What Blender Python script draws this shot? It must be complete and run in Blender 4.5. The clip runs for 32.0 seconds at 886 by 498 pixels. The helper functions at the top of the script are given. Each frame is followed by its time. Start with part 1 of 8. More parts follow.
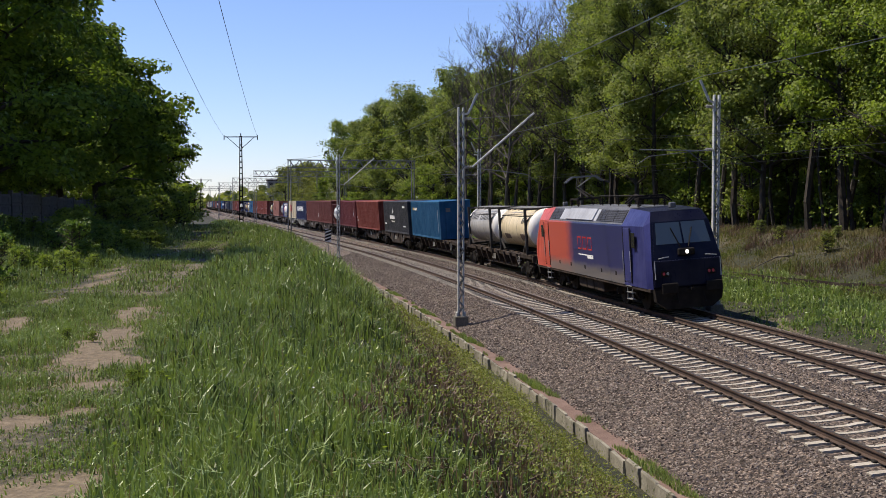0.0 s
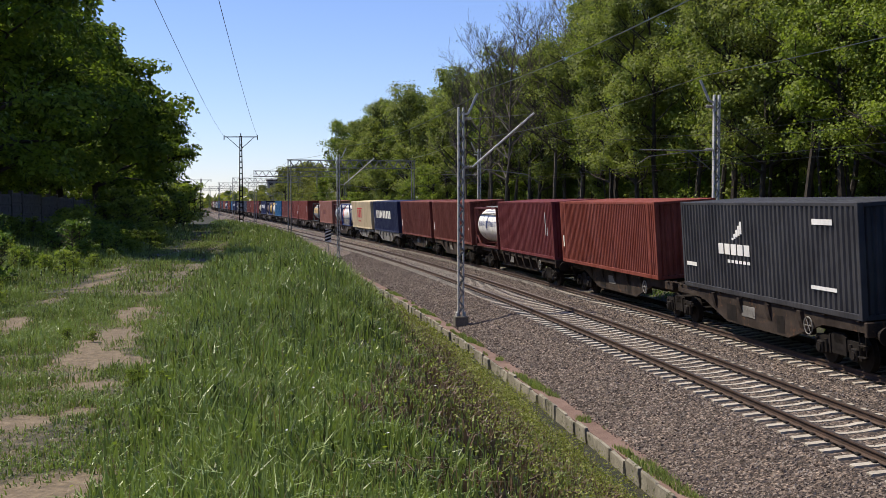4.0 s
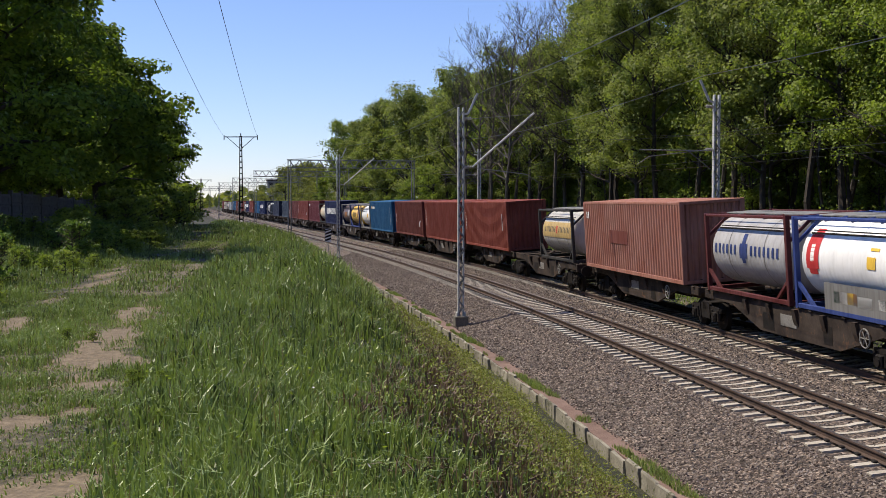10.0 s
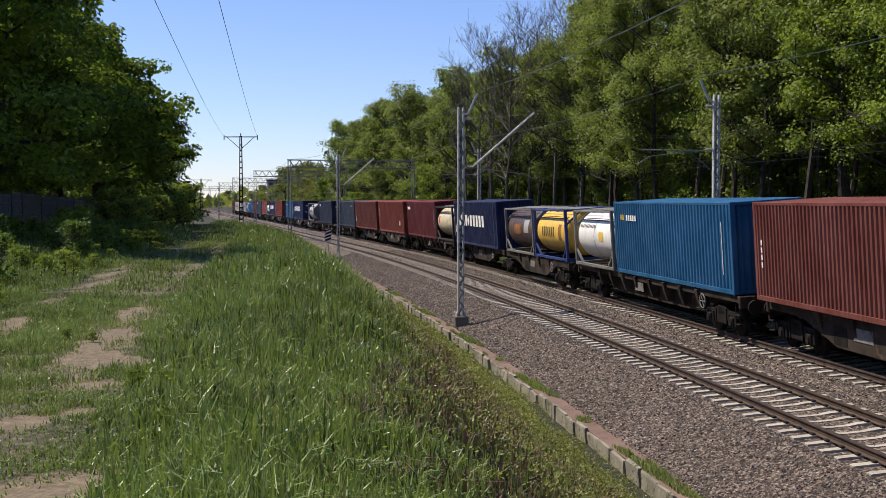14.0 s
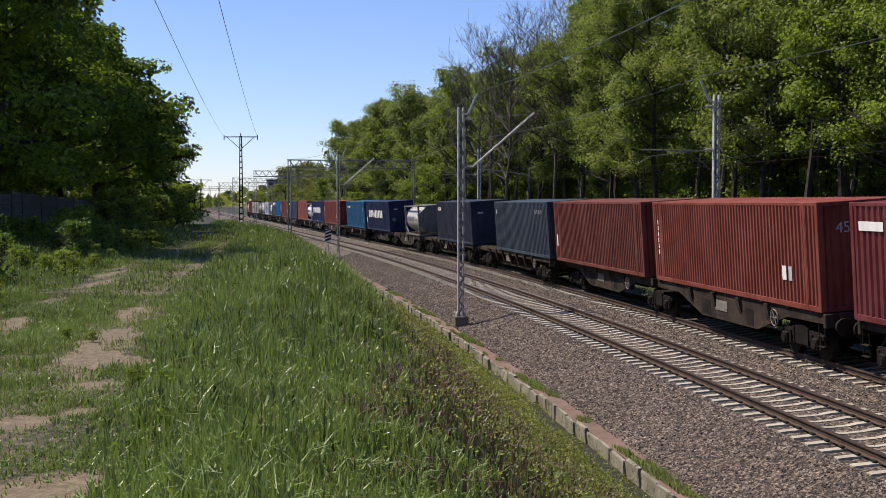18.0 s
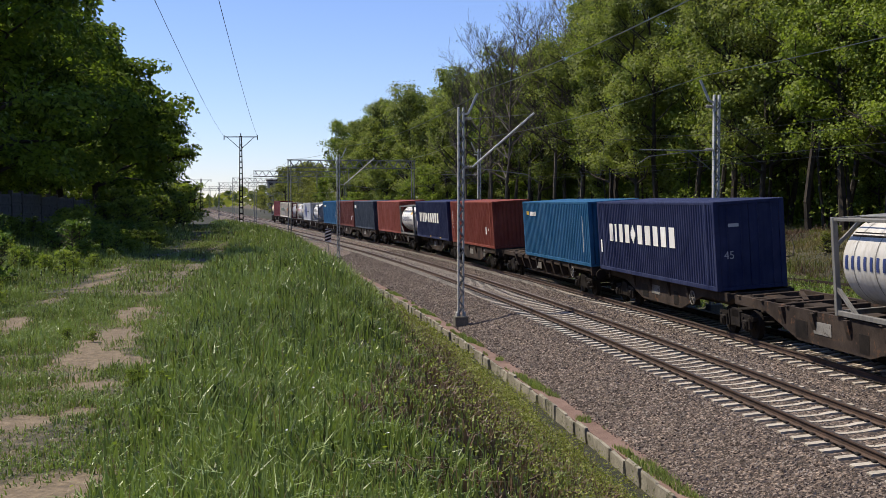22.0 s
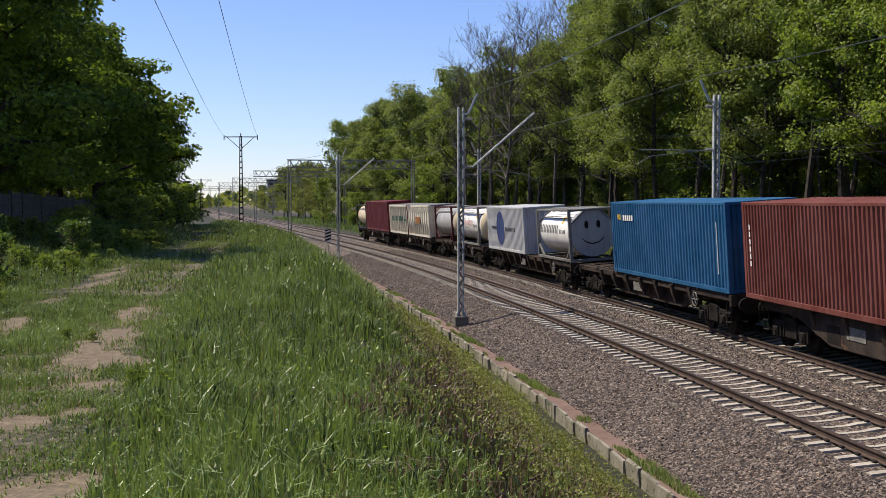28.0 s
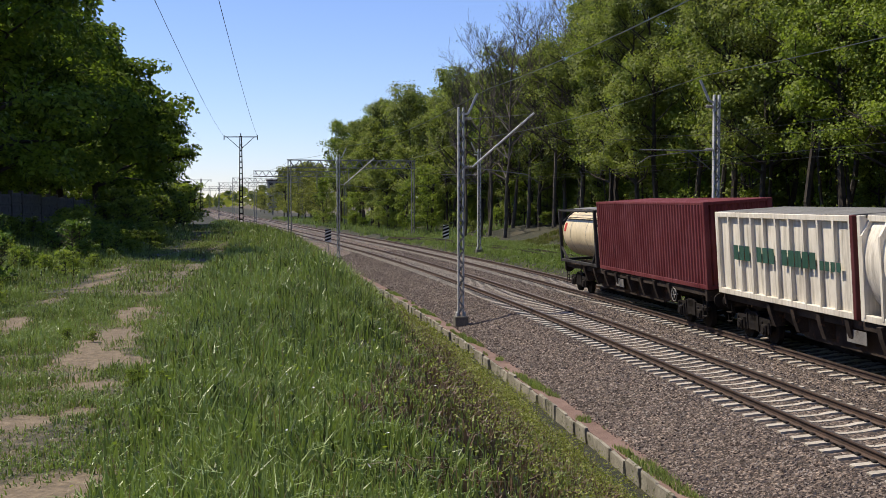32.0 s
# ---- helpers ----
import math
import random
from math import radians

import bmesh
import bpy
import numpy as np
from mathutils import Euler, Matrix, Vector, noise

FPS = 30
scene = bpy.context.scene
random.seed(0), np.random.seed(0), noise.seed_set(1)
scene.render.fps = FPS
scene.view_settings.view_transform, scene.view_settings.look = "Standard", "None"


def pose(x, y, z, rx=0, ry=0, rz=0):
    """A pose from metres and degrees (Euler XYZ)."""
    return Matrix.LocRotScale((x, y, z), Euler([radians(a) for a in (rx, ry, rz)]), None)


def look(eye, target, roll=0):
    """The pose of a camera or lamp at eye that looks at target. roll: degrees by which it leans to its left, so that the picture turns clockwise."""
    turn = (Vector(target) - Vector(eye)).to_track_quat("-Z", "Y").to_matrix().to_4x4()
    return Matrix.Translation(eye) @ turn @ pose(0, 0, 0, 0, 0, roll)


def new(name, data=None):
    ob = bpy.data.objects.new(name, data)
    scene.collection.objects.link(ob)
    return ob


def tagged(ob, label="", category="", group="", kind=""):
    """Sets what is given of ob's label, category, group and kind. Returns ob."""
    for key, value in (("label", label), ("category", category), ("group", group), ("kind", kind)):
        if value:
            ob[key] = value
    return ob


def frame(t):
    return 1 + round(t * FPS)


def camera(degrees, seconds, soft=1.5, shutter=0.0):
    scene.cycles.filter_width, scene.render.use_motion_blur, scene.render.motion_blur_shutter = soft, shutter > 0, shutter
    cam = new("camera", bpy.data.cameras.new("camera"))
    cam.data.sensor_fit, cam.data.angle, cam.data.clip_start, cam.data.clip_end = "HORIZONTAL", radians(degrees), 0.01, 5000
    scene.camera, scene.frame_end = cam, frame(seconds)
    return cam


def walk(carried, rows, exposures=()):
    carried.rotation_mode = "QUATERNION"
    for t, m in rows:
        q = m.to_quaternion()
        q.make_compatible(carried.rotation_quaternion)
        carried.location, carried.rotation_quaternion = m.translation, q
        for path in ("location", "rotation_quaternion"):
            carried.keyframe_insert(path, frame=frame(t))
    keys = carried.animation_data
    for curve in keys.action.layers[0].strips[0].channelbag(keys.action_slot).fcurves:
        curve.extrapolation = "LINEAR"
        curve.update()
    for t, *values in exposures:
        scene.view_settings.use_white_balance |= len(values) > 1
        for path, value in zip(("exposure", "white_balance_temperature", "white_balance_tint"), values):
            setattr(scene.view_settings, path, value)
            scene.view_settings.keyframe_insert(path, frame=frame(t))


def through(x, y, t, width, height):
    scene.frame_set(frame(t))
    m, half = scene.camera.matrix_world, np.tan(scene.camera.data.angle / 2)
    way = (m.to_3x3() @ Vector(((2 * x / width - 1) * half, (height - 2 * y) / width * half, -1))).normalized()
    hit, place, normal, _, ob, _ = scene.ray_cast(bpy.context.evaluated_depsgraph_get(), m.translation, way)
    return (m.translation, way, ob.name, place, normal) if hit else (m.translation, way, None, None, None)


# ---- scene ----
# camera: stands still on the grass bank beside the line
cam = camera(43.344, 32.0, soft=0.85)
EYE = (0.0, 0.0, 4.472)
CAM_POSE = look(EYE, (0.0, 100.0, 4.472 - 100.0 * math.tan(0.04295)), 0.0)
walk(cam, [(0.0, CAM_POSE), (32.0, CAM_POSE)], exposures=[(0.0, 0.35), (32.0, 0.35)])

# daylight
SUN_TO = Vector((-1.0, 0.40, 0.0)).normalized() * math.cos(radians(56)) + Vector((0, 0, math.sin(radians(56))))
world = bpy.data.worlds.new("world")
scene.world = world
world.use_nodes = True
wn = world.node_tree.nodes
sky = wn.new("ShaderNodeTexSky")
sky.sky_type = "NISHITA"
sky.sun_disc = False
sky.sun_elevation = radians(56)
sky.sun_rotation = math.atan2(SUN_TO.x, SUN_TO.y)
sky.altitude, sky.air_density, sky.dust_density, sky.ozone_density = 0.0, 1.0, 0.0, 1.2
wn["Background"].inputs[1].default_value = 0.088
tone = wn.new("ShaderNodeMix")
tone.data_type, tone.blend_type = "RGBA", "MULTIPLY"
tone.inputs[0].default_value = 1.0
tone.inputs[7].default_value = (0.90, 0.97, 1.36, 1.0)
world.node_tree.links.new(sky.outputs[0], tone.inputs[6])
world.node_tree.links.new(tone.outputs[2], wn["Background"].inputs[0])
sun = bpy.data.lights.new("sun", "SUN")
sun.energy, sun.angle, sun.color = 5.0, radians(0.53), (1.0, 0.90, 0.74)
sun_ob = new("sun", sun)
sun_ob.matrix_world = look(tuple(SUN_TO * 60), (0, 0, 0))

# ---- the line's geometry: a curve to the left that runs out into a straight
X0, TH0, KAPPA, S1, S2 = 11.1625, 0.11454, 0.0011184, 107.15, 121.65
CANT, GAP, RISE, SPEED, DECK = 0.068, 4.029, 0.19, 18.008, 1.40
GRID_S = np.arange(-700.0, 1500.0, 0.5)


def heading(s):
    s = np.asarray(s, float)
    b = np.clip(s - S1, 0, S2 - S1)
    return TH0 + KAPPA * (np.clip(s, None, S1) + b - b * b / (2 * (S2 - S1)))


_hd = heading(GRID_S)
LINE_X = np.cumsum(-np.sin(_hd)) * 0.5
LINE_Y = np.cumsum(np.cos(_hd)) * 0.5
_zero = int(np.searchsorted(GRID_S, 0.0))
LINE_X, LINE_Y = LINE_X - LINE_X[_zero] + X0, LINE_Y - LINE_Y[_zero]


def cant_at(s):
    f = np.clip((np.asarray(s, float) - 110.0) / 90.0, 0, 1)
    return CANT * (1 - f * f * (3 - 2 * f))


def at(s, lat, z=0.0):
    """A point beside the line: distance along it, to its right, height over its rails."""
    s, t = np.asarray(s, float), heading(s)
    x, y = np.interp(s, GRID_S, LINE_X), np.interp(s, GRID_S, LINE_Y)
    return x + lat * np.cos(t), y + lat * np.sin(t), z + 0 * x


def spot(s, lat, z=0.0, turn=0.0):
    x, y, zz = at(s, lat, z)
    return pose(float(x), float(y), float(zz), 0, 0, math.degrees(float(heading(s))) + turn)


def riding(s):
    """The pose on the rails of the far track, local y along the line away from the eye."""
    x, y, z = at(s, GAP, RISE)
    return pose(float(x), float(y), float(z), 0, -math.degrees(float(cant_at(s))), math.degrees(float(heading(s))))


def beside(x, y):
    """Distance along the line and to its right, for arrays of places."""
    x, y = np.asarray(x, float).ravel(), np.asarray(y, float).ravel()
    step = slice(None, None, 10)
    gs, gx, gy = GRID_S[step], LINE_X[step], LINE_Y[step]
    s, lat = np.empty(len(x)), np.empty(len(x))
    for i in range(0, len(x), 4000):
        a, b = x[i:i + 4000], y[i:i + 4000]
        j = ((a[:, None] - gx) ** 2 + (b[:, None] - gy) ** 2).argmin(1)
        t = heading(gs[j])
        dx, dy = a - gx[j], b - gy[j]
        s[i:i + 4000] = gs[j] - dx * np.sin(t) + dy * np.cos(t)
        lat[i:i + 4000] = dx * np.cos(t) + dy * np.sin(t)
    return s, lat


def smooth(a, b, v):
    f = np.clip((v - a) / (b - a), 0, 1)
    return f * f * (3 - 2 * f)


def height(s, lat):
    """The lie of the land, over the near track's rails."""
    s, lat = np.asarray(s, float), np.asarray(lat, float)
    top = np.interp(s, [-50, 0, 30, 60, 100, 140, 200, 300, 600], [2.8, 2.78, 2.6, 2.35, 2.05, 1.75, 1.35, 0.9, 0.3])
    f = np.clip((-lat - 4.75) / 5.9, 0, 1)
    slope = -1.3 + (top + 1.3) * np.where(f < 0.75, f * 1.09, 0.8175 + (1 - (1 - (f - 0.75) / 0.25) ** 2) * 0.1825)
    left = slope + 0.5 * smooth(17, 24, -lat)
    bank = np.interp(s, [-50, 40, 75, 110, 150, 220, 400], [2.6, 2.6, 2.45, 1.9, 1.5, 0.9, 0.4])
    right = -0.45 + 0.55 * smooth(6.0, 8.5, lat) + (bank - 0.1) * smooth(16.0, 23.5, lat)
    mid = -1.3 + 0.0 * lat
    z = np.where(lat < -4.25, left, np.where(lat < 6.0, mid, right))
    wob = 0.06 * np.sin(s * 0.9 + lat * 0.7) * np.sin(lat * 1.1 - s * 0.35) + 0.05 * np.sin(s * 0.23 + 1.3 * np.sin(lat * 0.4))
    return z + wob * np.where((lat > -5) & (lat < 7), 0.0, 1.0)


# ---- mesh helpers
def mesh_of(name, verts, faces, mat=None, smooth_shade=False):
    """A mesh from an array of points and an array of equal-sided faces."""
    verts, faces = np.asarray(verts, np.float32), np.asarray(faces, np.int32)
    me = bpy.data.meshes.new(name)
    n, k = faces.shape
    me.vertices.add(len(verts))
    me.vertices.foreach_set("co", verts.ravel())
    me.loops.add(n * k)
    me.loops.foreach_set("vertex_index", faces.ravel())
    me.polygons.add(n)
    me.polygons.foreach_set("loop_start", np.arange(0, n * k, k, dtype=np.int32))
    me.polygons.foreach_set("use_smooth", np.full(n, smooth_shade))
    me.update(calc_edges=True)
    if mat:
        me.materials.append(mat)
    return me


def bm_mesh(name, bm, mat=None, smooth_shade=False):
    me = bpy.data.meshes.new(name)
    bmesh.ops.recalc_face_normals(bm, faces=bm.faces)
    bm.to_mesh(me)
    bm.free()
    if smooth_shade:
        me.polygons.foreach_set("use_smooth", np.full(len(me.polygons), True))
    if mat:
        me.materials.append(mat)
    return me


def part(name, me, mat=None, parent=None, label="", m=None):
    """ONE mesh object under a thing or a part; the mesh may be shared, the material belongs to the object."""
    if isinstance(me, bmesh.types.BMesh):
        me = bm_mesh(name, me)
    ob = new(name, me)
    if mat:
        if not me.materials:
            me.materials.append(None)
        ob.material_slots[0].link = "OBJECT"
        ob.material_slots[0].material = mat
    if parent:
        ob.parent = parent
    if m is not None:
        ob.matrix_basis = m
    if label:
        tagged(ob, label)
    return ob


def thing(name, label, category, m=None, group="", kind=""):
    ob = new(name)
    ob.empty_display_size = 0.2
    if m is not None:
        ob.matrix_basis = m
    return tagged(ob, label, category, group, kind)


def box(bm, x0, x1, y0, y1, z0, z1):
    v = [bm.verts.new((x, y, z)) for x in (x0, x1) for y in (y0, y1) for z in (z0, z1)]
    for f in ((0, 1, 3, 2), (4, 6, 7, 5), (0, 4, 5, 1), (2, 3, 7, 6), (0, 2, 6, 4), (1, 5, 7, 3)):
        bm.faces.new([v[i] for i in f])
    return v


def soft_box(bm, x0, x1, y0, y1, z0, z1, r=0.01):
    """A box with chamfered edges."""
    b = bmesh.new()
    box(b, x0, x1, y0, y1, z0, z1)
    bmesh.ops.bevel(b, geom=b.edges[:], offset=r, segments=1, affect="EDGES")
    merge(bm, b)


def merge(bm, other, m=None):
    if m is not None:
        bmesh.ops.transform(other, matrix=m, verts=other.verts)
    seen = {v: bm.verts.new(v.co) for v in other.verts}
    for f in other.faces:
        bm.faces.new([seen[v] for v in f.verts])
    other.free()


def rod(bm, a, b, r, n=6, r2=None):
    """A round bar from a to b."""
    a, b = Vector(a), Vector(b)
    r2 = r if r2 is None else r2
    q = (b - a).to_track_quat("Z", "Y")
    lo, hi = [], []
    for i in range(n):
        u = Vector((math.cos(2 * math.pi * i / n), math.sin(2 * math.pi * i / n), 0))
        lo.append(bm.verts.new(a + q @ (u * r)))
        hi.append(bm.verts.new(b + q @ (u * r2)))
    for i in range(n):
        bm.faces.new((lo[i], lo[(i + 1) % n], hi[(i + 1) % n], hi[i]))
    bm.faces.new(lo[::-1])
    bm.faces.new(hi)


def bar(bm, a, b, w, h=None):
    """A square bar from a to b."""
    a, b = Vector(a), Vector(b)
    h = w if h is None else h
    q = (b - a).to_track_quat("Z", "Y")
    lo = [bm.verts.new(a + q @ Vector((x * w / 2, y * h / 2, 0))) for x, y in ((-1, -1), (1, -1), (1, 1), (-1, 1))]
    hi = [bm.verts.new(b + q @ Vector((x * w / 2, y * h / 2, 0))) for x, y in ((-1, -1), (1, -1), (1, 1), (-1, 1))]
    for i in range(4):
        bm.faces.new((lo[i], lo[(i + 1) % 4], hi[(i + 1) % 4], hi[i]))
    bm.faces.new(lo[::-1])
    bm.faces.new(hi)


def prism(bm, outline, y0, y1, axis="y"):
    """An outline of (x, z) pulled along y (or of (y, z) along x)."""
    mk = (lambda p, d: (p[0], d, p[1])) if axis == "y" else (lambda p, d: (d, p[0], p[1]))
    a = [bm.verts.new(mk(p, y0)) for p in outline]
    b = [bm.verts.new(mk(p, y1)) for p in outline]
    n = len(outline)
    for i in range(n):
        bm.faces.new((a[i], a[(i + 1) % n], b[(i + 1) % n], b[i]))
    bm.faces.new(a[::-1])
    bm.faces.new(b)


def sweep(name, profile, ss, lat0, mat, z0=0.0, tilt=True, parent=None, closed=True, smooth_shade=False):
    """A profile of (lat, z) carried along the line; lat0, z0: the centre on which it tilts."""
    ss = np.asarray(ss, float)
    n, k = len(ss), len(profile)
    c = cant_at(ss) if tilt else 0 * ss
    V = np.empty((n, k, 3))
    for j, (l, z) in enumerate(profile):
        x, y, zz = at(ss, lat0 + l * np.cos(c) - z * np.sin(c), z0 + l * np.sin(c) + z * np.cos(c))
        V[:, j] = np.stack([x, y, zz], 1)
    jj = np.arange(k if closed else k - 1)
    i = np.arange(n - 1)[:, None]
    q = np.stack([i * k + jj, i * k + (jj + 1) % k, (i + 1) * k + (jj + 1) % k, (i + 1) * k + jj], -1).reshape(-1, 4)
    return part(name, mesh_of(name, V.reshape(-1, 3), q, None, smooth_shade), mat, parent)

# ---- materials
def material(name, rough=0.6, metal=0.0):
    m = bpy.data.materials.new(name)
    m.use_nodes = True
    b = m.node_tree.nodes["Principled BSDF"]
    b.inputs["Roughness"].default_value, b.inputs["Metallic"].default_value = rough, metal
    return m, m.node_tree.nodes, m.node_tree.links, b


def tex(nodes, links, kind, scale, vec=None, detail=4.0, rough=0.6):
    t = nodes.new("ShaderNodeTexNoise" if kind == "noise" else "ShaderNodeTexVoronoi")
    t.inputs["Scale"].default_value = scale
    if kind == "noise":
        t.inputs["Detail"].default_value, t.inputs["Roughness"].default_value = detail, rough
    if vec is not None:
        links.new(vec, t.inputs["Vector"])
    return t


def ramp(nodes, links, fac, stops):
    r = nodes.new("ShaderNodeValToRGB")
    links.new(fac, r.inputs[0])
    e = r.color_ramp.elements
    while len(e) < len(stops):
        e.new(0.5)
    for el, (p, c) in zip(e, stops):
        el.position, el.color = p, (*c, 1.0) if len(c) == 3 else c
    return r


def mix(nodes, links, fac, a, b, mode="MIX"):
    x = nodes.new("ShaderNodeMix")
    x.data_type, x.blend_type = "RGBA", mode
    for sock, v in ((x.inputs[0], fac), (x.inputs[6], a), (x.inputs[7], b)):
        if isinstance(v, (int, float)):
            sock.default_value = v
        elif isinstance(v, tuple):
            sock.default_value = (*v, 1.0)
        else:
            links.new(v, sock)
    return x.outputs[2]


def bump(nodes, links, bsdf, h, strength=0.5, dist=0.02):
    b = nodes.new("ShaderNodeBump")
    b.inputs["Strength"].default_value, b.inputs["Distance"].default_value = strength, dist
    links.new(h, b.inputs["Height"])
    links.new(b.outputs[0], bsdf.inputs["Normal"])


def mottled(name, c1, c2, scale=3.0, rough=0.7, metal=0.0, fine=40.0, bumps=0.2, dist=0.01, worn=None, worn_at=0.62, space="Object", gloss=0.5):
    """Two tones in patches, a finer grain over them, and optional spots of a third tone."""
    m, n, l, b = material(name, rough, metal)
    b.inputs["Specular IOR Level"].default_value = gloss
    co = n.new("ShaderNodeTexCoord").outputs["Object"]
    if space == "World":
        co = n.new("ShaderNodeNewGeometry").outputs["Position"]
    big, small = tex(n, l, "noise", scale, co), tex(n, l, "noise", fine, co, 2.0)
    col = ramp(n, l, big.outputs[0], [(0.35, c1), (0.65, c2)]).outputs[0]
    g = ramp(n, l, small.outputs[0], [(0.3, (0.78, 0.78, 0.78)), (0.7, (1.15, 1.15, 1.15))]).outputs[0]
    col = mix(n, l, 1.0, col, g, "MULTIPLY")
    if worn:
        w = tex(n, l, "noise", scale * 2.3, co, 6.0, 0.7)
        f = ramp(n, l, w.outputs[0], [(worn_at, (0, 0, 0)), (worn_at + 0.08, (1, 1, 1))]).outputs[0]
        col = mix(n, l, f, col, worn)
    l.new(col, b.inputs["Base Color"])
    if bumps:
        bump(n, l, b, small.outputs[0], bumps, dist)
    return m


def leaf_material(name, dark, light, through=0.35, rough=0.55, sheen=0.3, tufts=0.0):
    m, n, l, b = material(name, rough)
    g = n.new("ShaderNodeNewGeometry")
    o = n.new("ShaderNodeObjectInfo")
    big = tex(n, l, "noise", 0.35, g.outputs["Position"], 3.0)
    a = n.new("ShaderNodeMath")
    a.operation = "MULTIPLY_ADD"
    l.new(g.outputs["Random Per Island"], a.inputs[0])
    a.inputs[1].default_value = 0.75
    if tufts:
        sm = tex(n, l, "noise", tufts, g.outputs["Position"], 3.0)
        pair = n.new("ShaderNodeMath")
        pair.operation = "MULTIPLY_ADD"
        l.new(sm.outputs[0], pair.inputs[0])
        pair.inputs[1].default_value = 0.9
        l.new(big.outputs[0], pair.inputs[2])
        shift = n.new("ShaderNodeMath")
        shift.operation = "SUBTRACT"
        l.new(pair.outputs[0], shift.inputs[0])
        shift.inputs[1].default_value = 0.45
        l.new(shift.outputs[0], a.inputs[2])
    else:
        l.new(big.outputs[0], a.inputs[2])
    c = n.new("ShaderNodeMath")
    c.operation = "MULTIPLY_ADD"
    l.new(o.outputs["Random"], c.inputs[0])
    c.inputs[1].default_value = 0.25
    l.new(a.outputs[0], c.inputs[2])
    col = ramp(n, l, c.outputs[0], [(0.45, dark), (1.20, light)]).outputs[0]
    l.new(col, b.inputs["Base Color"])
    b.inputs["Specular IOR Level"].default_value = sheen
    t = n.new("ShaderNodeBsdfTranslucent")
    l.new(mix(n, l, 1.0, col, (1.22, 1.32, 0.68), "MULTIPLY"), t.inputs[0])
    mx = n.new("ShaderNodeMixShader")
    mx.inputs[0].default_value = through
    l.new(b.outputs[0], mx.inputs[1])
    l.new(t.outputs[0], mx.inputs[2])
    l.new(mx.outputs[0], n["Material Output"].inputs[0])
    return m


def ballast_material(name, tones, scale=17.0):
    m, n, l, b = material(name, 0.9)
    co = n.new("ShaderNodeNewGeometry").outputs["Position"]
    v = tex(n, l, "voronoi", scale, co)
    w = tex(n, l, "noise", 0.6, co, 4.0)
    sep = n.new("ShaderNodeSeparateColor")
    l.new(v.outputs["Color"], sep.inputs[0])
    col = ramp(n, l, sep.outputs[0], [(0.0, tones[0]), (0.5, tones[1]), (1.0, tones[2])]).outputs[0]
    col = mix(n, l, 1.0, col, ramp(n, l, w.outputs[0], [(0.3, (0.8, 0.78, 0.76)), (0.7, (1.15, 1.12, 1.1))]).outputs[0], "MULTIPLY")
    # shade between the stones painted in: colour darkens towards each cell's edge
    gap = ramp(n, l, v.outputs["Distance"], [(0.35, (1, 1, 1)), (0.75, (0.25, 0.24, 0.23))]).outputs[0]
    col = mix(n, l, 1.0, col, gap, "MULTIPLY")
    l.new(col, b.inputs["Base Color"])
    inv = n.new("ShaderNodeMath")
    inv.operation = "SUBTRACT"
    inv.inputs[0].default_value = 1.0
    l.new(v.outputs["Distance"], inv.inputs[1])
    bump(n, l, b, inv.outputs[0], 1.0, 0.045)
    return m


def paint(name, colour, rough=0.45, rust=0.5, streak=0.35, faded=None):
    """Vehicle paint: patchy fading, vertical dirt streaks, chips of rust."""
    m, n, l, b = material(name, rough)
    tc = n.new("ShaderNodeTexCoord").outputs["Object"]
    mp = n.new("ShaderNodeMapping")
    mp.inputs["Scale"].default_value = (3.0, 3.0, 0.25)
    l.new(tc, mp.inputs[0])
    o = n.new("ShaderNodeObjectInfo")
    big = tex(n, l, "noise", 0.7, tc, 5.0)
    st = tex(n, l, "noise", 2.2, mp.outputs[0], 5.0, 0.65)
    ch = tex(n, l, "noise", 6.0, tc, 8.0, 0.75)
    fd = faded or tuple(min(1.0, c * 1.25 + 0.02) for c in colour)
    col = ramp(n, l, big.outputs[0], [(0.35, colour), (0.7, fd)]).outputs[0]
    dirt = ramp(n, l, st.outputs[0], [(0.45, (1, 1, 1)), (0.75, (1 - streak, 1 - streak * 1.05, 1 - streak * 1.1))]).outputs[0]
    col = mix(n, l, 1.0, col, dirt, "MULTIPLY")
    f = ramp(n, l, ch.outputs[0], [(0.70 - 0.05 * rust, (0, 0, 0)), (0.76 - 0.05 * rust, (rust, rust, rust))]).outputs[0]
    col = mix(n, l, f, col, (0.09, 0.035, 0.02))
    l.new(col, b.inputs["Base Color"])
    l.new(ramp(n, l, st.outputs[0], [(0.3, (rough * 0.8,) * 3), (0.8, (min(1, rough * 1.5),) * 3)]).outputs[0], b.inputs["Roughness"])
    b.inputs["Specular IOR Level"].default_value = 0.14
    bump(n, l, b, big.outputs[0], 0.12, 0.02)
    return m


M = {}
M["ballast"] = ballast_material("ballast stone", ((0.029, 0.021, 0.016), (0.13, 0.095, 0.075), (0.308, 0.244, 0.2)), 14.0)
M["cess"] = mottled("red gravel path", (0.132, 0.08, 0.062), (0.2, 0.13, 0.104), 1.2, 0.95, fine=45, bumps=0.6, dist=0.02, space="World")
M["concrete"] = mottled("weathered concrete", (0.304, 0.288, 0.248), (0.416, 0.392, 0.344), 2.0, 0.85, fine=30, worn=(0.104, 0.096, 0.064), worn_at=0.6)
M["fence"] = mottled("old fence concrete", (0.092, 0.083, 0.068), (0.155, 0.142, 0.118), 1.2, 0.9, fine=20, worn=(0.04, 0.04, 0.026), worn_at=0.58)
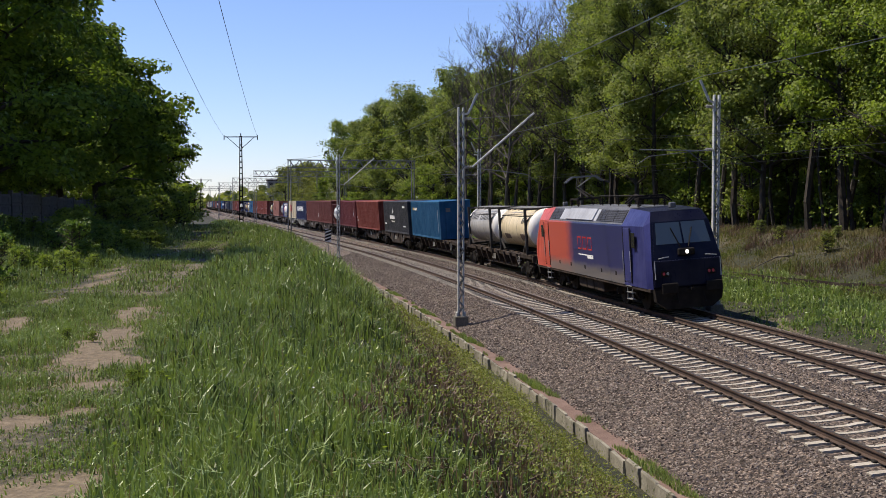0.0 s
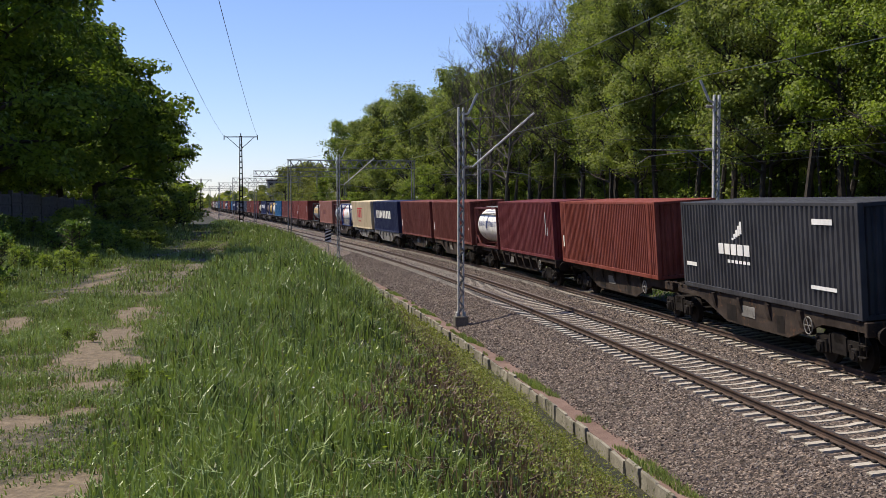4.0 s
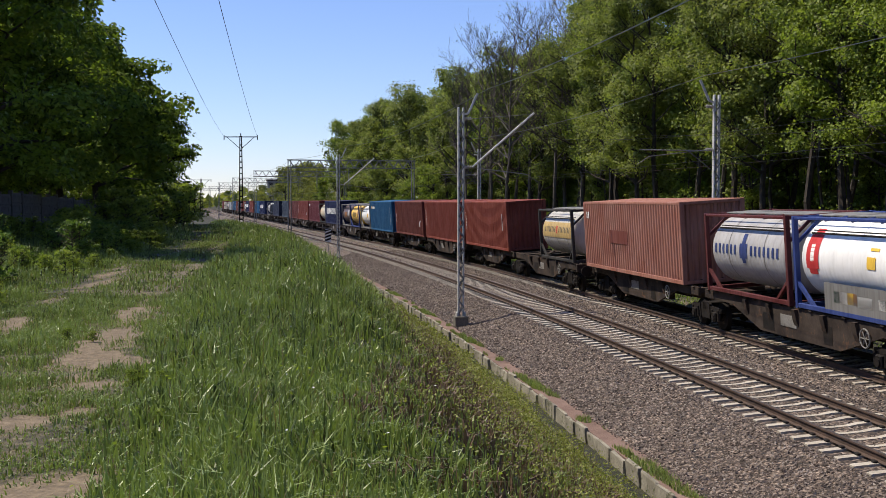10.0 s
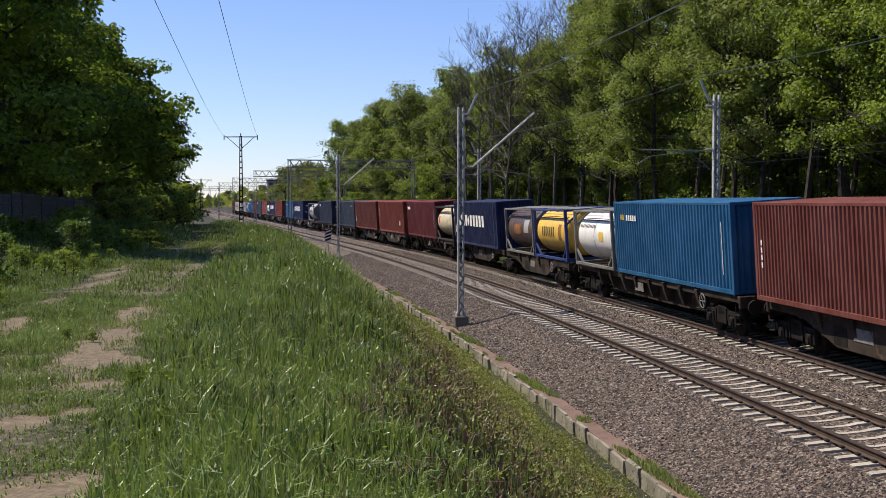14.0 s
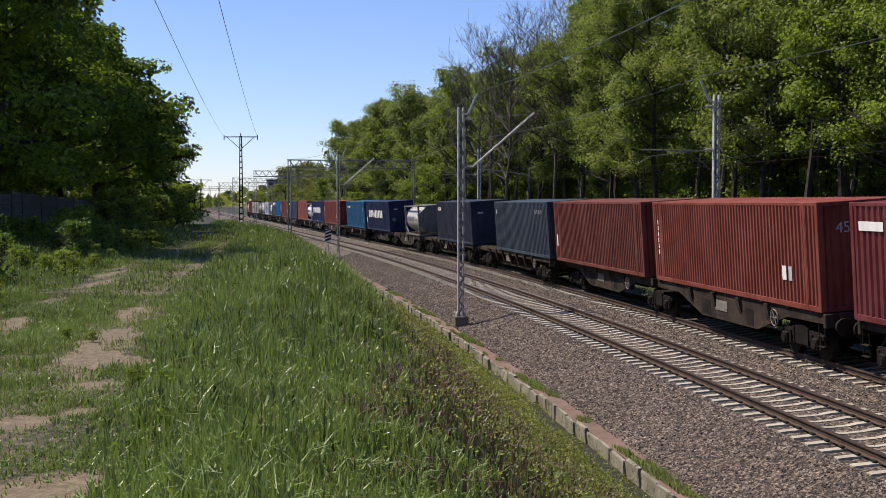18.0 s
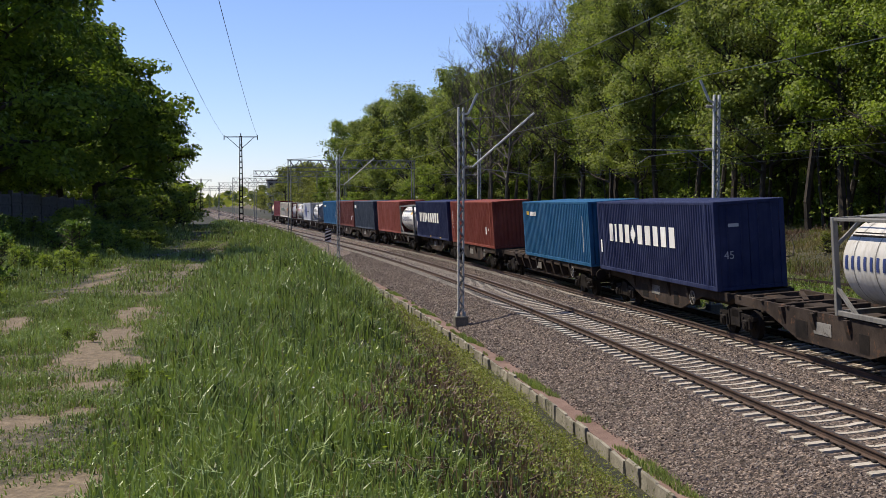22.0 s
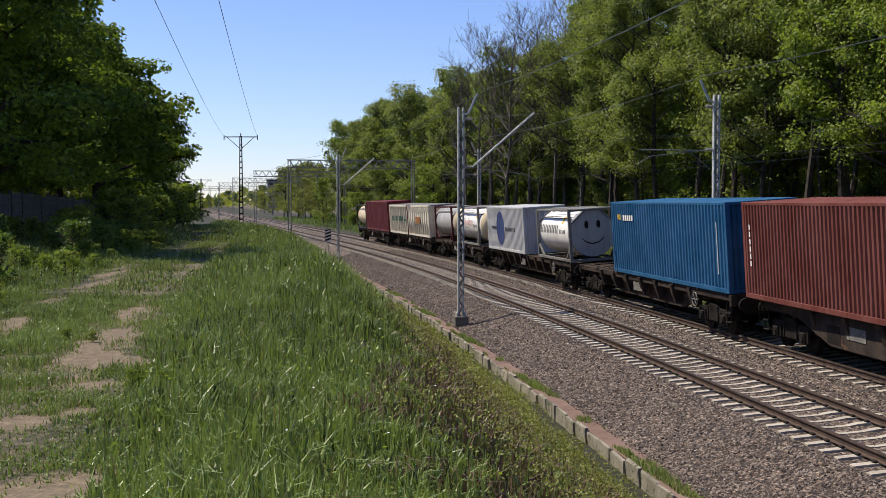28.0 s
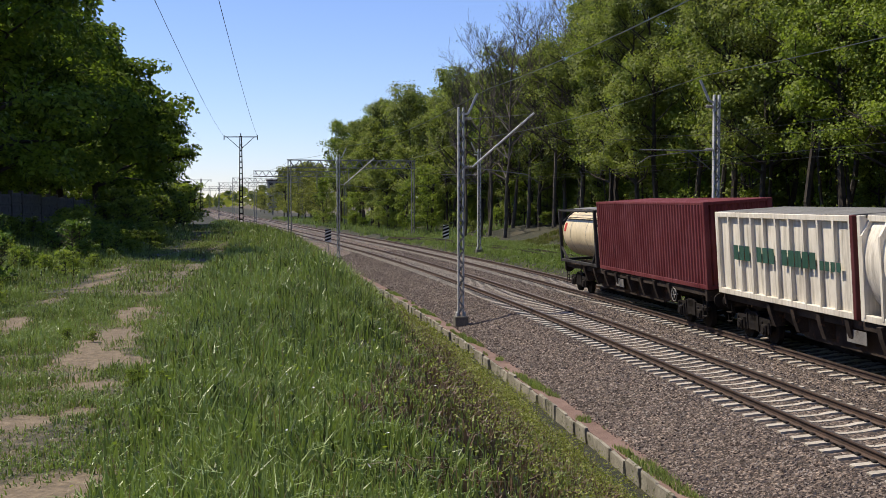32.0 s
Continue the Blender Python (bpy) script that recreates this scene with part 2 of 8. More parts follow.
M["edging"] = mottled("mossy concrete slab", (0.168, 0.152, 0.116), (0.288, 0.264, 0.212), 1.6, 0.9, fine=22, bumps=0.4, worn=(0.056, 0.06, 0.028), worn_at=0.55, space="World")
M["sleeper"] = mottled("sleeper concrete", (0.32, 0.284, 0.232), (0.416, 0.372, 0.308), 2.0, 0.85, fine=40, worn=(0.224, 0.176, 0.144), space="World")
M["rust_rail"] = mottled("rusty rail web", (0.044, 0.026, 0.018), (0.076, 0.044, 0.03), 4.0, 0.85, fine=30, space="World")
M["rail_top"] = mottled("worn rail head", (0.08, 0.06, 0.048), (0.136, 0.112, 0.096), 3.0, 0.42, 0.6, fine=30, bumps=0, space="World")
M["steel"] = mottled("galvanised steel", (0.352, 0.352, 0.344), (0.522, 0.522, 0.504), 3.0, 0.6, 0.0, fine=30, bumps=0.1)
M["dull_steel"] = mottled("weathered steel", (0.136, 0.136, 0.134), (0.208, 0.208, 0.204), 3.0, 0.65, 0.0, fine=30, bumps=0.1)
M["wire"] = mottled("copper wire", (0.096, 0.104, 0.1), (0.144, 0.152, 0.148), 3.0, 0.5, 0.4, bumps=0)
M["feeder"] = mottled("weathered aluminium wire", (0.24, 0.248, 0.248), (0.336, 0.344, 0.344), 3.0, 0.55, 0.0, bumps=0)
M["black_iron"] = mottled("sooty running gear", (0.0080, 0.0064, 0.0056), (0.021, 0.016, 0.013), 3.0, 0.8, fine=25, gloss=0.2)
M["wagon"] = mottled("dirty wagon frame", (0.021, 0.015, 0.012), (0.058, 0.043, 0.034), 1.3, 0.85, fine=25, worn=(0.104, 0.056, 0.034), worn_at=0.58, gloss=0.2)
M["wagon_grey"] = mottled("grey wagon frame", (0.136, 0.128, 0.116), (0.24, 0.228, 0.208), 1.2, 0.7, fine=25, worn=(0.056, 0.044, 0.036), worn_at=0.55)
M["bark_pale"] = mottled("grey-brown bark of bare boughs", (0.068, 0.056, 0.045), (0.128, 0.108, 0.088), 1.5, 0.95, fine=12, bumps=0.5, dist=0.03)
M["bark"] = mottled("tree bark", (0.024, 0.018, 0.013), (0.058, 0.045, 0.033), 1.5, 0.95, fine=12, bumps=0.8, dist=0.04)
M["leaf_oak"] = leaf_material("spring oak leaves", (0.038, 0.052, 0.015), (0.215, 0.248, 0.066), 0.46, tufts=0.9)
M["leaf_maple"] = leaf_material("fresh maple leaves", (0.032, 0.056, 0.010), (0.225, 0.280, 0.050), 0.46, tufts=0.9)
# dark end near black: the crowns' inner shade is put into the leaf colour
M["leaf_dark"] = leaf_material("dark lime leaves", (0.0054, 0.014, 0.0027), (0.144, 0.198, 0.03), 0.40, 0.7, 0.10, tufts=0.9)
# lighter copy of the lime leaves, with sunlight put into the colour
M["leaf_lime_lit"] = leaf_material("lime leaves lightened as sunlit", (0.022, 0.042, 0.007), (0.22, 0.30, 0.045), 0.50, 0.5, 0.25, tufts=0.9)
M["leaf_green"] = leaf_material("lush lineside leaves", (0.016, 0.036, 0.007), (0.13, 0.20, 0.036), 0.35, tufts=0.9)
M["leaf_olive"] = leaf_material("willow leaves", (0.063, 0.079, 0.018), (0.216, 0.225, 0.059), 0.42)
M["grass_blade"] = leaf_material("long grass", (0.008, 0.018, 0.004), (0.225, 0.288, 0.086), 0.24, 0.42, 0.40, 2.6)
M["weed"] = leaf_material("yellow-green weeds", (0.030, 0.040, 0.009), (0.235, 0.255, 0.056), 0.30, tufts=2.2)


def ground_material():
    """Turf with bare sandy wheel ruts, dry slope and gravelly strips; the ruts wander along the track."""
    m, n, l, b = material("turf and sandy ruts", 0.95)
    g = n.new("ShaderNodeNewGeometry").outputs["Position"]
    a1, a2 = n.new("ShaderNodeAttribute"), n.new("ShaderNodeAttribute")
    a1.attribute_name, a2.attribute_name = "bare", "dry"
    n1, n2, n3 = tex(n, l, "noise", 0.55, g, 5.0, 0.65), tex(n, l, "noise", 9.0, g, 5.0, 0.7), tex(n, l, "noise", 2.1, g, 4.0)
    n4 = tex(n, l, "noise", 26.0, g, 4.0, 0.7)
    # turf kept near black: the shade at the blades' roots is in its colour
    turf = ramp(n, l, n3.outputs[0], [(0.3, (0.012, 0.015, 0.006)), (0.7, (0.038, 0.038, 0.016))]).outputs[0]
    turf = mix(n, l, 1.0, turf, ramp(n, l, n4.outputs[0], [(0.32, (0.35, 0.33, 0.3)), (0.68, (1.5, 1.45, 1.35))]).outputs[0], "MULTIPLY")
    dry = ramp(n, l, n2.outputs[0], [(0.3, (0.061, 0.049, 0.029)), (0.7, (0.156, 0.127, 0.082))]).outputs[0]
    sand = ramp(n, l, n2.outputs[0], [(0.25, (0.080, 0.059, 0.036)), (0.7, (0.215, 0.165, 0.108))]).outputs[0]
    def masked(att, noise_out, lo, hi):
        k = n.new("ShaderNodeMath")
        k.operation = "ADD"
        l.new(att.outputs["Fac"], k.inputs[0])
        l.new(noise_out, k.inputs[1])
        return ramp(n, l, k.outputs[0], [(lo, (0, 0, 0)), (hi, (1, 1, 1))]).outputs[0]
    half = n.new("ShaderNodeMath")
    half.operation = "MULTIPLY_ADD"
    l.new(n1.outputs[0], half.inputs[0])
    half.inputs[1].default_value = 0.5
    l.new(n2.outputs[0], half.inputs[2])
    sc = n.new("ShaderNodeMath")
    sc.operation = "MULTIPLY"
    l.new(half.outputs[0], sc.inputs[0])
    sc.inputs[1].default_value = 0.6
    col = mix(n, l, masked(a2, sc.outputs[0], 0.75, 0.95), turf, dry)
    col = mix(n, l, masked(a1, sc.outputs[0], 0.62, 1.10), col, sand)
    col = mix(n, l, 0.75, col, ramp(n, l, n4.outputs[0], [(0.30, (0.55, 0.53, 0.50)), (0.70, (1.35, 1.34, 1.30))]).outputs[0], "MULTIPLY")
    l.new(col, b.inputs["Base Color"])
    bump(n, l, b, n2.outputs[0], 0.7, 0.05)
    return m


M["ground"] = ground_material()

# ---- ground: one sheet to the horizon
def graded(lo, hi, n, centre, power=3.0):
    a = np.linspace(-1, 1, n)
    a = np.sign(a) * np.abs(a) ** power
    return np.where(a < 0, centre + a * (centre - lo), centre + a * (hi - centre))


RUT = ((-12.2, 6.0), (-12.9, 10.0), (-13.5, 15.0), (-13.9, 22.0), (-13.9, 30.0), (-13.7, 45.0), (-13.4, 70.0), (-12.6, 100.0))


# small bald patches of the path: along, across, half length, half width
BALD = ((8.45, -12.80, 0.75, 0.62), (8.3, -13.6, 0.7, 0.6), (14.5, -12.45, 0.55, 0.30), (10.6, -13.45, 0.38, 0.42), (10.9, -12.95, 0.22, 0.22), (10.0, -12.45, 0.25, 0.2),
        (15.4, -14.45, 0.5, 0.36), (18.9, -15.45, 0.8, 0.4), (12.7, -13.1, 0.3, 0.3), (9.3, -12.2, 0.25, 0.2))


def rut_lat(s):
    return np.interp(s, [b for a, b in RUT], [a for a, b in RUT])


LATTICE = np.random.RandomState(3).rand(128, 128)


def mottle(s, lat, f, seed=0):
    """Smooth uneven patches, 0 to 1, about 1/f metres across."""
    a, b = np.asarray(s, float) * f + seed * 17.3, np.asarray(lat, float) * f + seed * 9.7
    i, j = np.floor(a).astype(int), np.floor(b).astype(int)
    u, v = a - i, b - j
    u, v = u * u * (3 - 2 * u), v * v * (3 - 2 * v)
    g = lambda di, dj: LATTICE[(i + di) % 128, (j + dj) % 128]
    return (g(0, 0) * (1 - u) + g(1, 0) * u) * (1 - v) + (g(0, 1) * (1 - u) + g(1, 1) * u) * v


def rough_mottle(s, lat, f, seed=0):
    return 0.5 * mottle(s, lat, f, seed) + 0.3 * mottle(s, lat, f * 2.3, seed + 1) + 0.2 * mottle(s, lat, f * 5.1, seed + 2)


def path_edge(s):
    """Where the trodden turf of the path gives way to the long grass of the bank."""
    return np.interp(s, [6, 8.4, 12, 20, 30, 60, 110], [-12.15, -12.35, -12.65, -13.05, -13.35, -13.25, -12.6]) + 0.25 * (mottle(s, s * 0.0, 0.8, 4) - 0.5)


def bareness(s, lat):
    """How bare the path is trodden, 0 to 1."""
    r = rut_lat(s)
    n = 0.45 * rough_mottle(s * 0.5, lat, 1.6, 2) + 0.55 * rough_mottle(s, lat, 3.4, 5)
    right = np.exp(-((lat - r) / np.interp(s, [13, 17, 24, 40], [0.62, 0.55, 0.42, 0.35])) ** 2) * np.interp(s, [13.0, 14.2, 21, 24, 29, 33, 37, 60, 90], [0, 1.28, 1.25, 0.8, 0.75, 0.95, 0.65, 0.7, 0.6])
    left = np.exp(-((lat - r + 1.75) / np.interp(s, [14, 20, 30], [0.5, 0.40, 0.45])) ** 2) * np.interp(s, [15, 19, 21, 31, 34, 50, 60, 90], [0.2, 0.7, 0.98, 0.98, 0.75, 0.6, 0.7, 0.6])
    b = np.maximum(right, left)
    for sb, lb, ds, dl in BALD:
        b = np.maximum(b, 1.1 * np.exp(-(((s - sb) / ds) ** 2 + ((lat - lb) / dl) ** 2) ** 1.5))
    thin = 0.45 * np.exp(-((lat + 13.4) / 0.9) ** 4) * np.interp(s, [8, 9.5, 13.5, 15], [0.7, 1, 1, 0])
    b = np.maximum(b, thin)
    return np.clip((b + 2.1 * (n - 0.5) - 0.50) * 1.5, 0, 1) * (s < 130)


def build_ground():
    gx, gy = graded(-3200, 3200, 330, -4.5, 3.6), graded(-1500, 4200, 400, 14.0, 3.8)
    X, Y = np.meshgrid(gx, gy)
    s, lat = beside(X, Y)
    z = height(s, lat)
    far = np.hypot(X.ravel(), Y.ravel())
    z = np.where(far > 900, z * 0 + np.minimum(z, 0.4), z)
    nx, ny = len(gx), len(gy)
    i, j = np.meshgrid(np.arange(ny - 1), np.arange(nx - 1), indexing="ij")
    q = np.stack([i * nx + j, i * nx + j + 1, (i + 1) * nx + j + 1, (i + 1) * nx + j], -1).reshape(-1, 4)
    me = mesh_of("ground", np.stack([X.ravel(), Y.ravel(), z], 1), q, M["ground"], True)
    bare = bareness(s, lat)
    dry = 0.5 * np.exp(-((lat + 7.2) / 2.0) ** 4) + 0.12 * smooth(17.5, 20, lat) * (1 - smooth(25, 28, lat)) + 0.5 * np.exp(-((lat - 7.2) / 0.6) ** 2)
    dry = dry + 0.35 * smooth(24, 27, lat) + 0.46 * np.exp(-((lat + 14.2) / 1.9) ** 4) * (s < 60) + 0.30 * smooth(17.0, 18.5, lat) * rough_mottle(s, lat, 0.35, 6) * 1.4
    for nm, val in (("bare", bare), ("dry", dry)):
        at_ = me.attributes.new(nm, "FLOAT", "POINT")
        at_.data.foreach_set("value", np.clip(val, 0, 1).astype(np.float32))
    return tagged(part("ground", me), "green turf bank with sandy wheel ruts", "ground", kind="structure")


ground = build_ground()

# ---- ballast bed, gravel strip and concrete edging
ALONG = np.concatenate([np.arange(-620, -40, 10.0), np.arange(-40, 200, 2.0), np.arange(200, 1400, 10.0)])


def bed_z(lat, base, lat0):
    return base - 0.225 + (lat - lat0) * CANT


bed_profile = [(-3.75, -1.3), (-3.75, -0.945), (-2.95, -0.80), (-1.85, bed_z(-1.85, -0.10, 0)), (-1.55, bed_z(-1.55, 0, 0)), (1.55, bed_z(1.55, 0, 0)), (2.0, -0.22),
               (2.35, bed_z(2.45, RISE, GAP)), (5.65, bed_z(5.65, RISE, GAP)), (6.0, -0.02), (7.1, -0.46), (7.1, -1.3)]
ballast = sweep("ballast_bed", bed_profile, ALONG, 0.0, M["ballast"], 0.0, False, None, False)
tagged(ballast, "grey-brown crushed stone ballast bed under both tracks", "ballast", kind="structure")
cess = sweep("gravel_path", [(-4.25, -1.3), (-4.25, -0.96), (-3.60, -0.945), (-3.60, -1.3)], ALONG, 0.0, M["cess"], 0.0, False, None, False)
tagged(cess, "reddish gravel strip beside the ballast", "path", kind="structure")


def build_edging():
    edge = thing("concrete_edging", "row of weathered upright concrete edging slabs", "kerb", kind="structure")
    rng = random.Random(5)
    meshes = []
    for k in range(4):
        b = bmesh.new()
        soft_box(b, -0.05, 0.05, -0.485 + 0.03 * (k % 2), 0.475 - 0.02 * (k // 2), -0.75, 0.0, 0.02)
        for v in b.verts:
            v.co += Vector((rng.uniform(-0.015, 0.015), rng.uniform(-0.02, 0.02), rng.uniform(-0.025, 0.025)))
        meshes.append(bm_mesh("slab", b))
    n = 0
    for k in range(-6, 95):
        s = k * 1.0 + 0.5
        m = spot(s, -4.30 + rng.uniform(-0.03, 0.03), -0.88 + rng.uniform(-0.05, 0.02) - 0.04) @ pose(0, 0, 0, rng.uniform(-1.5, 1.5), rng.uniform(-8, 2), rng.uniform(-2, 2))
        part("slab", meshes[k % 4], M["edging"], edge, "", m)
    sweep("slab_row", [(-4.35, -1.5), (-4.35, -0.9), (-4.25, -0.9), (-4.25, -1.5)], np.arange(96, 420, 6.0), 0.0, M["edging"], 0.0, False, edge)
    return edge


build_edging()

# ---- the two running tracks
RAIL = [(-0.075, -0.172), (-0.075, -0.160), (-0.012, -0.140), (-0.010, -0.050), (-0.036, -0.038), (-0.036, -0.006), (-0.028, 0.0),
        (0.028, 0.0), (0.036, -0.006), (0.036, -0.038), (0.010, -0.050), (0.012, -0.140), (0.075, -0.160), (0.075, -0.172)]


def sleeper_mesh():
    b = bmesh.new()
    rows = [(-1.30, 0.10, -0.188, -0.42), (-1.24, 0.112, -0.182, -0.42), (-0.45, 0.108, -0.180, -0.40), (-0.2, 0.085, -0.208, -0.38),
            (0.2, 0.085, -0.208, -0.38), (0.45, 0.108, -0.180, -0.40), (1.24, 0.112, -0.182, -0.42), (1.30, 0.10, -0.188, -0.42)]
    rings = []
    for x, w, zt, zb in rows:
        rings.append([b.verts.new(p) for p in ((x, -w, zb), (x, w, zb), (x, w * 0.85, zt), (x, -w * 0.85, zt))])
    for a, c in zip(rings, rings[1:]):
        for i in range(4):
            b.faces.new((a[i], a[(i + 1) % 4], c[(i + 1) % 4], c[i]))
    b.faces.new(rings[0][::-1])
    b.faces.new(rings[-1])
    return bm_mesh("sleeper", b)


def clip_mesh():
    b = bmesh.new()
    for x in (-0.7525, 0.7525):
        for d in (-0.11, 0.11):
            soft_box(b, x + d - 0.045, x + d + 0.045, -0.07, 0.07, -0.18, -0.135, 0.015)
    return bm_mesh("rail_fastening", b)


def joined(me, mats):
    v = np.empty(len(me.vertices) * 3)
    me.vertices.foreach_get("co", v)
    v = np.c_[v.reshape(-1, 3), np.ones(len(me.vertices))]
    f = [p.vertices[:] for p in me.polygons]
    tri = np.array([(p[0], p[i], p[i + 1]) for p in f for i in range(1, len(p) - 1)])
    V = np.concatenate([v @ np.array(m).T[:, :3] for m in mats])
    F = np.concatenate([tri + k * len(v) for k in range(len(mats))])
    return V, F


def on_track(s, lat0, z0):
    x, y, z = at(s, lat0, z0)
    return pose(float(x), float(y), float(z), 0, -math.degrees(float(cant_at(s))), math.degrees(float(heading(s))))


def build_track(lat0, z0, label, phase):
    tr = thing("railway_track", label, "railway track", kind="structure")
    for side in (-0.7525, 0.7525):
        sweep("rail", [(side + a, z) for a, z in RAIL], ALONG, lat0, M["rust_rail"], z0, True, tr)
        sweep("rail_head", [(side - 0.026, 0.003), (side + 0.026, 0.003)], ALONG, lat0, M["rail_top"], z0, True, tr, False)
    me, cl = sleeper_mesh(), clip_mesh()
    ss = phase + 0.6 * np.arange(-90, 720)
    near = [s for s in ss if 8 < s < 118]
    rest = [s for s in ss if not 8 < s < 118]
    for s in near:
        part("sleeper", me, M["sleeper"], tr, "", on_track(s, lat0, z0))
    V, F = joined(me, [on_track(s, lat0, z0) for s in rest])
    tagged(part("sleepers_beyond", mesh_of("sleepers_beyond", V, F), M["sleeper"], tr), kind="stuff")
    V, F = joined(cl, [on_track(s, lat0, z0) for s in ss if 8 < s < 70])
    tagged(part("rail_fastenings", mesh_of("rail_fastenings", V, F), M["black_iron"], tr), kind="stuff")
    return tr


build_track(0.0, 0.0, "ballasted track with rusty rails on concrete sleepers", 27.40)
build_track(GAP, RISE, "outer track with worn rails on pale concrete sleepers", 27.62)


# ---- overgrown siding on the far side
def build_siding():
    sd = thing("overgrown_siding", "disused rusty siding rails sunk in grass", "railway track", kind="structure")
    line = [(24.5, 44.5), (20.6, 51.6), (16.4, 61.9), (12.0, 76.5), (7.9, 91.5), (2.0, 111.0), (-7.0, 137.0)]
    def run(off):
        pts = []
        for k in range(len(line) - 1):
            (xa, ya), (xb, yb) = line[k], line[k + 1]
            for u in np.linspace(0, 1, 7)[:-1]:
                d = Vector((xb - xa, yb - ya)).normalized()
                x, y = xa + (xb - xa) * u + d.y * off, ya + (yb - ya) * u - d.x * off
                s, lat = beside([x], [y])
                pts.append(Vector((x, y, float(height(s, lat)[0]) + 0.17)))
        return pts
    for off in (-0.75, 0.75):
        b = bmesh.new()
        p = run(off)
        for a, c in zip(p, p[1:]):
            bar(b, a, c, 0.07, 0.16)
        part("rail", b, M["wagon"], sd)
    p = run(0.0)
    b = bmesh.new()
    soft_box(b, -1.25, 1.25, -0.12, 0.12, -0.14, 0.0, 0.02)
    me = bm_mesh("timber_sleeper", b)
    for k in range(0, len(p) - 1):
        d = p[k + 1] - p[k]
        part("timber_sleeper", me, M["bark"], sd, "", pose(*(p[k] - Vector((0, 0, 0.12))), 0, 0, math.degrees(math.atan2(d.y, d.x)) - 90))


build_siding()


# ---- overhead line masts
def lattice(b, w, d, h, step, t=0.07):
    """Two channels joined by lacing bars; w across, d deep."""
    for x in (-w / 2, w / 2):
        soft_box(b, x - t / 2, x + t / 2, -d / 2, d / 2, 0, h, 0.008)


def lacing(b, w, d, h, step):
    k, z = 0, 0.15
    while z < h - step:
        for y in (-d / 2 - 0.006, d / 2 + 0.006):
            a, c = (-w / 2, w / 2) if k % 2 else (w / 2, -w / 2)
            bar(b, (a, y, z), (c, y, z + step), 0.012, 0.05)
        z += step
        k += 1


def insulator(b, a, c, r=0.07):
    a, c = Vector(a), Vector(c)
    rod(b, a, c, 0.025, 6)
    for u in (0.2, 0.4, 0.6, 0.8):
        p = a.lerp(c, u)
        d = (c - a).normalized() * 0.02
        rod(b, p - d, p + d, r, 8)


def build_mast(s, lat, z, h, side, label, arm=True, top=True, reach=2.9):
    """side: +1, the track lies to its right; -1, to its left."""
    mast = thing("catenary_mast", label, "catenary mast", spot(s, lat, z), "overhead line masts")
    b = bmesh.new()
    lattice(b, 0.21, 0.18, h, 0.45, 0.065)
    part("channel_posts", b, M["steel"], mast)
    b = bmesh.new()
    lacing(b, 0.21, 0.18, h, 0.30)
    part("lacing", b, M["dull_steel"], mast)
    b = bmesh.new()
    soft_box(b, -0.29, 0.29, -0.28, 0.28, -0.8, 0.34, 0.03)
    part("foundation", b, M["fence"], mast, "dirty concrete footing")
    for x in (-0.17, 0.17):
        b = bmesh.new()
        soft_box(b, x - 0.04, x + 0.04, -0.13, 0.13, 0.32, 0.52, 0.01)
        part("base_bracket", b, M["steel"], mast)
    if top:
        b = bmesh.new()
        bar(b, (0.11 * side, 0, h - 0.30), (0.32 * side, 0, h - 0.25), 0.08)
        bar(b, (0.32 * side, 0, h - 0.25), (0.72 * side, 0, h + 0.60), 0.085)
        part("feeder_bracket", b, M["steel"], mast)
    if arm:
        b = bmesh.new()
        if side > 0:
            rod(b, (0.5 * side, 0, 6.75), (3.22 * side, 0, 9.10), 0.045, 8)
        else:
            rod(b, (0.2 * side, 0, 6.70), (3.3 * side, 0, 6.72), 0.022, 8)
            rod(b, (0.2 * side, 0, 5.9), (1.2 * side, 0, 6.68), 0.016, 6)
        part("cantilever_tube", b, M["steel"] if side > 0 else M["dull_steel"], mast)
        if side > 0:
            b = bmesh.new()
            rod(b, (0.2 * side, 0, h - 0.5), (3.22 * side, 0, 9.05), 0.012, 5)
            part("stay_rod", b, M["dull_steel"], mast)
        b = bmesh.new()
        rod(b, (0.3 * side, 0, 6.75), (2.9 * side, 0, 6.45), 0.02, 6)
        rod(b, (2.9 * side, 0, 6.45), (3.4 * side, 0, 6.12), 0.015, 5)
        part("steady_arm", b, M["dull_steel"], mast)
        b = bmesh.new()
        insulator(b, (0.11 * side, 0, 6.75), (0.5 * side, 0, 6.75))
        part("insulator", b, M["concrete"], mast)
        b = bmesh.new()
        insulator(b, (0.11 * side, 0, h - 0.5), (0.5 * side, 0, h - 0.46))
        part("insulator", b, M["concrete"], mast)
    return mast


build_mast(49.0, -3.5, -0.82, 9.3, 1, "slim galvanised lattice mast on a concrete footing")
build_mast(101.0, -3.3, -0.82, 9.4, 1, "slim galvanised lattice mast behind long grass")
build_mast(45.6, 6.6, -0.15, 9.0, -1, "pale lattice mast at the wood's edge")
build_mast(95.0, 8.0, 0.0, 8.9, -1, "grey lattice mast beyond the tracks")


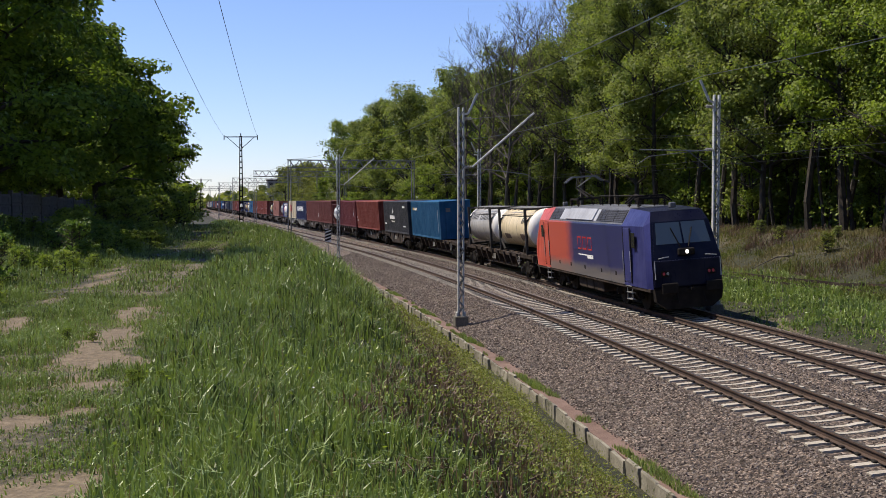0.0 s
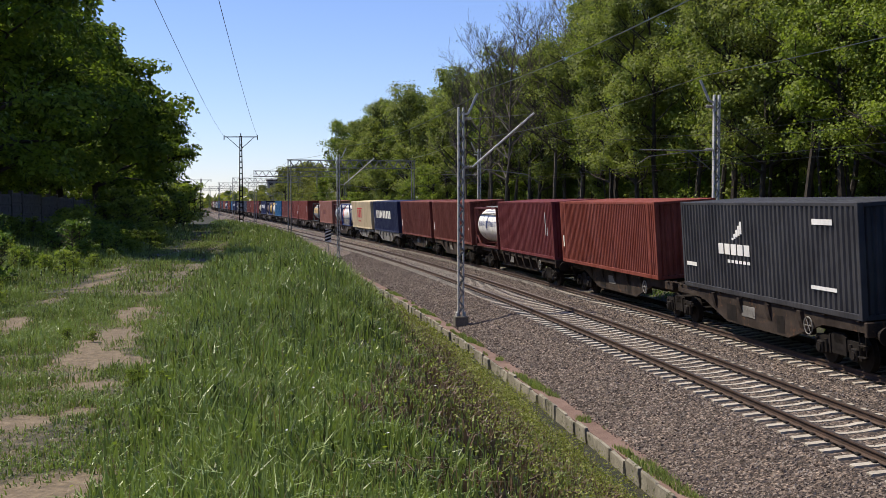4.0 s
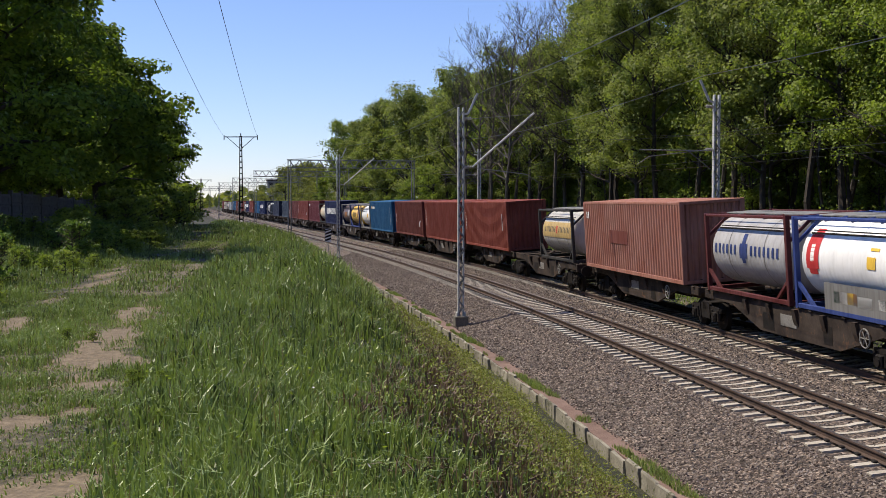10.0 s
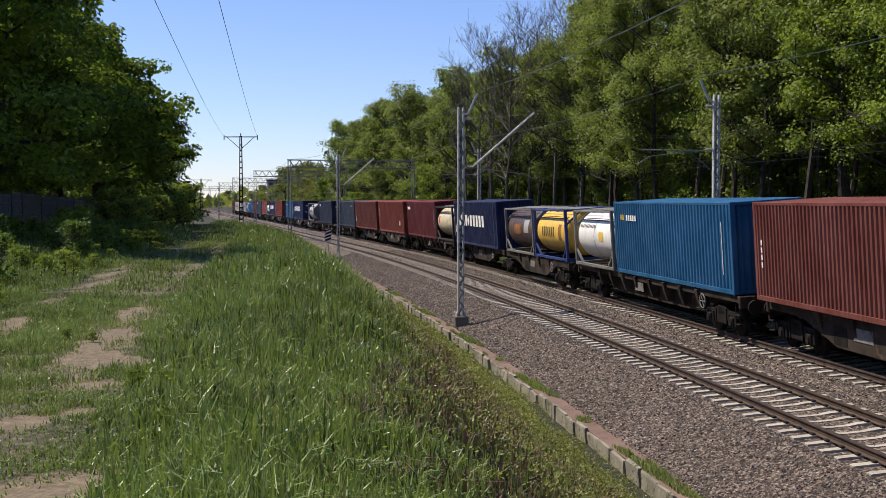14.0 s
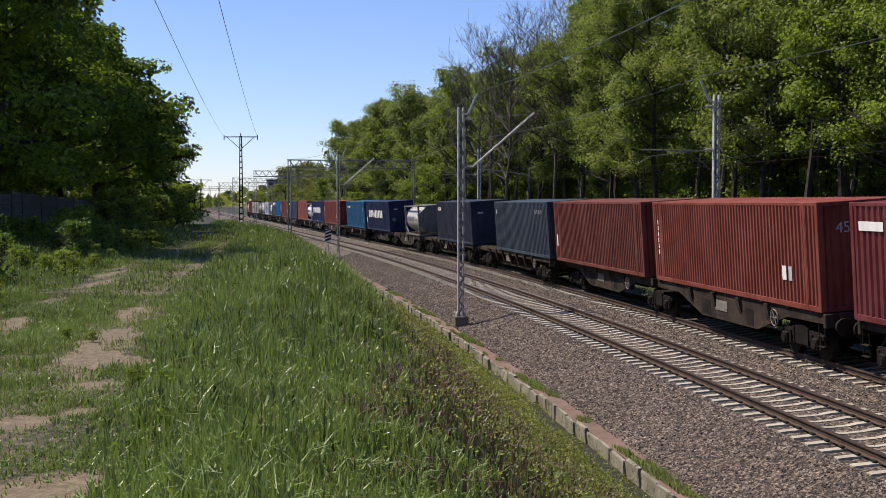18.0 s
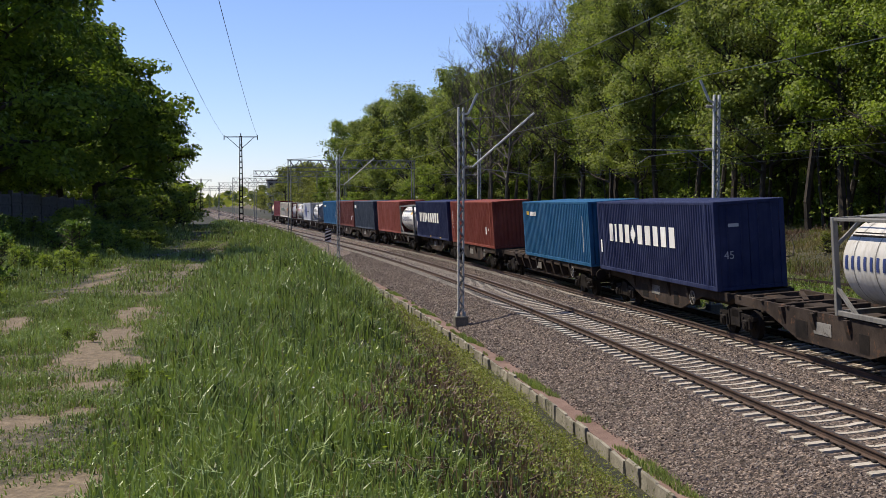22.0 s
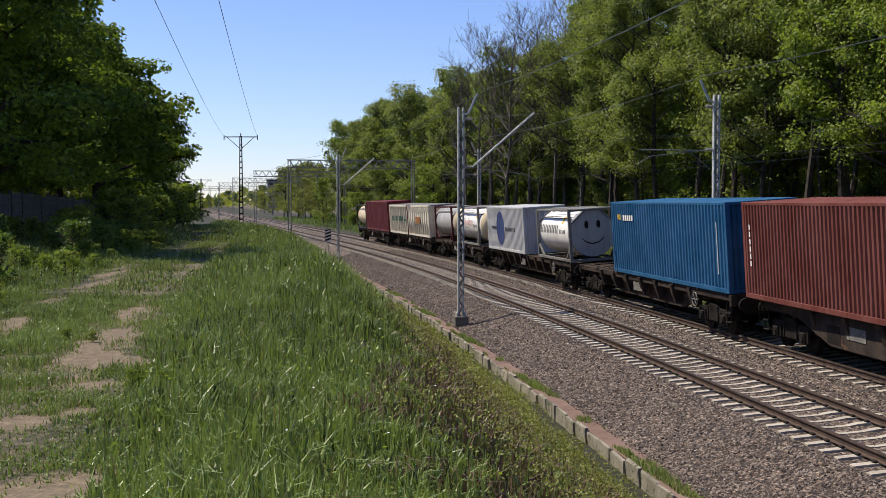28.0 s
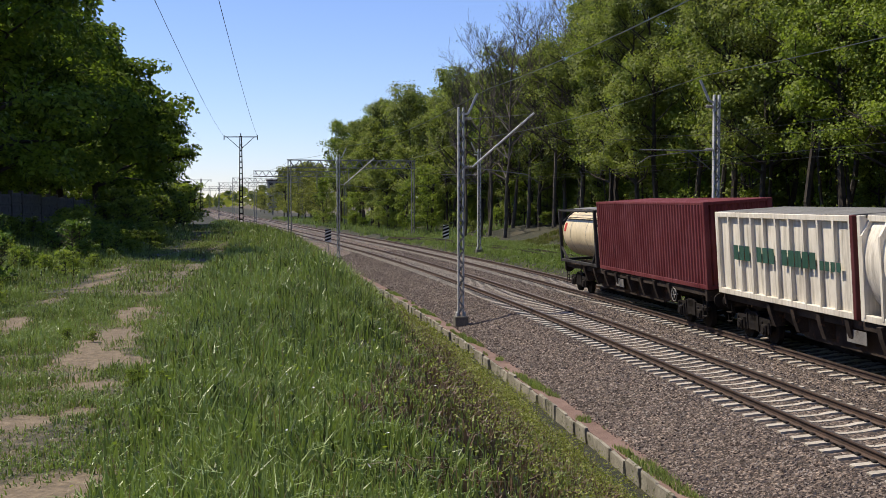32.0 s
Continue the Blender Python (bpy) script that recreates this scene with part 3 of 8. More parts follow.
def build_gantry(s, span, h, label):
    """A portal over the tracks: two legs and a lattice beam."""
    g = thing("catenary_gantry", label, "catenary gantry", spot(s, -3.4, 0.0), "portals over the line")
    for x, z0 in ((0.0, -0.9), (span, 0.4)):
        b = bmesh.new()
        for dx in (-0.17, 0.17):
            soft_box(b, x + dx - 0.05, x + dx + 0.05, -0.12, 0.12, z0, h, 0.01)
        part("leg", b, M["dull_steel"], g)
    for z in (h, h - 0.95):
        b = bmesh.new()
        for y in (-0.25, 0.25):
            soft_box(b, -0.3, span + 0.3, y - 0.06, y + 0.06, z - 0.06, z + 0.06, 0.01)
        part("beam_chord", b, M["dull_steel"], g)
    b = bmesh.new()
    n = int(span / 0.62)
    for k in range(n):
        x0, x1 = k * span / n, (k + 1) * span / n
        for y in (-0.25, 0.25):
            bar(b, (x0, y, h - 0.95 if k % 2 else h), (x1, y, h if k % 2 else h - 0.95), 0.07)
    part("beam_lattice", b, M["dull_steel"], g)
    for x in (3.4, 7.4):
        b = bmesh.new()
        bar(b, (x, 0, h - 0.95), (x, 0, h - 3.0), 0.1)
        insulator(b, (x, 0, h - 3.0), (x, 0, h - 3.6))
        part("hanger", b, M["dull_steel"], g)
    return g


for gs, gh in ((141.5, 9.55), (197.0, 9.65), (262.0, 9.75), (335.0, 9.8), (410.0, 9.8), (490.0, 9.8)):
    build_gantry(gs, 15.6, gh, "grey steel portal gantry spanning the tracks")


# ---- wires
def hang(name, pts, r, sag, label, category="overhead wire"):
    """A wire through the points, sagging between them."""
    V, F = [], []
    out = []
    for k in range(len(pts) - 1):
        a, c = Vector(pts[k]), Vector(pts[k + 1])
        n = 14
        for i in range(n + (k == len(pts) - 2)):
            u = i / n
            p = a.lerp(c, u)
            p.z -= sag * 4 * u * (1 - u) * ((c - a).length / 50) ** 2
            out.append(p)
    b = bmesh.new()
    ring = []
    for p in out:
        ring.append([b.verts.new(p + Vector((r * math.cos(t), 0, r * math.sin(t)))) for t in (0.5, 2.6, 4.7)])
    for a, c in zip(ring, ring[1:]):
        for i in range(3):
            b.faces.new((a[i], a[(i + 1) % 3], c[(i + 1) % 3], c[i]))
    ob = part(name, b, M["feeder"] if name == "feeder_wire" else M["wire"])
    return tagged(ob, label, category)


def run_of(stops):
    return [tuple(float(v) for v in at(s, lat, z)) for s, lat, z in stops]


SUPPORT = (-5.0, 48.0, 98.0, 141.5, 197.0, 262.0, 335.0, 410.0, 490.0)
for lat0, rise, nm in ((0.0, 0.0, "near"), (GAP, RISE, "far")):
    hang("contact_wire", run_of([(s, lat0 + (0.2 if i % 2 else -0.2), 5.55 + rise) for i, s in enumerate(SUPPORT)]), 0.007, 0.0, "thin contact wire strung over the rails")
    hang("messenger_wire", run_of([(s, lat0, 7.15 + rise) for s in SUPPORT]), 0.007, 0.9, "sagging messenger wire over the track")
    d = bmesh.new()
    for i in range(4):
        a, c = SUPPORT[i], SUPPORT[i + 1]
        for u in (0.1, 0.25, 0.4, 0.55, 0.7, 0.85):
            s = a + (c - a) * u
            zz = 7.15 + rise - 0.9 * 4 * u * (1 - u) * ((c - a) / 50) ** 2
            p = [float(v) for v in at(s, lat0, 0)]
            rod(d, (p[0], p[1], 5.55 + rise), (p[0], p[1], zz), 0.004, 3)
    tagged(part("dropper_wires", d, M["wire"]), "short dropper wires of the catenary", "overhead wire", kind="stuff")
hang("feeder_wire", run_of([(-6, -2.3, 9.5), (49, -2.3, 9.3), (101, -2.3, 9.4), (141.5, -3.0, 9.7), (197, -3.0, 9.8), (262, -3.0, 9.9)]), 0.015, 0.5, "feeder wire along the near masts")
hang("feeder_wire", run_of([(-6, 6.1, 9.5), (45.6, 6.1, 9.65), (95, 6.6, 9.7), (141.5, 10.0, 9.7), (197, 11.0, 9.8)]), 0.015, 0.5, "feeder wire along the masts by the wood")


# ---- wooden-looking lattice power pole with its lines
def build_pole(m, h, label):
    p = thing("power_pole", label, "utility pole", m)
    b = bmesh.new()
    for x in (-1, 1):
        bar(b, (x * 0.25, 0, 0), (x * 0.10, 0, h), 0.09, 0.12)
    part("pole_legs", b, M["black_iron"], p)
    z = 0.5
    while z < h - 0.6:
        b = bmesh.new()
        w0 = 0.25 - 0.15 * z / h
        bar(b, (-w0, 0, z), (w0, 0, z), 0.12, 0.16)
        part("pole_rung", b, M["black_iron"], p)
        z += 0.72
    b = bmesh.new()
    bar(b, (-2.15, 0, h - 0.11), (2.15, 0, h - 0.11), 0.11)
    part("crossarm", b, M["black_iron"], p)
    b = bmesh.new()
    for x in (-1.75, 1.75):
        bar(b, (x, 0, h - 0.11), (0.0, 0, h - 1.65), 0.07)
    part("arm_brace", b, M["black_iron"], p)
    for x, za, zb in ((-2.1, h - 0.5, h + 0.12), (2.1, h - 0.5, h + 0.12), (0.0, h - 0.1, h + 0.35)):
        b = bmesh.new()
        rod(b, (x, 0, za), (x, 0, zb), 0.06, 8)
        part("insulator", b, M["black_iron"], p)
    return p


def ground_at(x, y):
    s, lat = beside([x], [y])
    return float(height(s, lat)[0])


POLE_AT = (-25.5, 141.0)
build_pole(pose(*POLE_AT, ground_at(*POLE_AT) - 0.1, 0, 0, 0), 11.7, "dark lattice power pole with a braced crossarm")
POLE2 = (-52.0, 240.0)
build_pole(pose(*POLE2, ground_at(*POLE2) - 0.1, 0, 0, 10), 8.0, "far dark power pole against the sky")
zt = ground_at(*POLE_AT) + 11.55
hang("power_line", [(3.6, -40.0, 12.0), (-10.3, 40.0, 11.7), (POLE_AT[0] - 2.1, POLE_AT[1], zt)], 0.015, 0.10, "power line dipping towards its pole", "power line")
hang("power_line", [(4.4, -40.0, 12.0), (-8.0, 40.0, 11.7), (POLE_AT[0] + 2.1, POLE_AT[1], zt)], 0.015, 0.10, "power line dipping towards its pole", "power line")
hang("power_line", [(3.1, -40.0, 12.0), (-12.9, 40.0, 11.7), (POLE_AT[0] - 6.0, POLE_AT[1] + 4.0, zt - 0.3)], 0.010, 0.10, "power line past the tree crowns", "power line")

# ---- trees
def limb(V, F, a, b, r0, r1, n=6):
    a, b = Vector(a), Vector(b)
    q = (b - a).to_track_quat("Z", "Y")
    base = len(V)
    for p, r in ((a, r0), (b, r1)):
        for i in range(n):
            t = 2 * math.pi * i / n
            V.append(tuple(p + q @ Vector((math.cos(t) * r, math.sin(t) * r, 0))))
    for i in range(n):
        F.append((base + i, base + (i + 1) % n, base + n + (i + 1) % n, base + n + i))


def tree_meshes(seed, h, spread, bare, trunk_r, leaves, leaf, stems=1, clumps=90, droop=0.0, fine=True, clump=0.20, flat=0.35, shell=0.45, twigs=2):
    """Trunk with limbs, and a crown of leaf clumps hung at the limb ends. bare: height of the clean trunk."""
    rng = random.Random(seed)
    nr = np.random.RandomState(seed)
    V, F, tips = [], [], []
    for st in range(stems):
        p = Vector((rng.uniform(-0.5, 0.5) * (stems > 1), rng.uniform(-0.5, 0.5) * (stems > 1), -0.3))
        lean = Vector((rng.uniform(-0.09, 0.09), rng.uniform(-0.09, 0.09), 1))
        r, top = trunk_r * (1 if stems == 1 else 0.7), h * rng.uniform(0.86, 0.95)
        n = 9 if fine else 6
        limb(V, F, p, p + Vector((0, 0, 0.5)), r * 1.5, r * 1.05, 8)
        p = p + Vector((0, 0, 0.5))
        for k in range(n):
            q = p + (lean + Vector((rng.uniform(-0.09, 0.09), rng.uniform(-0.09, 0.09), 0))) * (top / n)
            r2 = max(0.03, trunk_r * (1 - (k + 1) / n) ** 0.9)
            limb(V, F, p, q, r, r2, 7 if fine else 5)
            if q.z > bare:
                for _ in range(3 if k < n - 1 else 4):
                    a = rng.uniform(0, 2 * math.pi)
                    u = min(1.0, (q.z - bare) / max(0.1, h - bare))
                    reach = spread * (0.55 + 0.75 * math.sin(math.pi * min(1, 0.22 + u * 0.78))) * rng.uniform(0.55, 1.0)
                    e = q + Vector((math.cos(a) * reach, math.sin(a) * reach, reach * rng.uniform(0.1, 0.75)))
                    midp = q.lerp(e, 0.5) + Vector((0, 0, reach * 0.10))
                    limb(V, F, q, midp, r2 * 0.55 + 0.02, r2 * 0.3 + 0.015, 5 if fine else 3)
                    limb(V, F, midp, e, r2 * 0.3 + 0.015, 0.012, 4 if fine else 3)
                    tips += [(midp, 0.8), (e, 1.0), (q.lerp(e, 0.75), 0.9)]
                    for _ in range(twigs):
                        f = (midp if twigs < 3 else q.lerp(e, rng.uniform(0.3, 1.0))) + Vector((rng.uniform(-1, 1), rng.uniform(-1, 1), rng.uniform(-0.3, 0.8))) * reach * 0.5
                        if fine:
                            limb(V, F, midp if twigs < 3 else f.lerp(e, 0.6), f, 0.03 if twigs < 3 else 0.02, 0.01, 3)
                        tips.append((f, 0.8))
            p, r = q, r2
    wood = mesh_of("trunk", V, F)
    # leaf clumps round the tips
    T = np.array([t[0] for t in tips])
    pick = nr.randint(0, len(T), clumps)
    C = T[pick] + nr.normal(0, 0.10 * spread, (clumps, 3))
    C[:, 2] -= droop * nr.rand(clumps)
    per = max(1, leaves // clumps)
    size = nr.uniform(0.5, 1.0, clumps) * clump * spread + 0.12
    P = np.repeat(C, per, 0)
    sz = np.repeat(size, per)
    d = nr.normal(0, 1, P.shape)
    d /= np.linalg.norm(d, axis=1)[:, None]
    if shell > 0.5:
        d[:, 2] = np.where(d[:, 2] < -0.25, -0.5 * d[:, 2], d[:, 2])
    P = P + d * np.array([1.25, 1.25, 0.8]) * (sz * nr.uniform(shell, 1.25 - 0.2 * (shell > 0.5), len(sz)))[:, None]
    keep = P[:, 2] > max(0.3, bare * 0.75 - droop)
    P, d = P[keep], d[keep]
    n = len(P)
    nrm = nr.normal(0, 0.55, (n, 3)) + d * 0.8 + np.array([0, 0, flat])
    nrm /= np.linalg.norm(nrm, axis=1)[:, None]
    a = np.cross(nrm, nr.normal(0, 1, (n, 3)))
    a /= np.linalg.norm(a, axis=1)[:, None] + 1e-9
    b = np.cross(nrm, a)
    L = leaf * nr.uniform(0.6, 1.25, n)[:, None]
    Q = np.stack([P - a * L * 0.62, P + b * L * 0.34 + nrm * L * 0.10, P + a * L * 0.62, P - b * L * 0.34 + nrm * L * 0.10], 1).reshape(-1, 3)
    crown = mesh_of("crown", Q, np.arange(4 * n).reshape(-1, 4))
    return wood, crown


def boughs(seed, h, bare, spread, r0, limbs=3, forks=4, twigs=3, fine=True, sides=6):
    """A leader with forking limbs. Gives the wood's points and faces, and the twig ends."""
    rng = random.Random(seed)
    V, F, tips = [], [], []

    def way(d, turn, rise=0.0):
        q = d + Vector((rng.uniform(-1, 1), rng.uniform(-1, 1), rng.uniform(-0.7, 1))) * turn + Vector((0, 0, rise))
        return q.normalized()

    def grow(p, d, length, r, level):
        mid = p + d * length * 0.5
        d2 = way(d, 0.28, 0.12)
        e = mid + d2 * length * 0.5
        n = max(3, sides - 1 - (2 - level)) if fine else 3
        limb(V, F, p, mid, r, r * 0.72, n)
        limb(V, F, mid, e, r * 0.72, max(0.008, r * 0.42), n)
        if level == 0:
            tips.append((mid, e))
            return
        for k in range(forks if level > 1 else twigs):
            u = rng.uniform(0.35, 1.0)
            q = p.lerp(mid, u * 2) if u < 0.5 else mid.lerp(e, u * 2 - 1)
            grow(q, way(d2, 0.85, 0.15), length * rng.uniform(0.42, 0.62), max(0.012, r * 0.42), level - 1)

    lean = Vector((rng.uniform(-0.07, 0.07), rng.uniform(-0.07, 0.07), 1))
    p, r, n = Vector((0, 0, 0.2)), r0, 11
    limb(V, F, (0, 0, -0.3), p, r * 1.5, r * 1.04, sides + 2)
    top = h * 0.88
    for k in range(n):
        q = p + (lean + Vector((rng.uniform(-0.10, 0.10), rng.uniform(-0.10, 0.10), 0))) * (top / n)
        r2 = max(0.03, r0 * (1 - (k + 1) / (n + 0.6)) ** 0.85)
        limb(V, F, p, q, r, r2, sides)
        if q.z > bare:
            u = (q.z - bare) / (top - bare)
            for _ in range(limbs if k < n - 1 else limbs + 1):
                a = rng.uniform(0, 2 * math.pi)
                out = spread * (0.75 + 0.45 * math.sin(math.pi * (0.15 + 0.75 * u))) * rng.uniform(0.6, 1.05)
                d = Vector((math.cos(a), math.sin(a), rng.uniform(0.25, 0.8) + 0.6 * u)).normalized()
                grow(p.lerp(q, rng.random()), d, out, r2 * 0.5 + 0.02, 2 if fine else 1)
        p, r = q, r2
    return V, F, tips


def grown_tree(seed, h, bare, spread, r0, leaves, leaf, puff=0.42, limbs=3, forks=3, twigs=3, fine=True):
    """A woodland tree: forking boughs, with sprays of small leaves about the twig ends."""
    V, F, tips = boughs(seed, h, bare, spread, r0, limbs, forks, twigs, fine)
    nr = np.random.RandomState(seed)
    A = np.array([a for a, e in tips]), np.array([e for a, e in tips])
    k = nr.randint(0, len(tips), leaves)
    vig = nr.uniform(0.0, 1.0, len(tips)) ** 0.7
    k = k[nr.rand(leaves) < vig[k]]
    n = len(k)
    c = A[0][k] + (A[1][k] - A[0][k]) * nr.uniform(0.3, 1.15, (n, 1))
    d = nr.normal(0, 1, (n, 3)) * np.array([puff, puff, puff * 0.6])
    P = c + d
    nrm = nr.normal(0, 0.45, (n, 3)) + d / puff * 0.5 + np.array([0, 0, 0.55])
    nrm /= np.linalg.norm(nrm, axis=1)[:, None]
    a = np.cross(nrm, nr.normal(0, 1, (n, 3)))
    a /= np.linalg.norm(a, axis=1)[:, None] + 1e-9
    b = np.cross(nrm, a)
    L = leaf * nr.uniform(0.6, 1.3, n)[:, None]
    Q = np.stack([P - a * L * 0.6, P + b * L * 0.38 + nrm * L * 0.10, P + a * L * 0.6, P - b * L * 0.38 + nrm * L * 0.10], 1).reshape(-1, 3)
    return mesh_of("trunk", V, F), mesh_of("crown", Q, np.arange(4 * n).reshape(-1, 4))


def plant(name, meshes, mat, x, y, turn, scale, label, category="tree", group="", dz=-0.1, bark="bark"):
    t = thing(name, label, category, Matrix.LocRotScale((x, y, ground_at(x, y) + dz), Euler((0, 0, radians(turn))), (scale,) * 3), group)
    if category == "tree":
        part("trunk", meshes[0], M[bark], t)
    else:
        tagged(part("stem", meshes[0], M[bark], t), kind="stuff")
    part("crown", meshes[1], mat, t)
    return t


# the wood beyond the line
def wood_gloom():
    """The tangle of leaves deep in the wood."""
    nr = np.random.RandomState(8)
    n = 46000
    s, lat = nr.uniform(15, 235, n), 27.5 + 34.5 * nr.rand(n) ** 1.2
    lat = lat - np.clip((s - 120) * 0.10, 0, 9)
    x, y, _ = at(s, lat)
    P0 = np.stack([x, y, height(s, lat) + np.interp(lat, [27.5, 33, 42, 45], [1.6, 4.0, 7.0, 13.0]) * nr.rand(n) ** 1.3], 1)
    nrm = nr.normal(0, 1, (n, 3))
    nrm /= np.linalg.norm(nrm, axis=1)[:, None]
    u = np.cross(nrm, nr.normal(0, 1, (n, 3)))
    u /= np.linalg.norm(u, axis=1)[:, None]
    v = np.cross(nrm, u)
    L = (nr.uniform(0.35, 0.85, n) * np.interp(lat, [27.5, 33, 45], [0.22, 0.4, 0.9]))[:, None]
    Q = np.stack([P0 - u * L, P0 + v * L * 0.6, P0 + u * L, P0 - v * L * 0.6], 1).reshape(-1, 3)
    tagged(part("undergrowth", mesh_of("undergrowth", Q, np.arange(4 * n).reshape(-1, 4)), M["leaf_maple"]), "dim green undergrowth deep in the wood", "undergrowth", kind="stuff")


wood_gloom()


def understorey():
    """Low sprays of fresh leaves between the front trunks of the wood."""
    nr = np.random.RandomState(18)
    c = 480
    cs, cl, cz = nr.uniform(40, 128, c), nr.uniform(24.5, 32.0, c), nr.uniform(0.6, 8.0, c)
    per = 26
    s, lat = np.repeat(cs, per) + nr.normal(0, 0.75, c * per), np.repeat(cl, per) + nr.normal(0, 0.75, c * per)
    x, y, _ = at(s, lat)
    P0 = np.stack([x, y, height(s, lat) + np.maximum(0.2, np.repeat(cz, per) + nr.normal(0, 0.28, c * per))], 1)
    n = len(P0)
    nrm = nr.normal(0, 0.6, (n, 3)) + np.array([-0.3, 0, 0.6])
    nrm /= np.linalg.norm(nrm, axis=1)[:, None]
    u = np.cross(nrm, nr.normal(0, 1, (n, 3)))
    u /= np.linalg.norm(u, axis=1)[:, None]
    v = np.cross(nrm, u)
    L = nr.uniform(0.08, 0.16, n)[:, None]
    Q = np.stack([P0 - u * L, P0 + v * L * 0.6, P0 + u * L, P0 - v * L * 0.6], 1).reshape(-1, 3)
    tagged(part("understorey", mesh_of("understorey", Q, np.arange(4 * n).reshape(-1, 4)), M["leaf_maple"]), "fresh leaf sprays low among the trunks", "undergrowth", kind="stuff")


understorey()
WOOD = [grown_tree(11 + k, 20.5 + (k % 3), 4.8 + (k % 3), 3.4, 0.25, 30000, 0.19, 0.46) for k in range(5)]
WOOD_FAR = [grown_tree(26 + k, 20.0 + k, 5.0, 3.4, 0.23, 12000, 0.30, 0.52, forks=2) for k in range(3)]
WOOD_DEEP = [grown_tree(21 + k, 20.0 + (k % 3), 6.0, 3.4, 0.22, 3000, 0.46, 0.7, fine=False) for k in range(3)]
SLENDER = [grown_tree(35 + k, 17.0, 5.2, 2.5, 0.15, 11000, 0.21, 0.46, limbs=2, forks=2) for k in range(3)]
FRINGE = [tree_meshes(31 + k, 11.0, 2.6, 1.2, 0.13, 3600, 0.28, clumps=140, droop=0.6, fine=False) for k in range(3)]
BARE = [grown_tree(41 + k, 20.5, 5.5, 3.6, 0.19, 700, 0.13, 0.30, limbs=3, forks=4, twigs=5) for k in range(3)]
BUSH = [tree_meshes(51 + k, 2.8, 1.1, 0.1, 0.04, 1100, 0.22, stems=3, clumps=60, fine=False) for k in range(3)]
wood_rng = random.Random(77)


def build_wood():
    for row, (lat, step) in enumerate(((23.5, 4.6), (27.5, 5.0), (32.0, 5.4), (37.5, 6.0), (44.0, 8.0))):
        s = 28.0 + row * 1.7
        while s < 215:
            la = lat + wood_rng.uniform(-1.4, 1.4)
            if s > 120:
                la -= min(10.0, (s - 120) * 0.13)
            x, y, _ = at(s + wood_rng.uniform(-1, 1), la)
            k = wood_rng.randrange(5)
            sc = wood_rng.uniform(0.88, 1.08) * float(np.interp(s, [40, 80, 110, 124, 138, 152, 165, 178, 215], [1.0, 1.05, 1.08, 1.04, 0.98, 0.95, 1.0, 0.95, 0.82]))
            leafless = wood_rng.random() < (0.35 if 112 < s < 137 and row < 3 else 0.5 if row > 1 else 0.0)
            src = BARE[k % 3] if leafless else (WOOD[k] if row < 2 and s < 125 else WOOD_FAR[k % 3] if row < 3 and s < 205 else WOOD_DEEP[k % 3])
            mat = M["leaf_maple"] if wood_rng.random() < (0.85 if s < 80 else 0.4) else M["leaf_oak"]
            plant("woodland_tree", src, mat, float(x), float(y), wood_rng.uniform(0, 360), sc,
                  "tall thin woodland tree still almost leafless" if leafless else "tall oak of the wood in fresh spring leaf", "tree", "trees of the wood", bark="bark_pale" if leafless and s > 105 else "bark")
            s += step * wood_rng.uniform(0.75, 1.25)
    for x, y, sc in ((4.3, 127.0, 1.16), (6.8, 122.5, 1.20), (9.6, 126.0, 1.24), (12.0, 120.5, 1.22), (14.6, 117.0, 1.2), (8.2, 131.0, 1.22), (2.6, 132.5, 1.08), (17.0, 112.0, 1.16), (5.4, 129.0, 1.2), (13.4, 124.0, 1.24)):
        plant("woodland_tree", BARE[int(y) % 3], M["leaf_oak"], x, y, y * 7, sc, "tall bare-branched tree at the edge of the wood", "tree", "trees of the wood", bark="bark_pale")
    for lat in (25.5, 29.5, 34.5, 39.0):
        s = 44.0 + lat * 0.1
        while s < 118:
            x, y, _ = at(s, lat + wood_rng.uniform(-1.2, 1.2))
            plant("woodland_tree", SLENDER[wood_rng.randrange(3)], M["leaf_maple"] if wood_rng.random() < 0.6 else M["leaf_oak"], float(x), float(y), wood_rng.uniform(0, 360), wood_rng.uniform(0.8, 1.0),
                  "slender oak crowded among taller trees", "tree", "trees of the wood")
            s += wood_rng.uniform(3.4, 6.0)
    for i in range(112):
        s = wood_rng.uniform(45, 205) if i < 76 else wood_rng.uniform(80, 135) if i < 104 else wood_rng.uniform(132, 205)
        la = wood_rng.uniform(28 if s < 78 else 24 if i < 104 else 19, 42 if i < 76 else 31 if i < 104 else 22) - max(0.0, min(11.0, (s - 120) * 0.15))
        x, y, _ = at(s, la)
        plant("young_tree", FRINGE[wood_rng.randrange(3)], M["leaf_maple"] if wood_rng.random() < 0.5 else M["leaf_oak"], float(x), float(y), wood_rng.uniform(0, 360),
              wood_rng.uniform(0.5, 0.95) * (1.0 if s < 110 else 0.9), "young broadleaf tree under the wood's edge", "tree", "undergrowth of the wood")


build_wood()


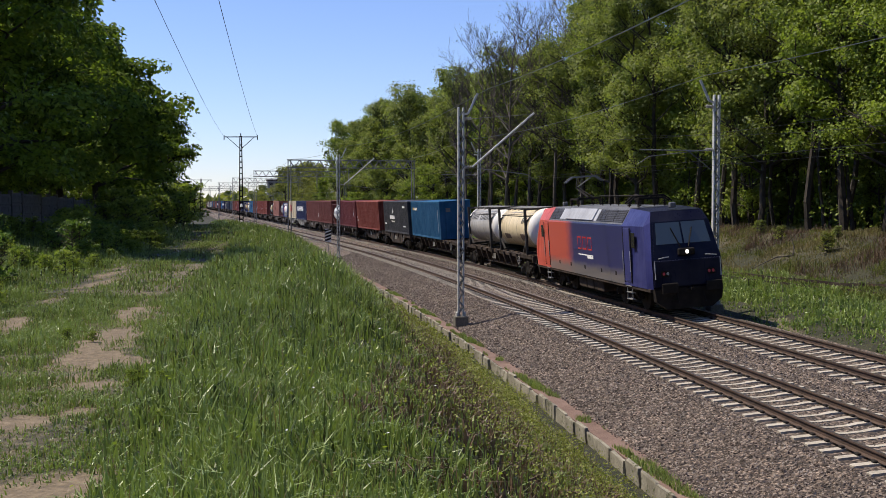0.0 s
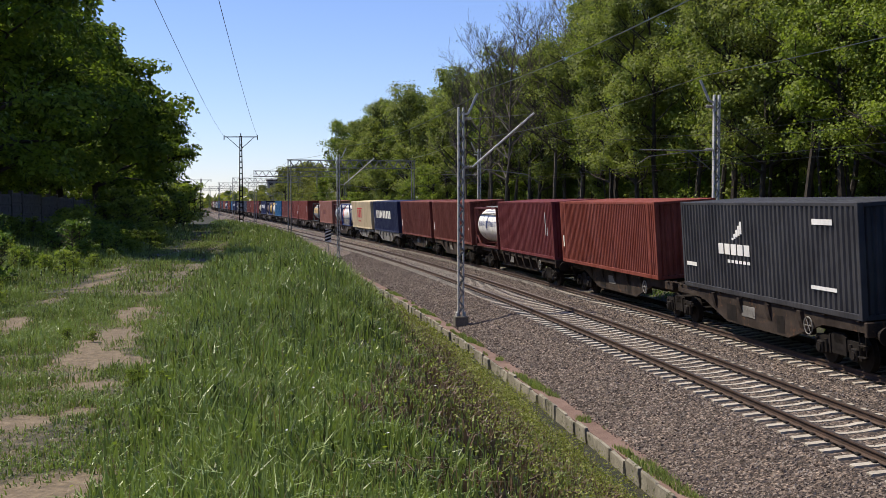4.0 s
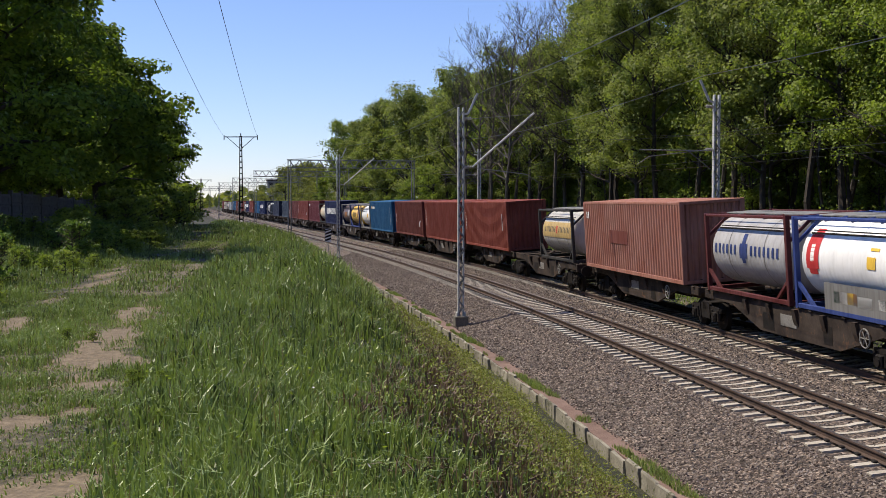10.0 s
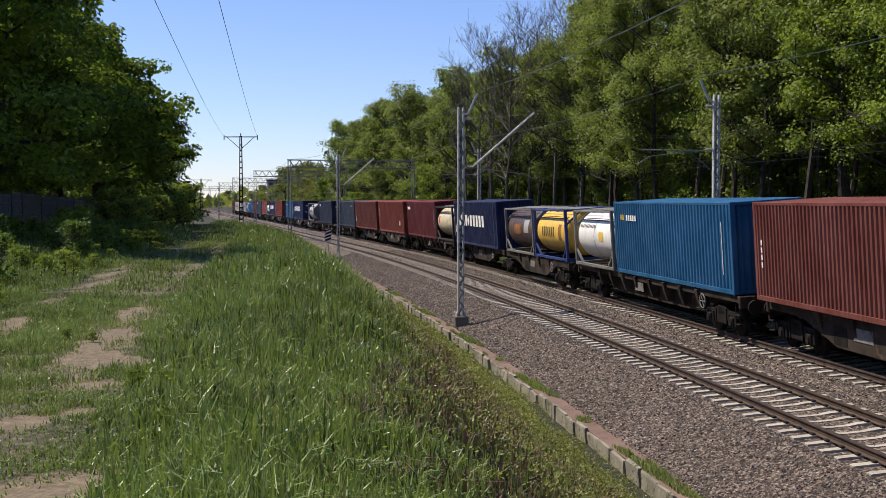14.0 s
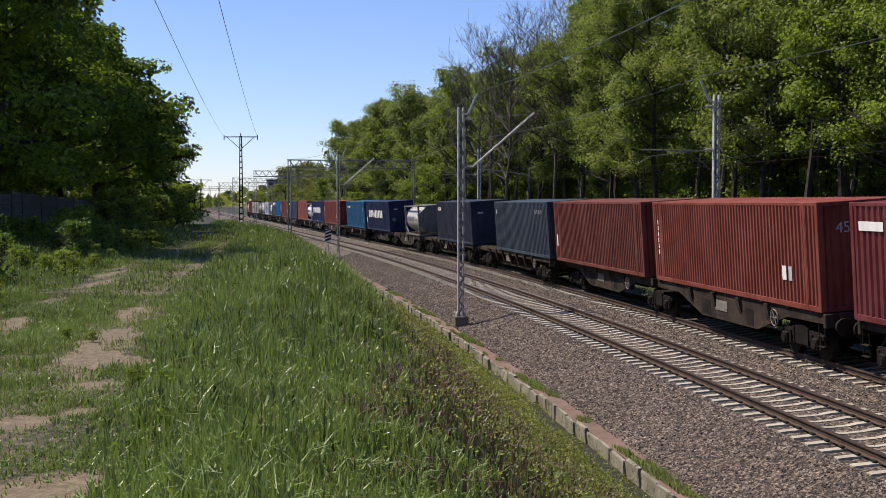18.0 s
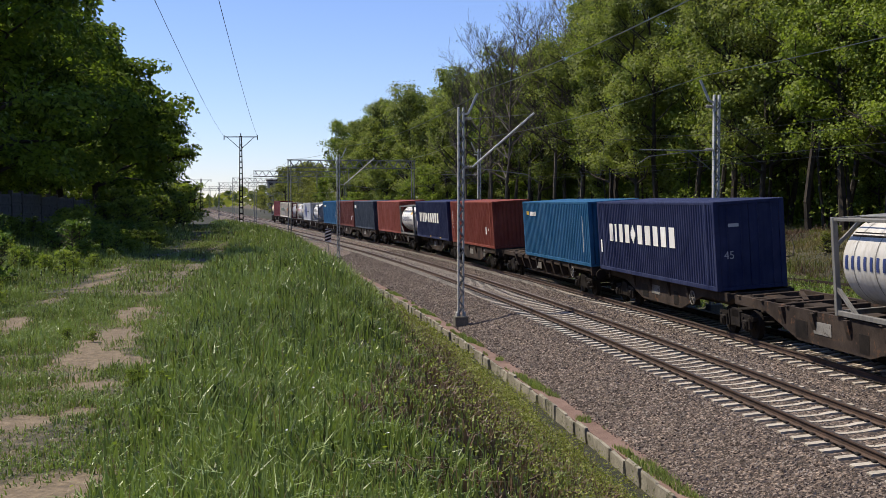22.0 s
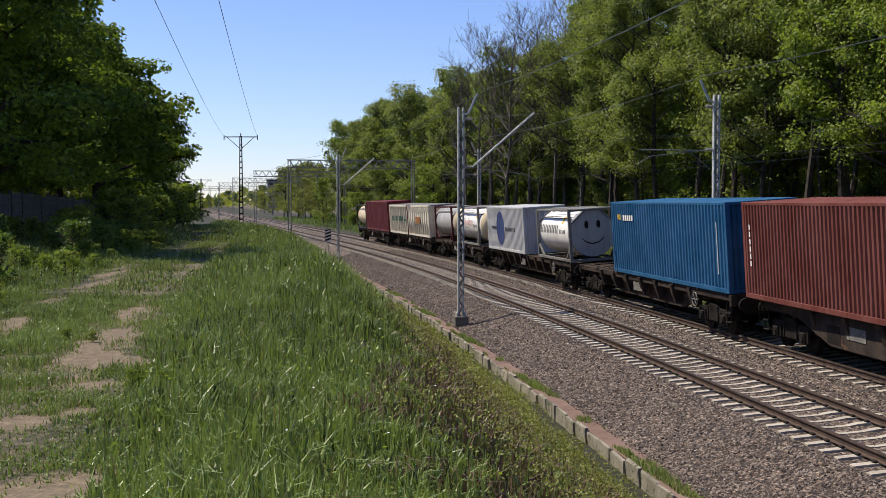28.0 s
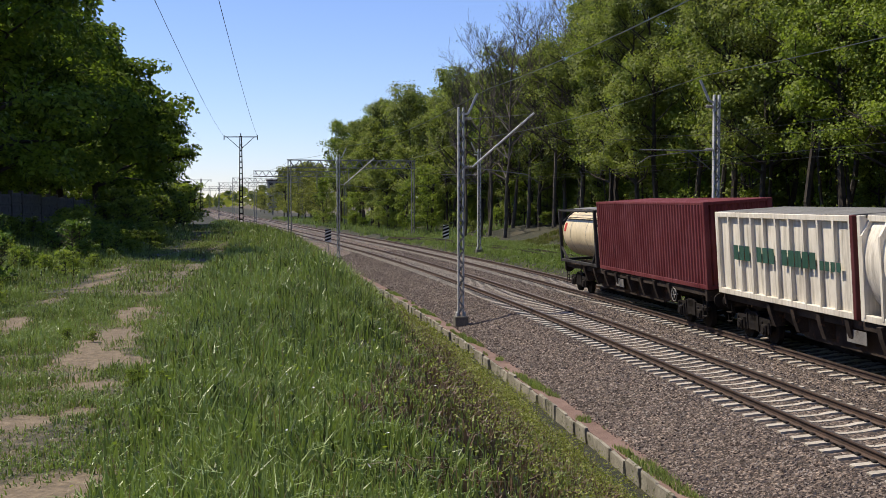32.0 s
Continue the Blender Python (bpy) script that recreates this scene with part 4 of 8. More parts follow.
def unseen_wood_behind():
    """Unseen trees added behind the standpoint, both sides of the line, to block low sky."""
    rng = random.Random(12)
    for lat, step in ((24.0, 5.5), (30.0, 6.0), (37.0, 7.0), (-27.0, 5.0), (-33.0, 6.0)):
        s = 26.0 if lat > 0 else -8.0
        while s > -150:
            x, y, _ = at(s, lat + rng.uniform(-1.5, 1.5))
            # labelled like the wood, but added only to darken faces turned this way
            plant("woodland_tree", WOOD_DEEP[rng.randrange(3)], M["leaf_oak"] if rng.random() < 0.5 else M["leaf_maple"], float(x), float(y), rng.uniform(0, 360), rng.uniform(0.95, 1.15) * (1.0 if lat > 0 else 0.8),
                  "tall oak of the wood in fresh spring leaf", "tree", "trees of the wood")
            if abs(lat) < 28:
                plant("young_tree", FRINGE[rng.randrange(3)], M["leaf_oak"], float(x), float(y) + 2.0, rng.uniform(0, 360), rng.uniform(0.8, 1.0), "young broadleaf tree under the wood's edge", "tree", "undergrowth of the wood")
            s -= step * rng.uniform(0.8, 1.2)


unseen_wood_behind()

# the row of limes behind the fence
LIME = [tree_meshes(61 + k, 12.0, 3.3, 1.6, 0.22, 11000, 0.32, clumps=110, droop=0.7, clump=0.34, flat=0.5, shell=0.7) for k in range(3)]
LIME_NEAR = [tree_meshes(65 + k, 12.0, 3.3, 1.6, 0.22, 26000, 0.20, clumps=120, droop=0.7, clump=0.34, flat=0.5, shell=0.7) for k in range(2)]
for k, (x, y, sc) in enumerate(((-15.6, 36.0, 1.0), (-17.8, 41.0, 1.06), (-19.2, 47.5, 0.97), (-20.2, 55.0, 0.94), (-21.2, 62.5, 1.02), (-21.8, 70.0, 1.02), (-23.4, 78.5, 1.0),
                                (-26.0, 87.0, 0.98), (-26.8, 95.0, 0.94), (-25.6, 103.0, 0.86), (-25.5, 44.0, 0.85), (-29.5, 111.0, 0.8), (-28.5, 56.0, 0.85), (-30.0, 70.0, 0.85), (-32.0, 85.0, 0.85), (-24.0, 36.0, 0.9), (-33.0, 47.0, 0.9), (-36.0, 62.0, 0.9), (-38.0, 78.0, 0.9), (-38.0, 95.0, 0.85))):
    # only the nearest lime gets the leaves coloured as if in sun
    plant("lime_tree", LIME_NEAR[k % 2] if k < 4 else LIME[k % 3], M["leaf_lime_lit"] if k < 1 else M["leaf_dark"], x * 1.16, y * 1.16, k * 67.0, sc * 1.17, "dense dark green lime tree behind the fence", "tree", "row of limes")

# ---- the train: paints
P = {
    "brown": paint("red-brown container paint", (0.133, 0.038, 0.029), 0.6, rust=0.4),
    "brick": paint("orange-brown container paint", (0.180, 0.043, 0.029), 0.6, rust=0.4),
    "maroon": paint("maroon container paint", (0.118, 0.023, 0.026), 0.6, rust=0.35),
    "salmon": paint("faded salmon container paint", (0.30, 0.125, 0.090), 0.6, rust=0.7, faded=(0.36, 0.185, 0.145)),
    "rosy": paint("faded red container paint", (0.230, 0.062, 0.045), 0.55, rust=0.5),
    "blue": paint("bright blue container paint", (0.013, 0.082, 0.181), 0.6, rust=0.2, streak=0.2),
    "navy": paint("navy container paint", (0.015, 0.022, 0.068), 0.6, rust=0.15, streak=0.2),
    "ink": paint("dark navy container paint", (0.023, 0.028, 0.051), 0.6, rust=0.2, streak=0.2),
    "slate": paint("slate blue container paint", (0.037, 0.050, 0.074), 0.6, rust=0.35),
    "black": paint("charcoal container paint", (0.037, 0.037, 0.042), rust=0.2, streak=0.2),
    "beige": paint("beige container paint", (0.546, 0.455, 0.305), 0.6, rust=0.4, streak=0.2),
    "pale": paint("pale grey container paint", (0.41, 0.418, 0.435), rust=0.3, streak=0.25),
    "cream": paint("cream container paint", (0.601, 0.555, 0.464), rust=0.45, streak=0.35),
    "silo": paint("stained cream silo paint", (0.601, 0.555, 0.464), rust=0.75, streak=0.55),
    "tank_cream": paint("cream tank cladding", (0.564, 0.473, 0.318), 0.4, rust=0.25, streak=0.25),
    "tank_white": paint("white tank cladding", (0.692, 0.682, 0.664), 0.35, rust=0.1, streak=0.14),
    "tank_silver": paint("dull silver tank cladding", (0.43, 0.415, 0.385), 0.38, rust=0.3, streak=0.3),
    "tank_grey": paint("grey tank cladding", (0.328, 0.32, 0.32), 0.4, rust=0.2, streak=0.25),
    "tank_yellow": paint("yellow tank cladding", (0.655, 0.419, 0.068), 0.35, rust=0.2, streak=0.3),
    "tank_umber": paint("dark brown tank cladding", (0.082, 0.051, 0.043), 0.4, rust=0.3),
    "end_grey": paint("grey insulated tank end", (0.15, 0.148, 0.14), 0.6, rust=0.3),
    "frame_black": paint("dark tank frame paint", (0.033, 0.031, 0.03), 0.6, rust=0.6),
    "frame_blue": paint("blue tank frame paint", (0.025, 0.045, 0.164), 0.5, rust=0.3),
    "frame_red": paint("dark red tank frame paint", (0.082, 0.018, 0.018), 0.5, rust=0.3),
    "frame_grey": paint("grey tank frame paint", (0.156, 0.152, 0.143), 0.5, rust=0.3),
    "white": paint("white lettering paint", (0.71, 0.701, 0.673), 0.5, rust=0.05, streak=0.15),
    "sign_red": paint("red sign paint", (0.41, 0.029, 0.029), 0.5, rust=0.1),
    "sign_blue": paint("dark blue sign paint", (0.025, 0.041, 0.135), 0.5, rust=0.1),
    "sign_green": paint("dark green sign paint", (0.025, 0.07, 0.049), 0.5, rust=0.1),
    "sign_yellow": paint("yellow sign paint", (0.655, 0.419, 0.055), 0.5, rust=0.1),
    "sign_ochre": paint("faded ochre sign paint", (0.40, 0.285, 0.12), 0.5, rust=0.4),
    "sign_dark": paint("dark sign paint", (0.037, 0.037, 0.041), 0.5, rust=0.1),
    "sign_rust": paint("brown sign paint", (0.246, 0.107, 0.037), 0.6, rust=0.2),
}
TRAIN = []      # (thing, distance behind the start of its origin)
MESH = {}       # meshes shared by alike pieces


def shared(key, make):
    if key not in MESH:
        made = make()
        MESH[key] = bm_mesh(key[0], made) if isinstance(made, bmesh.types.BMesh) else made
    return MESH[key]


def corrugated(y0, y1, z0, z1, x, out, pitch=0.278, depth=0.048):
    """A trapezoid-ribbed sheet in the plane x, ribs standing towards out."""
    n = max(2, round((y1 - y0) / pitch))
    p = (y1 - y0) / n
    prof = []
    for k in range(n):
        a = y0 + k * p
        prof += [(a, 0.0), (a + p * 0.25, 0.0), (a + p * 0.42, 1.0), (a + p * 0.83, 1.0)]
    prof.append((y1, 0.0))
    V = [(x + out * depth * (d - 1), y, z) for y, d in prof for z in (z0, z1)]
    F = [(2 * i, 2 * i + 2, 2 * i + 3, 2 * i + 1) for i in range(len(prof) - 1)]
    return mesh_of("side_panel", V, F)


def boxed(key, dims, r=0.012):
    def make():
        b = bmesh.new()
        soft_box(b, *dims, r)
        return b
    return shared((key, dims), make)


def plates(bm, L, rects, x=-1.226, t=0.006):
    """Flat marks on the camera's side: each (a0, a1, z0, z1), a from the tail end."""
    for a0, a1, z0, z1 in rects:
        box(bm, x - t, x, L - a1, L - a0, z0, z1)


def ring(a0, a1, z0, z1, w):
    return [(a0, a1, z0, z0 + w), (a0, a1, z1 - w, z1), (a0, a0 + w, z0 + w, z1 - w), (a1 - w, a1, z0 + w, z1 - w)]


def strokes(a, z0, z1, widths, w, gap):
    """A row of plain upright bars, as wide and high as the signwriting."""
    out = []
    for c in widths:
        out.append((a + c * 0.12, a + c * (0.86 if c > 0.5 else 0.68), z0, z1))
        a += c + gap
    return out


def mark(parent, L, rects, mat, name="sign", x=-1.226):
    small = max(max(r[1] - r[0], r[3] - r[2]) for r in rects) < 0.33
    for group in ([rects] if small else [[r] for r in rects]):
        b = bmesh.new()
        plates(b, L, group, x)
        o = part(name, b, mat, parent)
        if len(group) > 1:
            tagged(o, kind="stuff")


def ride(ob, u):
    ob.matrix_basis = riding(u)
    TRAIN.append((ob, u))
    return ob


def container(u0, u1, colour, label, h=2.94, doors=False, marks=()):
    """A ribbed steel box; u0: its leading end."""
    L = round((u1 - u0) * 5) / 5
    mat = P[colour]
    c = thing("freight_container", label, "container", None, "containers on the train")
    z0, z1 = DECK, DECK + h
    for sx in (-1, 1):
        part("side_panel", shared(("side_panel", L, h, sx), lambda: corrugated(0.16, L - 0.16, z0 + 0.15, z1 - 0.09, sx * 1.212, sx, 0.278 if L < 12.6 else 0.218)), mat, c)
        part("bottom_rail", boxed("bottom_rail", (sx * 1.219 if sx < 0 else 1.12, -1.12 if sx < 0 else 1.219, 0.1, L - 0.1, z0, z0 + 0.155)), mat, c)
        part("top_rail", boxed("top_rail", (sx * 1.216 if sx < 0 else 1.14, -1.14 if sx < 0 else 1.216, 0.1, L - 0.1, z1 - 0.10, z1 - 0.005)), mat, c)
        for y in (0.0, L - 0.165):
            part("corner_post", boxed("corner_post", (-1.222 if sx < 0 else 1.05, -1.05 if sx < 0 else 1.222, y, y + 0.165, z0, z1)), mat, c)
        if L > 12.7:
            for y in (0.72, L - 0.86):
                part("inner_post", boxed("inner_post", (-1.223 if sx < 0 else 1.16, -1.16 if sx < 0 else 1.223, y, y + 0.14, z0, z1 - 0.02)), mat, c)

    def roof():
        n = int(L / 0.42)
        ys = np.linspace(0.12, L - 0.12, 2 * n + 1)
        V = [(x, y, z1 - 0.012 - 0.02 * (k % 2)) for k, y in enumerate(ys) for x in (-1.15, 1.15)]
        F = [(2 * i, 2 * i + 1, 2 * i + 3, 2 * i + 2) for i in range(len(ys) - 1)]
        return mesh_of("roof", V, F)
    part("roof", shared(("roof", L, h), roof), mat, c)
    part("floor", boxed("floor", (-1.1, 1.1, 0.12, L - 0.12, z0 + 0.10, z0 + 0.15)), M["black_iron"], c)
    for y in (0.02, L - 0.12):
        part("end_sill", boxed("end_sill", (-1.05, 1.05, y, y + 0.1, z0, z0 + 0.13)), mat, c)
        part("end_header", boxed("end_header", (-1.05, 1.05, y, y + 0.1, z1 - 0.12, z1 - 0.008)), mat, c)
    if doors:
        for sx in (-1, 1):
            d = part("door", boxed("door", (-1.045 if sx < 0 else 0.008, -0.008 if sx < 0 else 1.045, 0.05, 0.10, z0 + 0.13, z1 - 0.12)), mat, c)
            for x in (0.30, 0.78):
                part("locking_bar", shared(("locking_bar", sx, x, h), lambda: _bar_mesh((sx * x, 0.03, z0 + 0.05), (sx * x, 0.03, z1 - 0.05), 0.022)), mat, d)
            if sx < 0:
                part("placard", boxed("placard", (-0.72, -0.36, 0.042, 0.048, z1 - 0.85, z1 - (0.55 if colour == "blue" else 0.74)), 0.002), P["frame_grey"] if colour == "blue" else P["pale"], d)
    else:
        def front():
            me = corrugated(-1.05, 1.05, z0 + 0.13, z1 - 0.12, 0, 1, 0.25, 0.04)
            me.transform(Matrix.Rotation(radians(-90), 4, "Z") @ Matrix.Translation((0, 0, 0)))
            me.transform(Matrix.Translation((0, 0.09, 0)))
            return me
        part("end_panel", shared(("end_panel", h), front), mat, c)
    part("back_panel", boxed("back_panel", (-1.05, 1.05, L - 0.1, L - 0.05, z0 + 0.13, z1 - 0.12)), mat, c)
    for rects, m in marks:
        mark(c, L, [(a0, a1, z0 + b0, z0 + b1) for a0, a1, b0, b1 in rects], P[m])
    return ride(c, u0)


def _bar_mesh(a, b, r):
    bm = bmesh.new()
    rod(bm, a, b, r, 6)
    return bm


def barrel_mesh(y0, y1, r, zc, dome, n=40):
    """A lying cylinder with dished ends."""
    rows = []
    for k in range(7):
        t = k / 6 * math.pi / 2
        rows.append((y0 - dome * math.cos(t) + dome * 0.0, r * (0.04 + 0.96 * math.sin(t) ** 0.75)))
    rows += [(y0 + (y1 - y0) * f, r) for f in np.linspace(0.02, 0.98, 12)]
    for k in range(7):
        t = (6 - k) / 6 * math.pi / 2
        rows.append((y1 + dome * math.cos(t), r * (0.04 + 0.96 * math.sin(t) ** 0.75)))
    V = [(r_ * math.cos(2 * math.pi * i / n), y, zc + r_ * math.sin(2 * math.pi * i / n)) for y, r_ in rows for i in range(n)]
    F = [(j * n + i, j * n + (i + 1) % n, (j + 1) * n + (i + 1) % n, (j + 1) * n + i) for j in range(len(rows) - 1) for i in range(n)]
    return mesh_of("barrel", V, F, None, True)


def tank(u0, u1, shell, frame_paint, label, over=0.0, bands=4, end_plate="", rails=True, ends=None, marks=(), wrap=(), ladder=True):
    """A tank in a lifting frame. over: how far the barrel reaches past its frame at each end."""
    L = round((u1 - u0) * 5) / 5
    z0, H = DECK, 2.56
    zc, r = z0 + 1.36, 1.13
    t = thing("tank_container", label, "tank container", None, "tanks on the train")
    fm = P[frame_paint]
    f0, f1 = over, L - over
    y0, y1 = (0.42 if not over else 0.55), (L - 0.42 if not over else L - 0.55)
    part("barrel", shared(("barrel", L, over), lambda: barrel_mesh(y0, y1, r, zc, 0.30 if not over else 0.52)), P[shell], t)
    if ends:
        for ya, sg in ((y0, -1), (y1, 1)):
            def dish():
                me = barrel_mesh(ya - 0.02, ya + 0.02, r + 0.012, zc, 0.54 if over else 0.31)
                return me
            part("dished_end", shared(("dished_end", L, over, sg), dish), P[ends], t)
    for k in range(bands):
        y = y0 + (y1 - y0) * (k + 0.5) / bands
        def band():
            V, F, n = [], [], 40
            for yy, rr in ((y - 0.018, r + 0.008), (y + 0.018, r + 0.008)):
                V += [(rr * math.cos(2 * math.pi * i / n), yy, zc + rr * math.sin(2 * math.pi * i / n)) for i in range(n)]
            F = [(i, (i + 1) % n, n + (i + 1) % n, n + i) for i in range(n)]
            return mesh_of("cladding_band", V, F, None, True)
        part("cladding_band", shared(("cladding_band", L, over, k, bands), band), P["frame_grey"] if shell != "tank_umber" else P["tank_umber"], t)
    for y in (f0, f1 - 0.14):
        for sx in (-1, 1):
            part("corner_post", boxed("tank_post", (-1.22 if sx < 0 else 1.08, -1.08 if sx < 0 else 1.22, y, y + 0.14, z0, z0 + H)), fm, t)
        part("top_beam", boxed("top_beam", (-1.08, 1.08, y + 0.01, y + 0.12, z0 + H - 0.12, z0 + H - 0.01)), fm, t)
        part("bottom_beam", boxed("bottom_beam", (-1.08, 1.08, y + 0.01, y + 0.12, z0, z0 + 0.14)), fm, t)
        for sx in (-1, 1):
            part("corner_brace", shared(("corner_brace", y, sx), lambda: _brace((sx * 1.12, y + 0.07, z0 + H - 0.75), (sx * 0.35, y + 0.07, z0 + H - 0.08))), fm, t)
    if rails:
        for sx in (-1, 1):
            part("bottom_rail", boxed("tank_bottom_rail", (-1.21 if sx < 0 else 1.10, -1.10 if sx < 0 else 1.21, f0 + 0.14, f1 - 0.14, z0 + 0.02, z0 + 0.15)), fm, t)
            part("top_rail", boxed("tank_top_rail", (-1.20 if sx < 0 else 1.12, -1.12 if sx < 0 else 1.20, f0 + 0.14, f1 - 0.14, z0 + H - 0.10, z0 + H - 0.02)), fm, t)
    for sx in (-1, 1):
        for ya, yb in ((f0 + 0.07, f0 + 0.95), (f1 - 0.07, f1 - 0.95)):
            part("saddle_brace", shared(("saddle_brace", sx, ya, yb), lambda: _brace((sx * 1.15, ya, z0 + 0.75), (sx * 1.12, yb, z0 + 0.10), 0.09)), fm, t)
    seam = bmesh.new()
    for dz in (0.72, 0.80):
        x = -math.sqrt(r * r - dz * dz) - 0.010
        box(seam, x - 0.012, x + 0.004, y0 + 0.1, y1 - 0.1, zc + dz - 0.02, zc + dz + (0.03 if dz < 0.75 else 0.01))
    part("cladding_seam", seam, M["black_iron"], t)
    part("walkway", boxed("walkway", (-0.45, 0.45, f0 + 0.1, f1 - 0.1, z0 + H - 0.05, z0 + H)), M["dull_steel"], t)

    def hatch():
        b = bmesh.new()
        for y in (L * 0.35, L * 0.62):
            rod(b, (0.0, y, zc + r - 0.05), (0.0, y, z0 + H + 0.0), 0.28, 14)
        return b
    part("manhole", shared(("manhole", L), hatch), M["dull_steel"], t)
    for sx in (-1, 1):
        part("handrail", shared(("tank_handrail", L, over, sx), lambda: _rail(sx, f0, f1, z0 + H)), fm, t)
    if ladder:
        part("ladder", shared(("ladder", f0), lambda: _ladder(f0, z0, H)), M["dull_steel"], t)
    if end_plate:
        def plate():
            b = bmesh.new()
            o = [(math.cos(math.pi * (k + 0.5) / 4) * 1.16, zc + math.sin(math.pi * (k + 0.5) / 4) * 1.16) for k in range(8)]
            prism(b, o, 0.05, 1.15)
            return b
        part("end_shield", shared(("end_shield",), plate), P[end_plate], t)
    for rects, m in wrap:
        # signs bent round the barrel: (a0, a1, low, high) with heights over the deck
        b = bmesh.new()
        for a0, a1, lo, hi in rects:
            n = 8
            col = []
            for i in range(n + 1):
                zz = z0 + lo + (hi - lo) * i / n
                dz = max(-r, min(r, zz - zc))
                x = -math.sqrt(max(0.0, r * r - dz * dz)) - 0.012
                col.append([b.verts.new((x, L - a0, zz)), b.verts.new((x, L - a1, zz))])
            for i in range(n):
                b.faces.new((col[i][0], col[i][1], col[i + 1][1], col[i + 1][0]))
        o = part("sign", b, P[m], t)
        if len(rects) > 1:
            tagged(o, kind="stuff")
    for rects, m in marks:
        mark(t, L, [(a0, a1, z0 + b0, z0 + b1) for a0, a1, b0, b1 in rects], P[m], "panel", -1.20)
    return ride(t, u0)


def _brace(a, b, w=0.08):
    bm = bmesh.new()
    bar(bm, a, b, w)
    return bm


def _rail(sx, f0, f1, z):
    b = bmesh.new()
    x = sx * 0.78
    rod(b, (x, f0 + 0.1, z - 0.06), (x, f1 - 0.1, z - 0.06), 0.025, 5)
    for k in range(5):
        y = f0 + 0.3 + (f1 - f0 - 0.6) * k / 4
        rod(b, (sx * 0.45, y, z - 0.04), (sx * 1.1, y, z - 0.12), 0.02, 4)
    return b


def _ladder(f0, z0, H):
    b = bmesh.new()
    for x in (0.45, 0.80):
        rod(b, (x, f0 + 0.04, z0 + 0.2), (x, f0 + 0.04, z0 + H - 0.1), 0.02, 5)
    for k in range(7):
        rod(b, (0.45, f0 + 0.04, z0 + 0.4 + 0.3 * k), (0.80, f0 + 0.04, z0 + 0.4 + 0.3 * k), 0.014, 4)
    return b


# ---- wagons
WHEELS = {-0.9: [], 0.9: [], -1.3: [], 1.3: []}


def wheelset_mesh(r):
    b = bmesh.new()
    for sx in (-1, 1):
        rod(b, (sx * 0.69, 0, 0), (sx * 0.82, 0, 0), r, 28)
        rod(b, (sx * 0.665, 0, 0), (sx * 0.69, 0, 0), r + 0.028, 28)
        rod(b, (sx * 0.80, 0, 0), (sx * 0.845, 0, 0), r * 0.42, 12)
        for k in range(4):
            t = k * math.pi / 2
            rod(b, (sx * 0.818, r * 0.7 * math.cos(t), r * 0.7 * math.sin(t)), (sx * 0.826, r * 0.7 * math.cos(t), r * 0.7 * math.sin(t)), 0.07, 8)
    rod(b, (-1.0, 0, 0), (1.0, 0, 0), 0.075, 10)
    return b


def bogie(parent, y, base=0.9, r=0.46, name="bogie"):
    """Side frames, bolster, springs and axle boxes, with two wheelsets that turn."""
    def frame_mesh():
        b = bmesh.new()
        for sx in (-1, 1):
            o = [(-base - 0.38, 0.62), (-base - 0.30, 0.78), (-0.45, 0.80), (-0.25, 0.92), (0.25, 0.92), (0.45, 0.80), (base + 0.30, 0.78), (base + 0.38, 0.62),
                 (base + 0.1, 0.56), (0.55, 0.58), (0.35, 0.36), (-0.35, 0.36), (-0.55, 0.58), (-base - 0.1, 0.56)]
            prism(b, o, sx * 1.0 - 0.05, sx * 1.0 + 0.05, "x")
            for yy in (-base, base):
                soft_box(b, sx * 1.04 - 0.10, sx * 1.04 + 0.10, yy - 0.15, yy + 0.15, r - 0.16, r + 0.17, 0.03)
                rod(b, (sx * 1.12, yy, r), (sx * 1.17, yy, r), 0.11, 10)
                for d in (-0.25, 0.25):
                    rod(b, (sx * 1.03, yy + d, r - 0.12), (sx * 1.03, yy + d, 0.70), 0.075, 8)
            for yy in (-0.42, 0.42):
                bar(b, (sx * 1.05, yy, 0.35), (sx * 1.05, yy, 0.85), 0.06)
        soft_box(b, -1.05, 1.05, -0.25, 0.25, 0.62, 0.90, 0.03)
        for yy in (-base - 0.32, base + 0.32):
            soft_box(b, -1.0, 1.0, yy - 0.06, yy + 0.06, 0.60, 0.74, 0.02)
        for yy in (-base + 0.52, base - 0.52):
            for sx in (-1, 1):
                soft_box(b, sx * 0.7525 - 0.05, sx * 0.7525 + 0.05, yy - 0.05, yy + 0.05, 0.25, 0.62, 0.01)
        return b
    bo = part(name, shared(("bogie", base, r), frame_mesh), M["black_iron"], parent, "", pose(0, y, 0))
    for yy in (-base, base):
        w = part("wheelset", shared(("wheelset", r), lambda: wheelset_mesh(r)), M["black_iron"], bo, "", pose(0, yy, r))
        WHEELS[yy].append(w)
    return bo


def sill_mesh(y0, y1, deep0, deep1, sx, over0=2.3, over1=2.3):
    """A fish-bellied side sill: thin over the bogies, deep between them."""
    z = DECK
    b = bmesh.new()
    o = [(y0, z - 0.02), (y1, z - 0.02), (y1, z - 0.30), (y1 - over1, z - 0.32), (y1 - over1 - 2.1, z - deep1), (y0 + over0 + 2.1, z - deep0), (y0 + over0, z - 0.32), (y0, z - 0.30)]
    prism(b, o, sx * 1.10 - 0.05, sx * 1.10 + 0.05, "x")
    return b


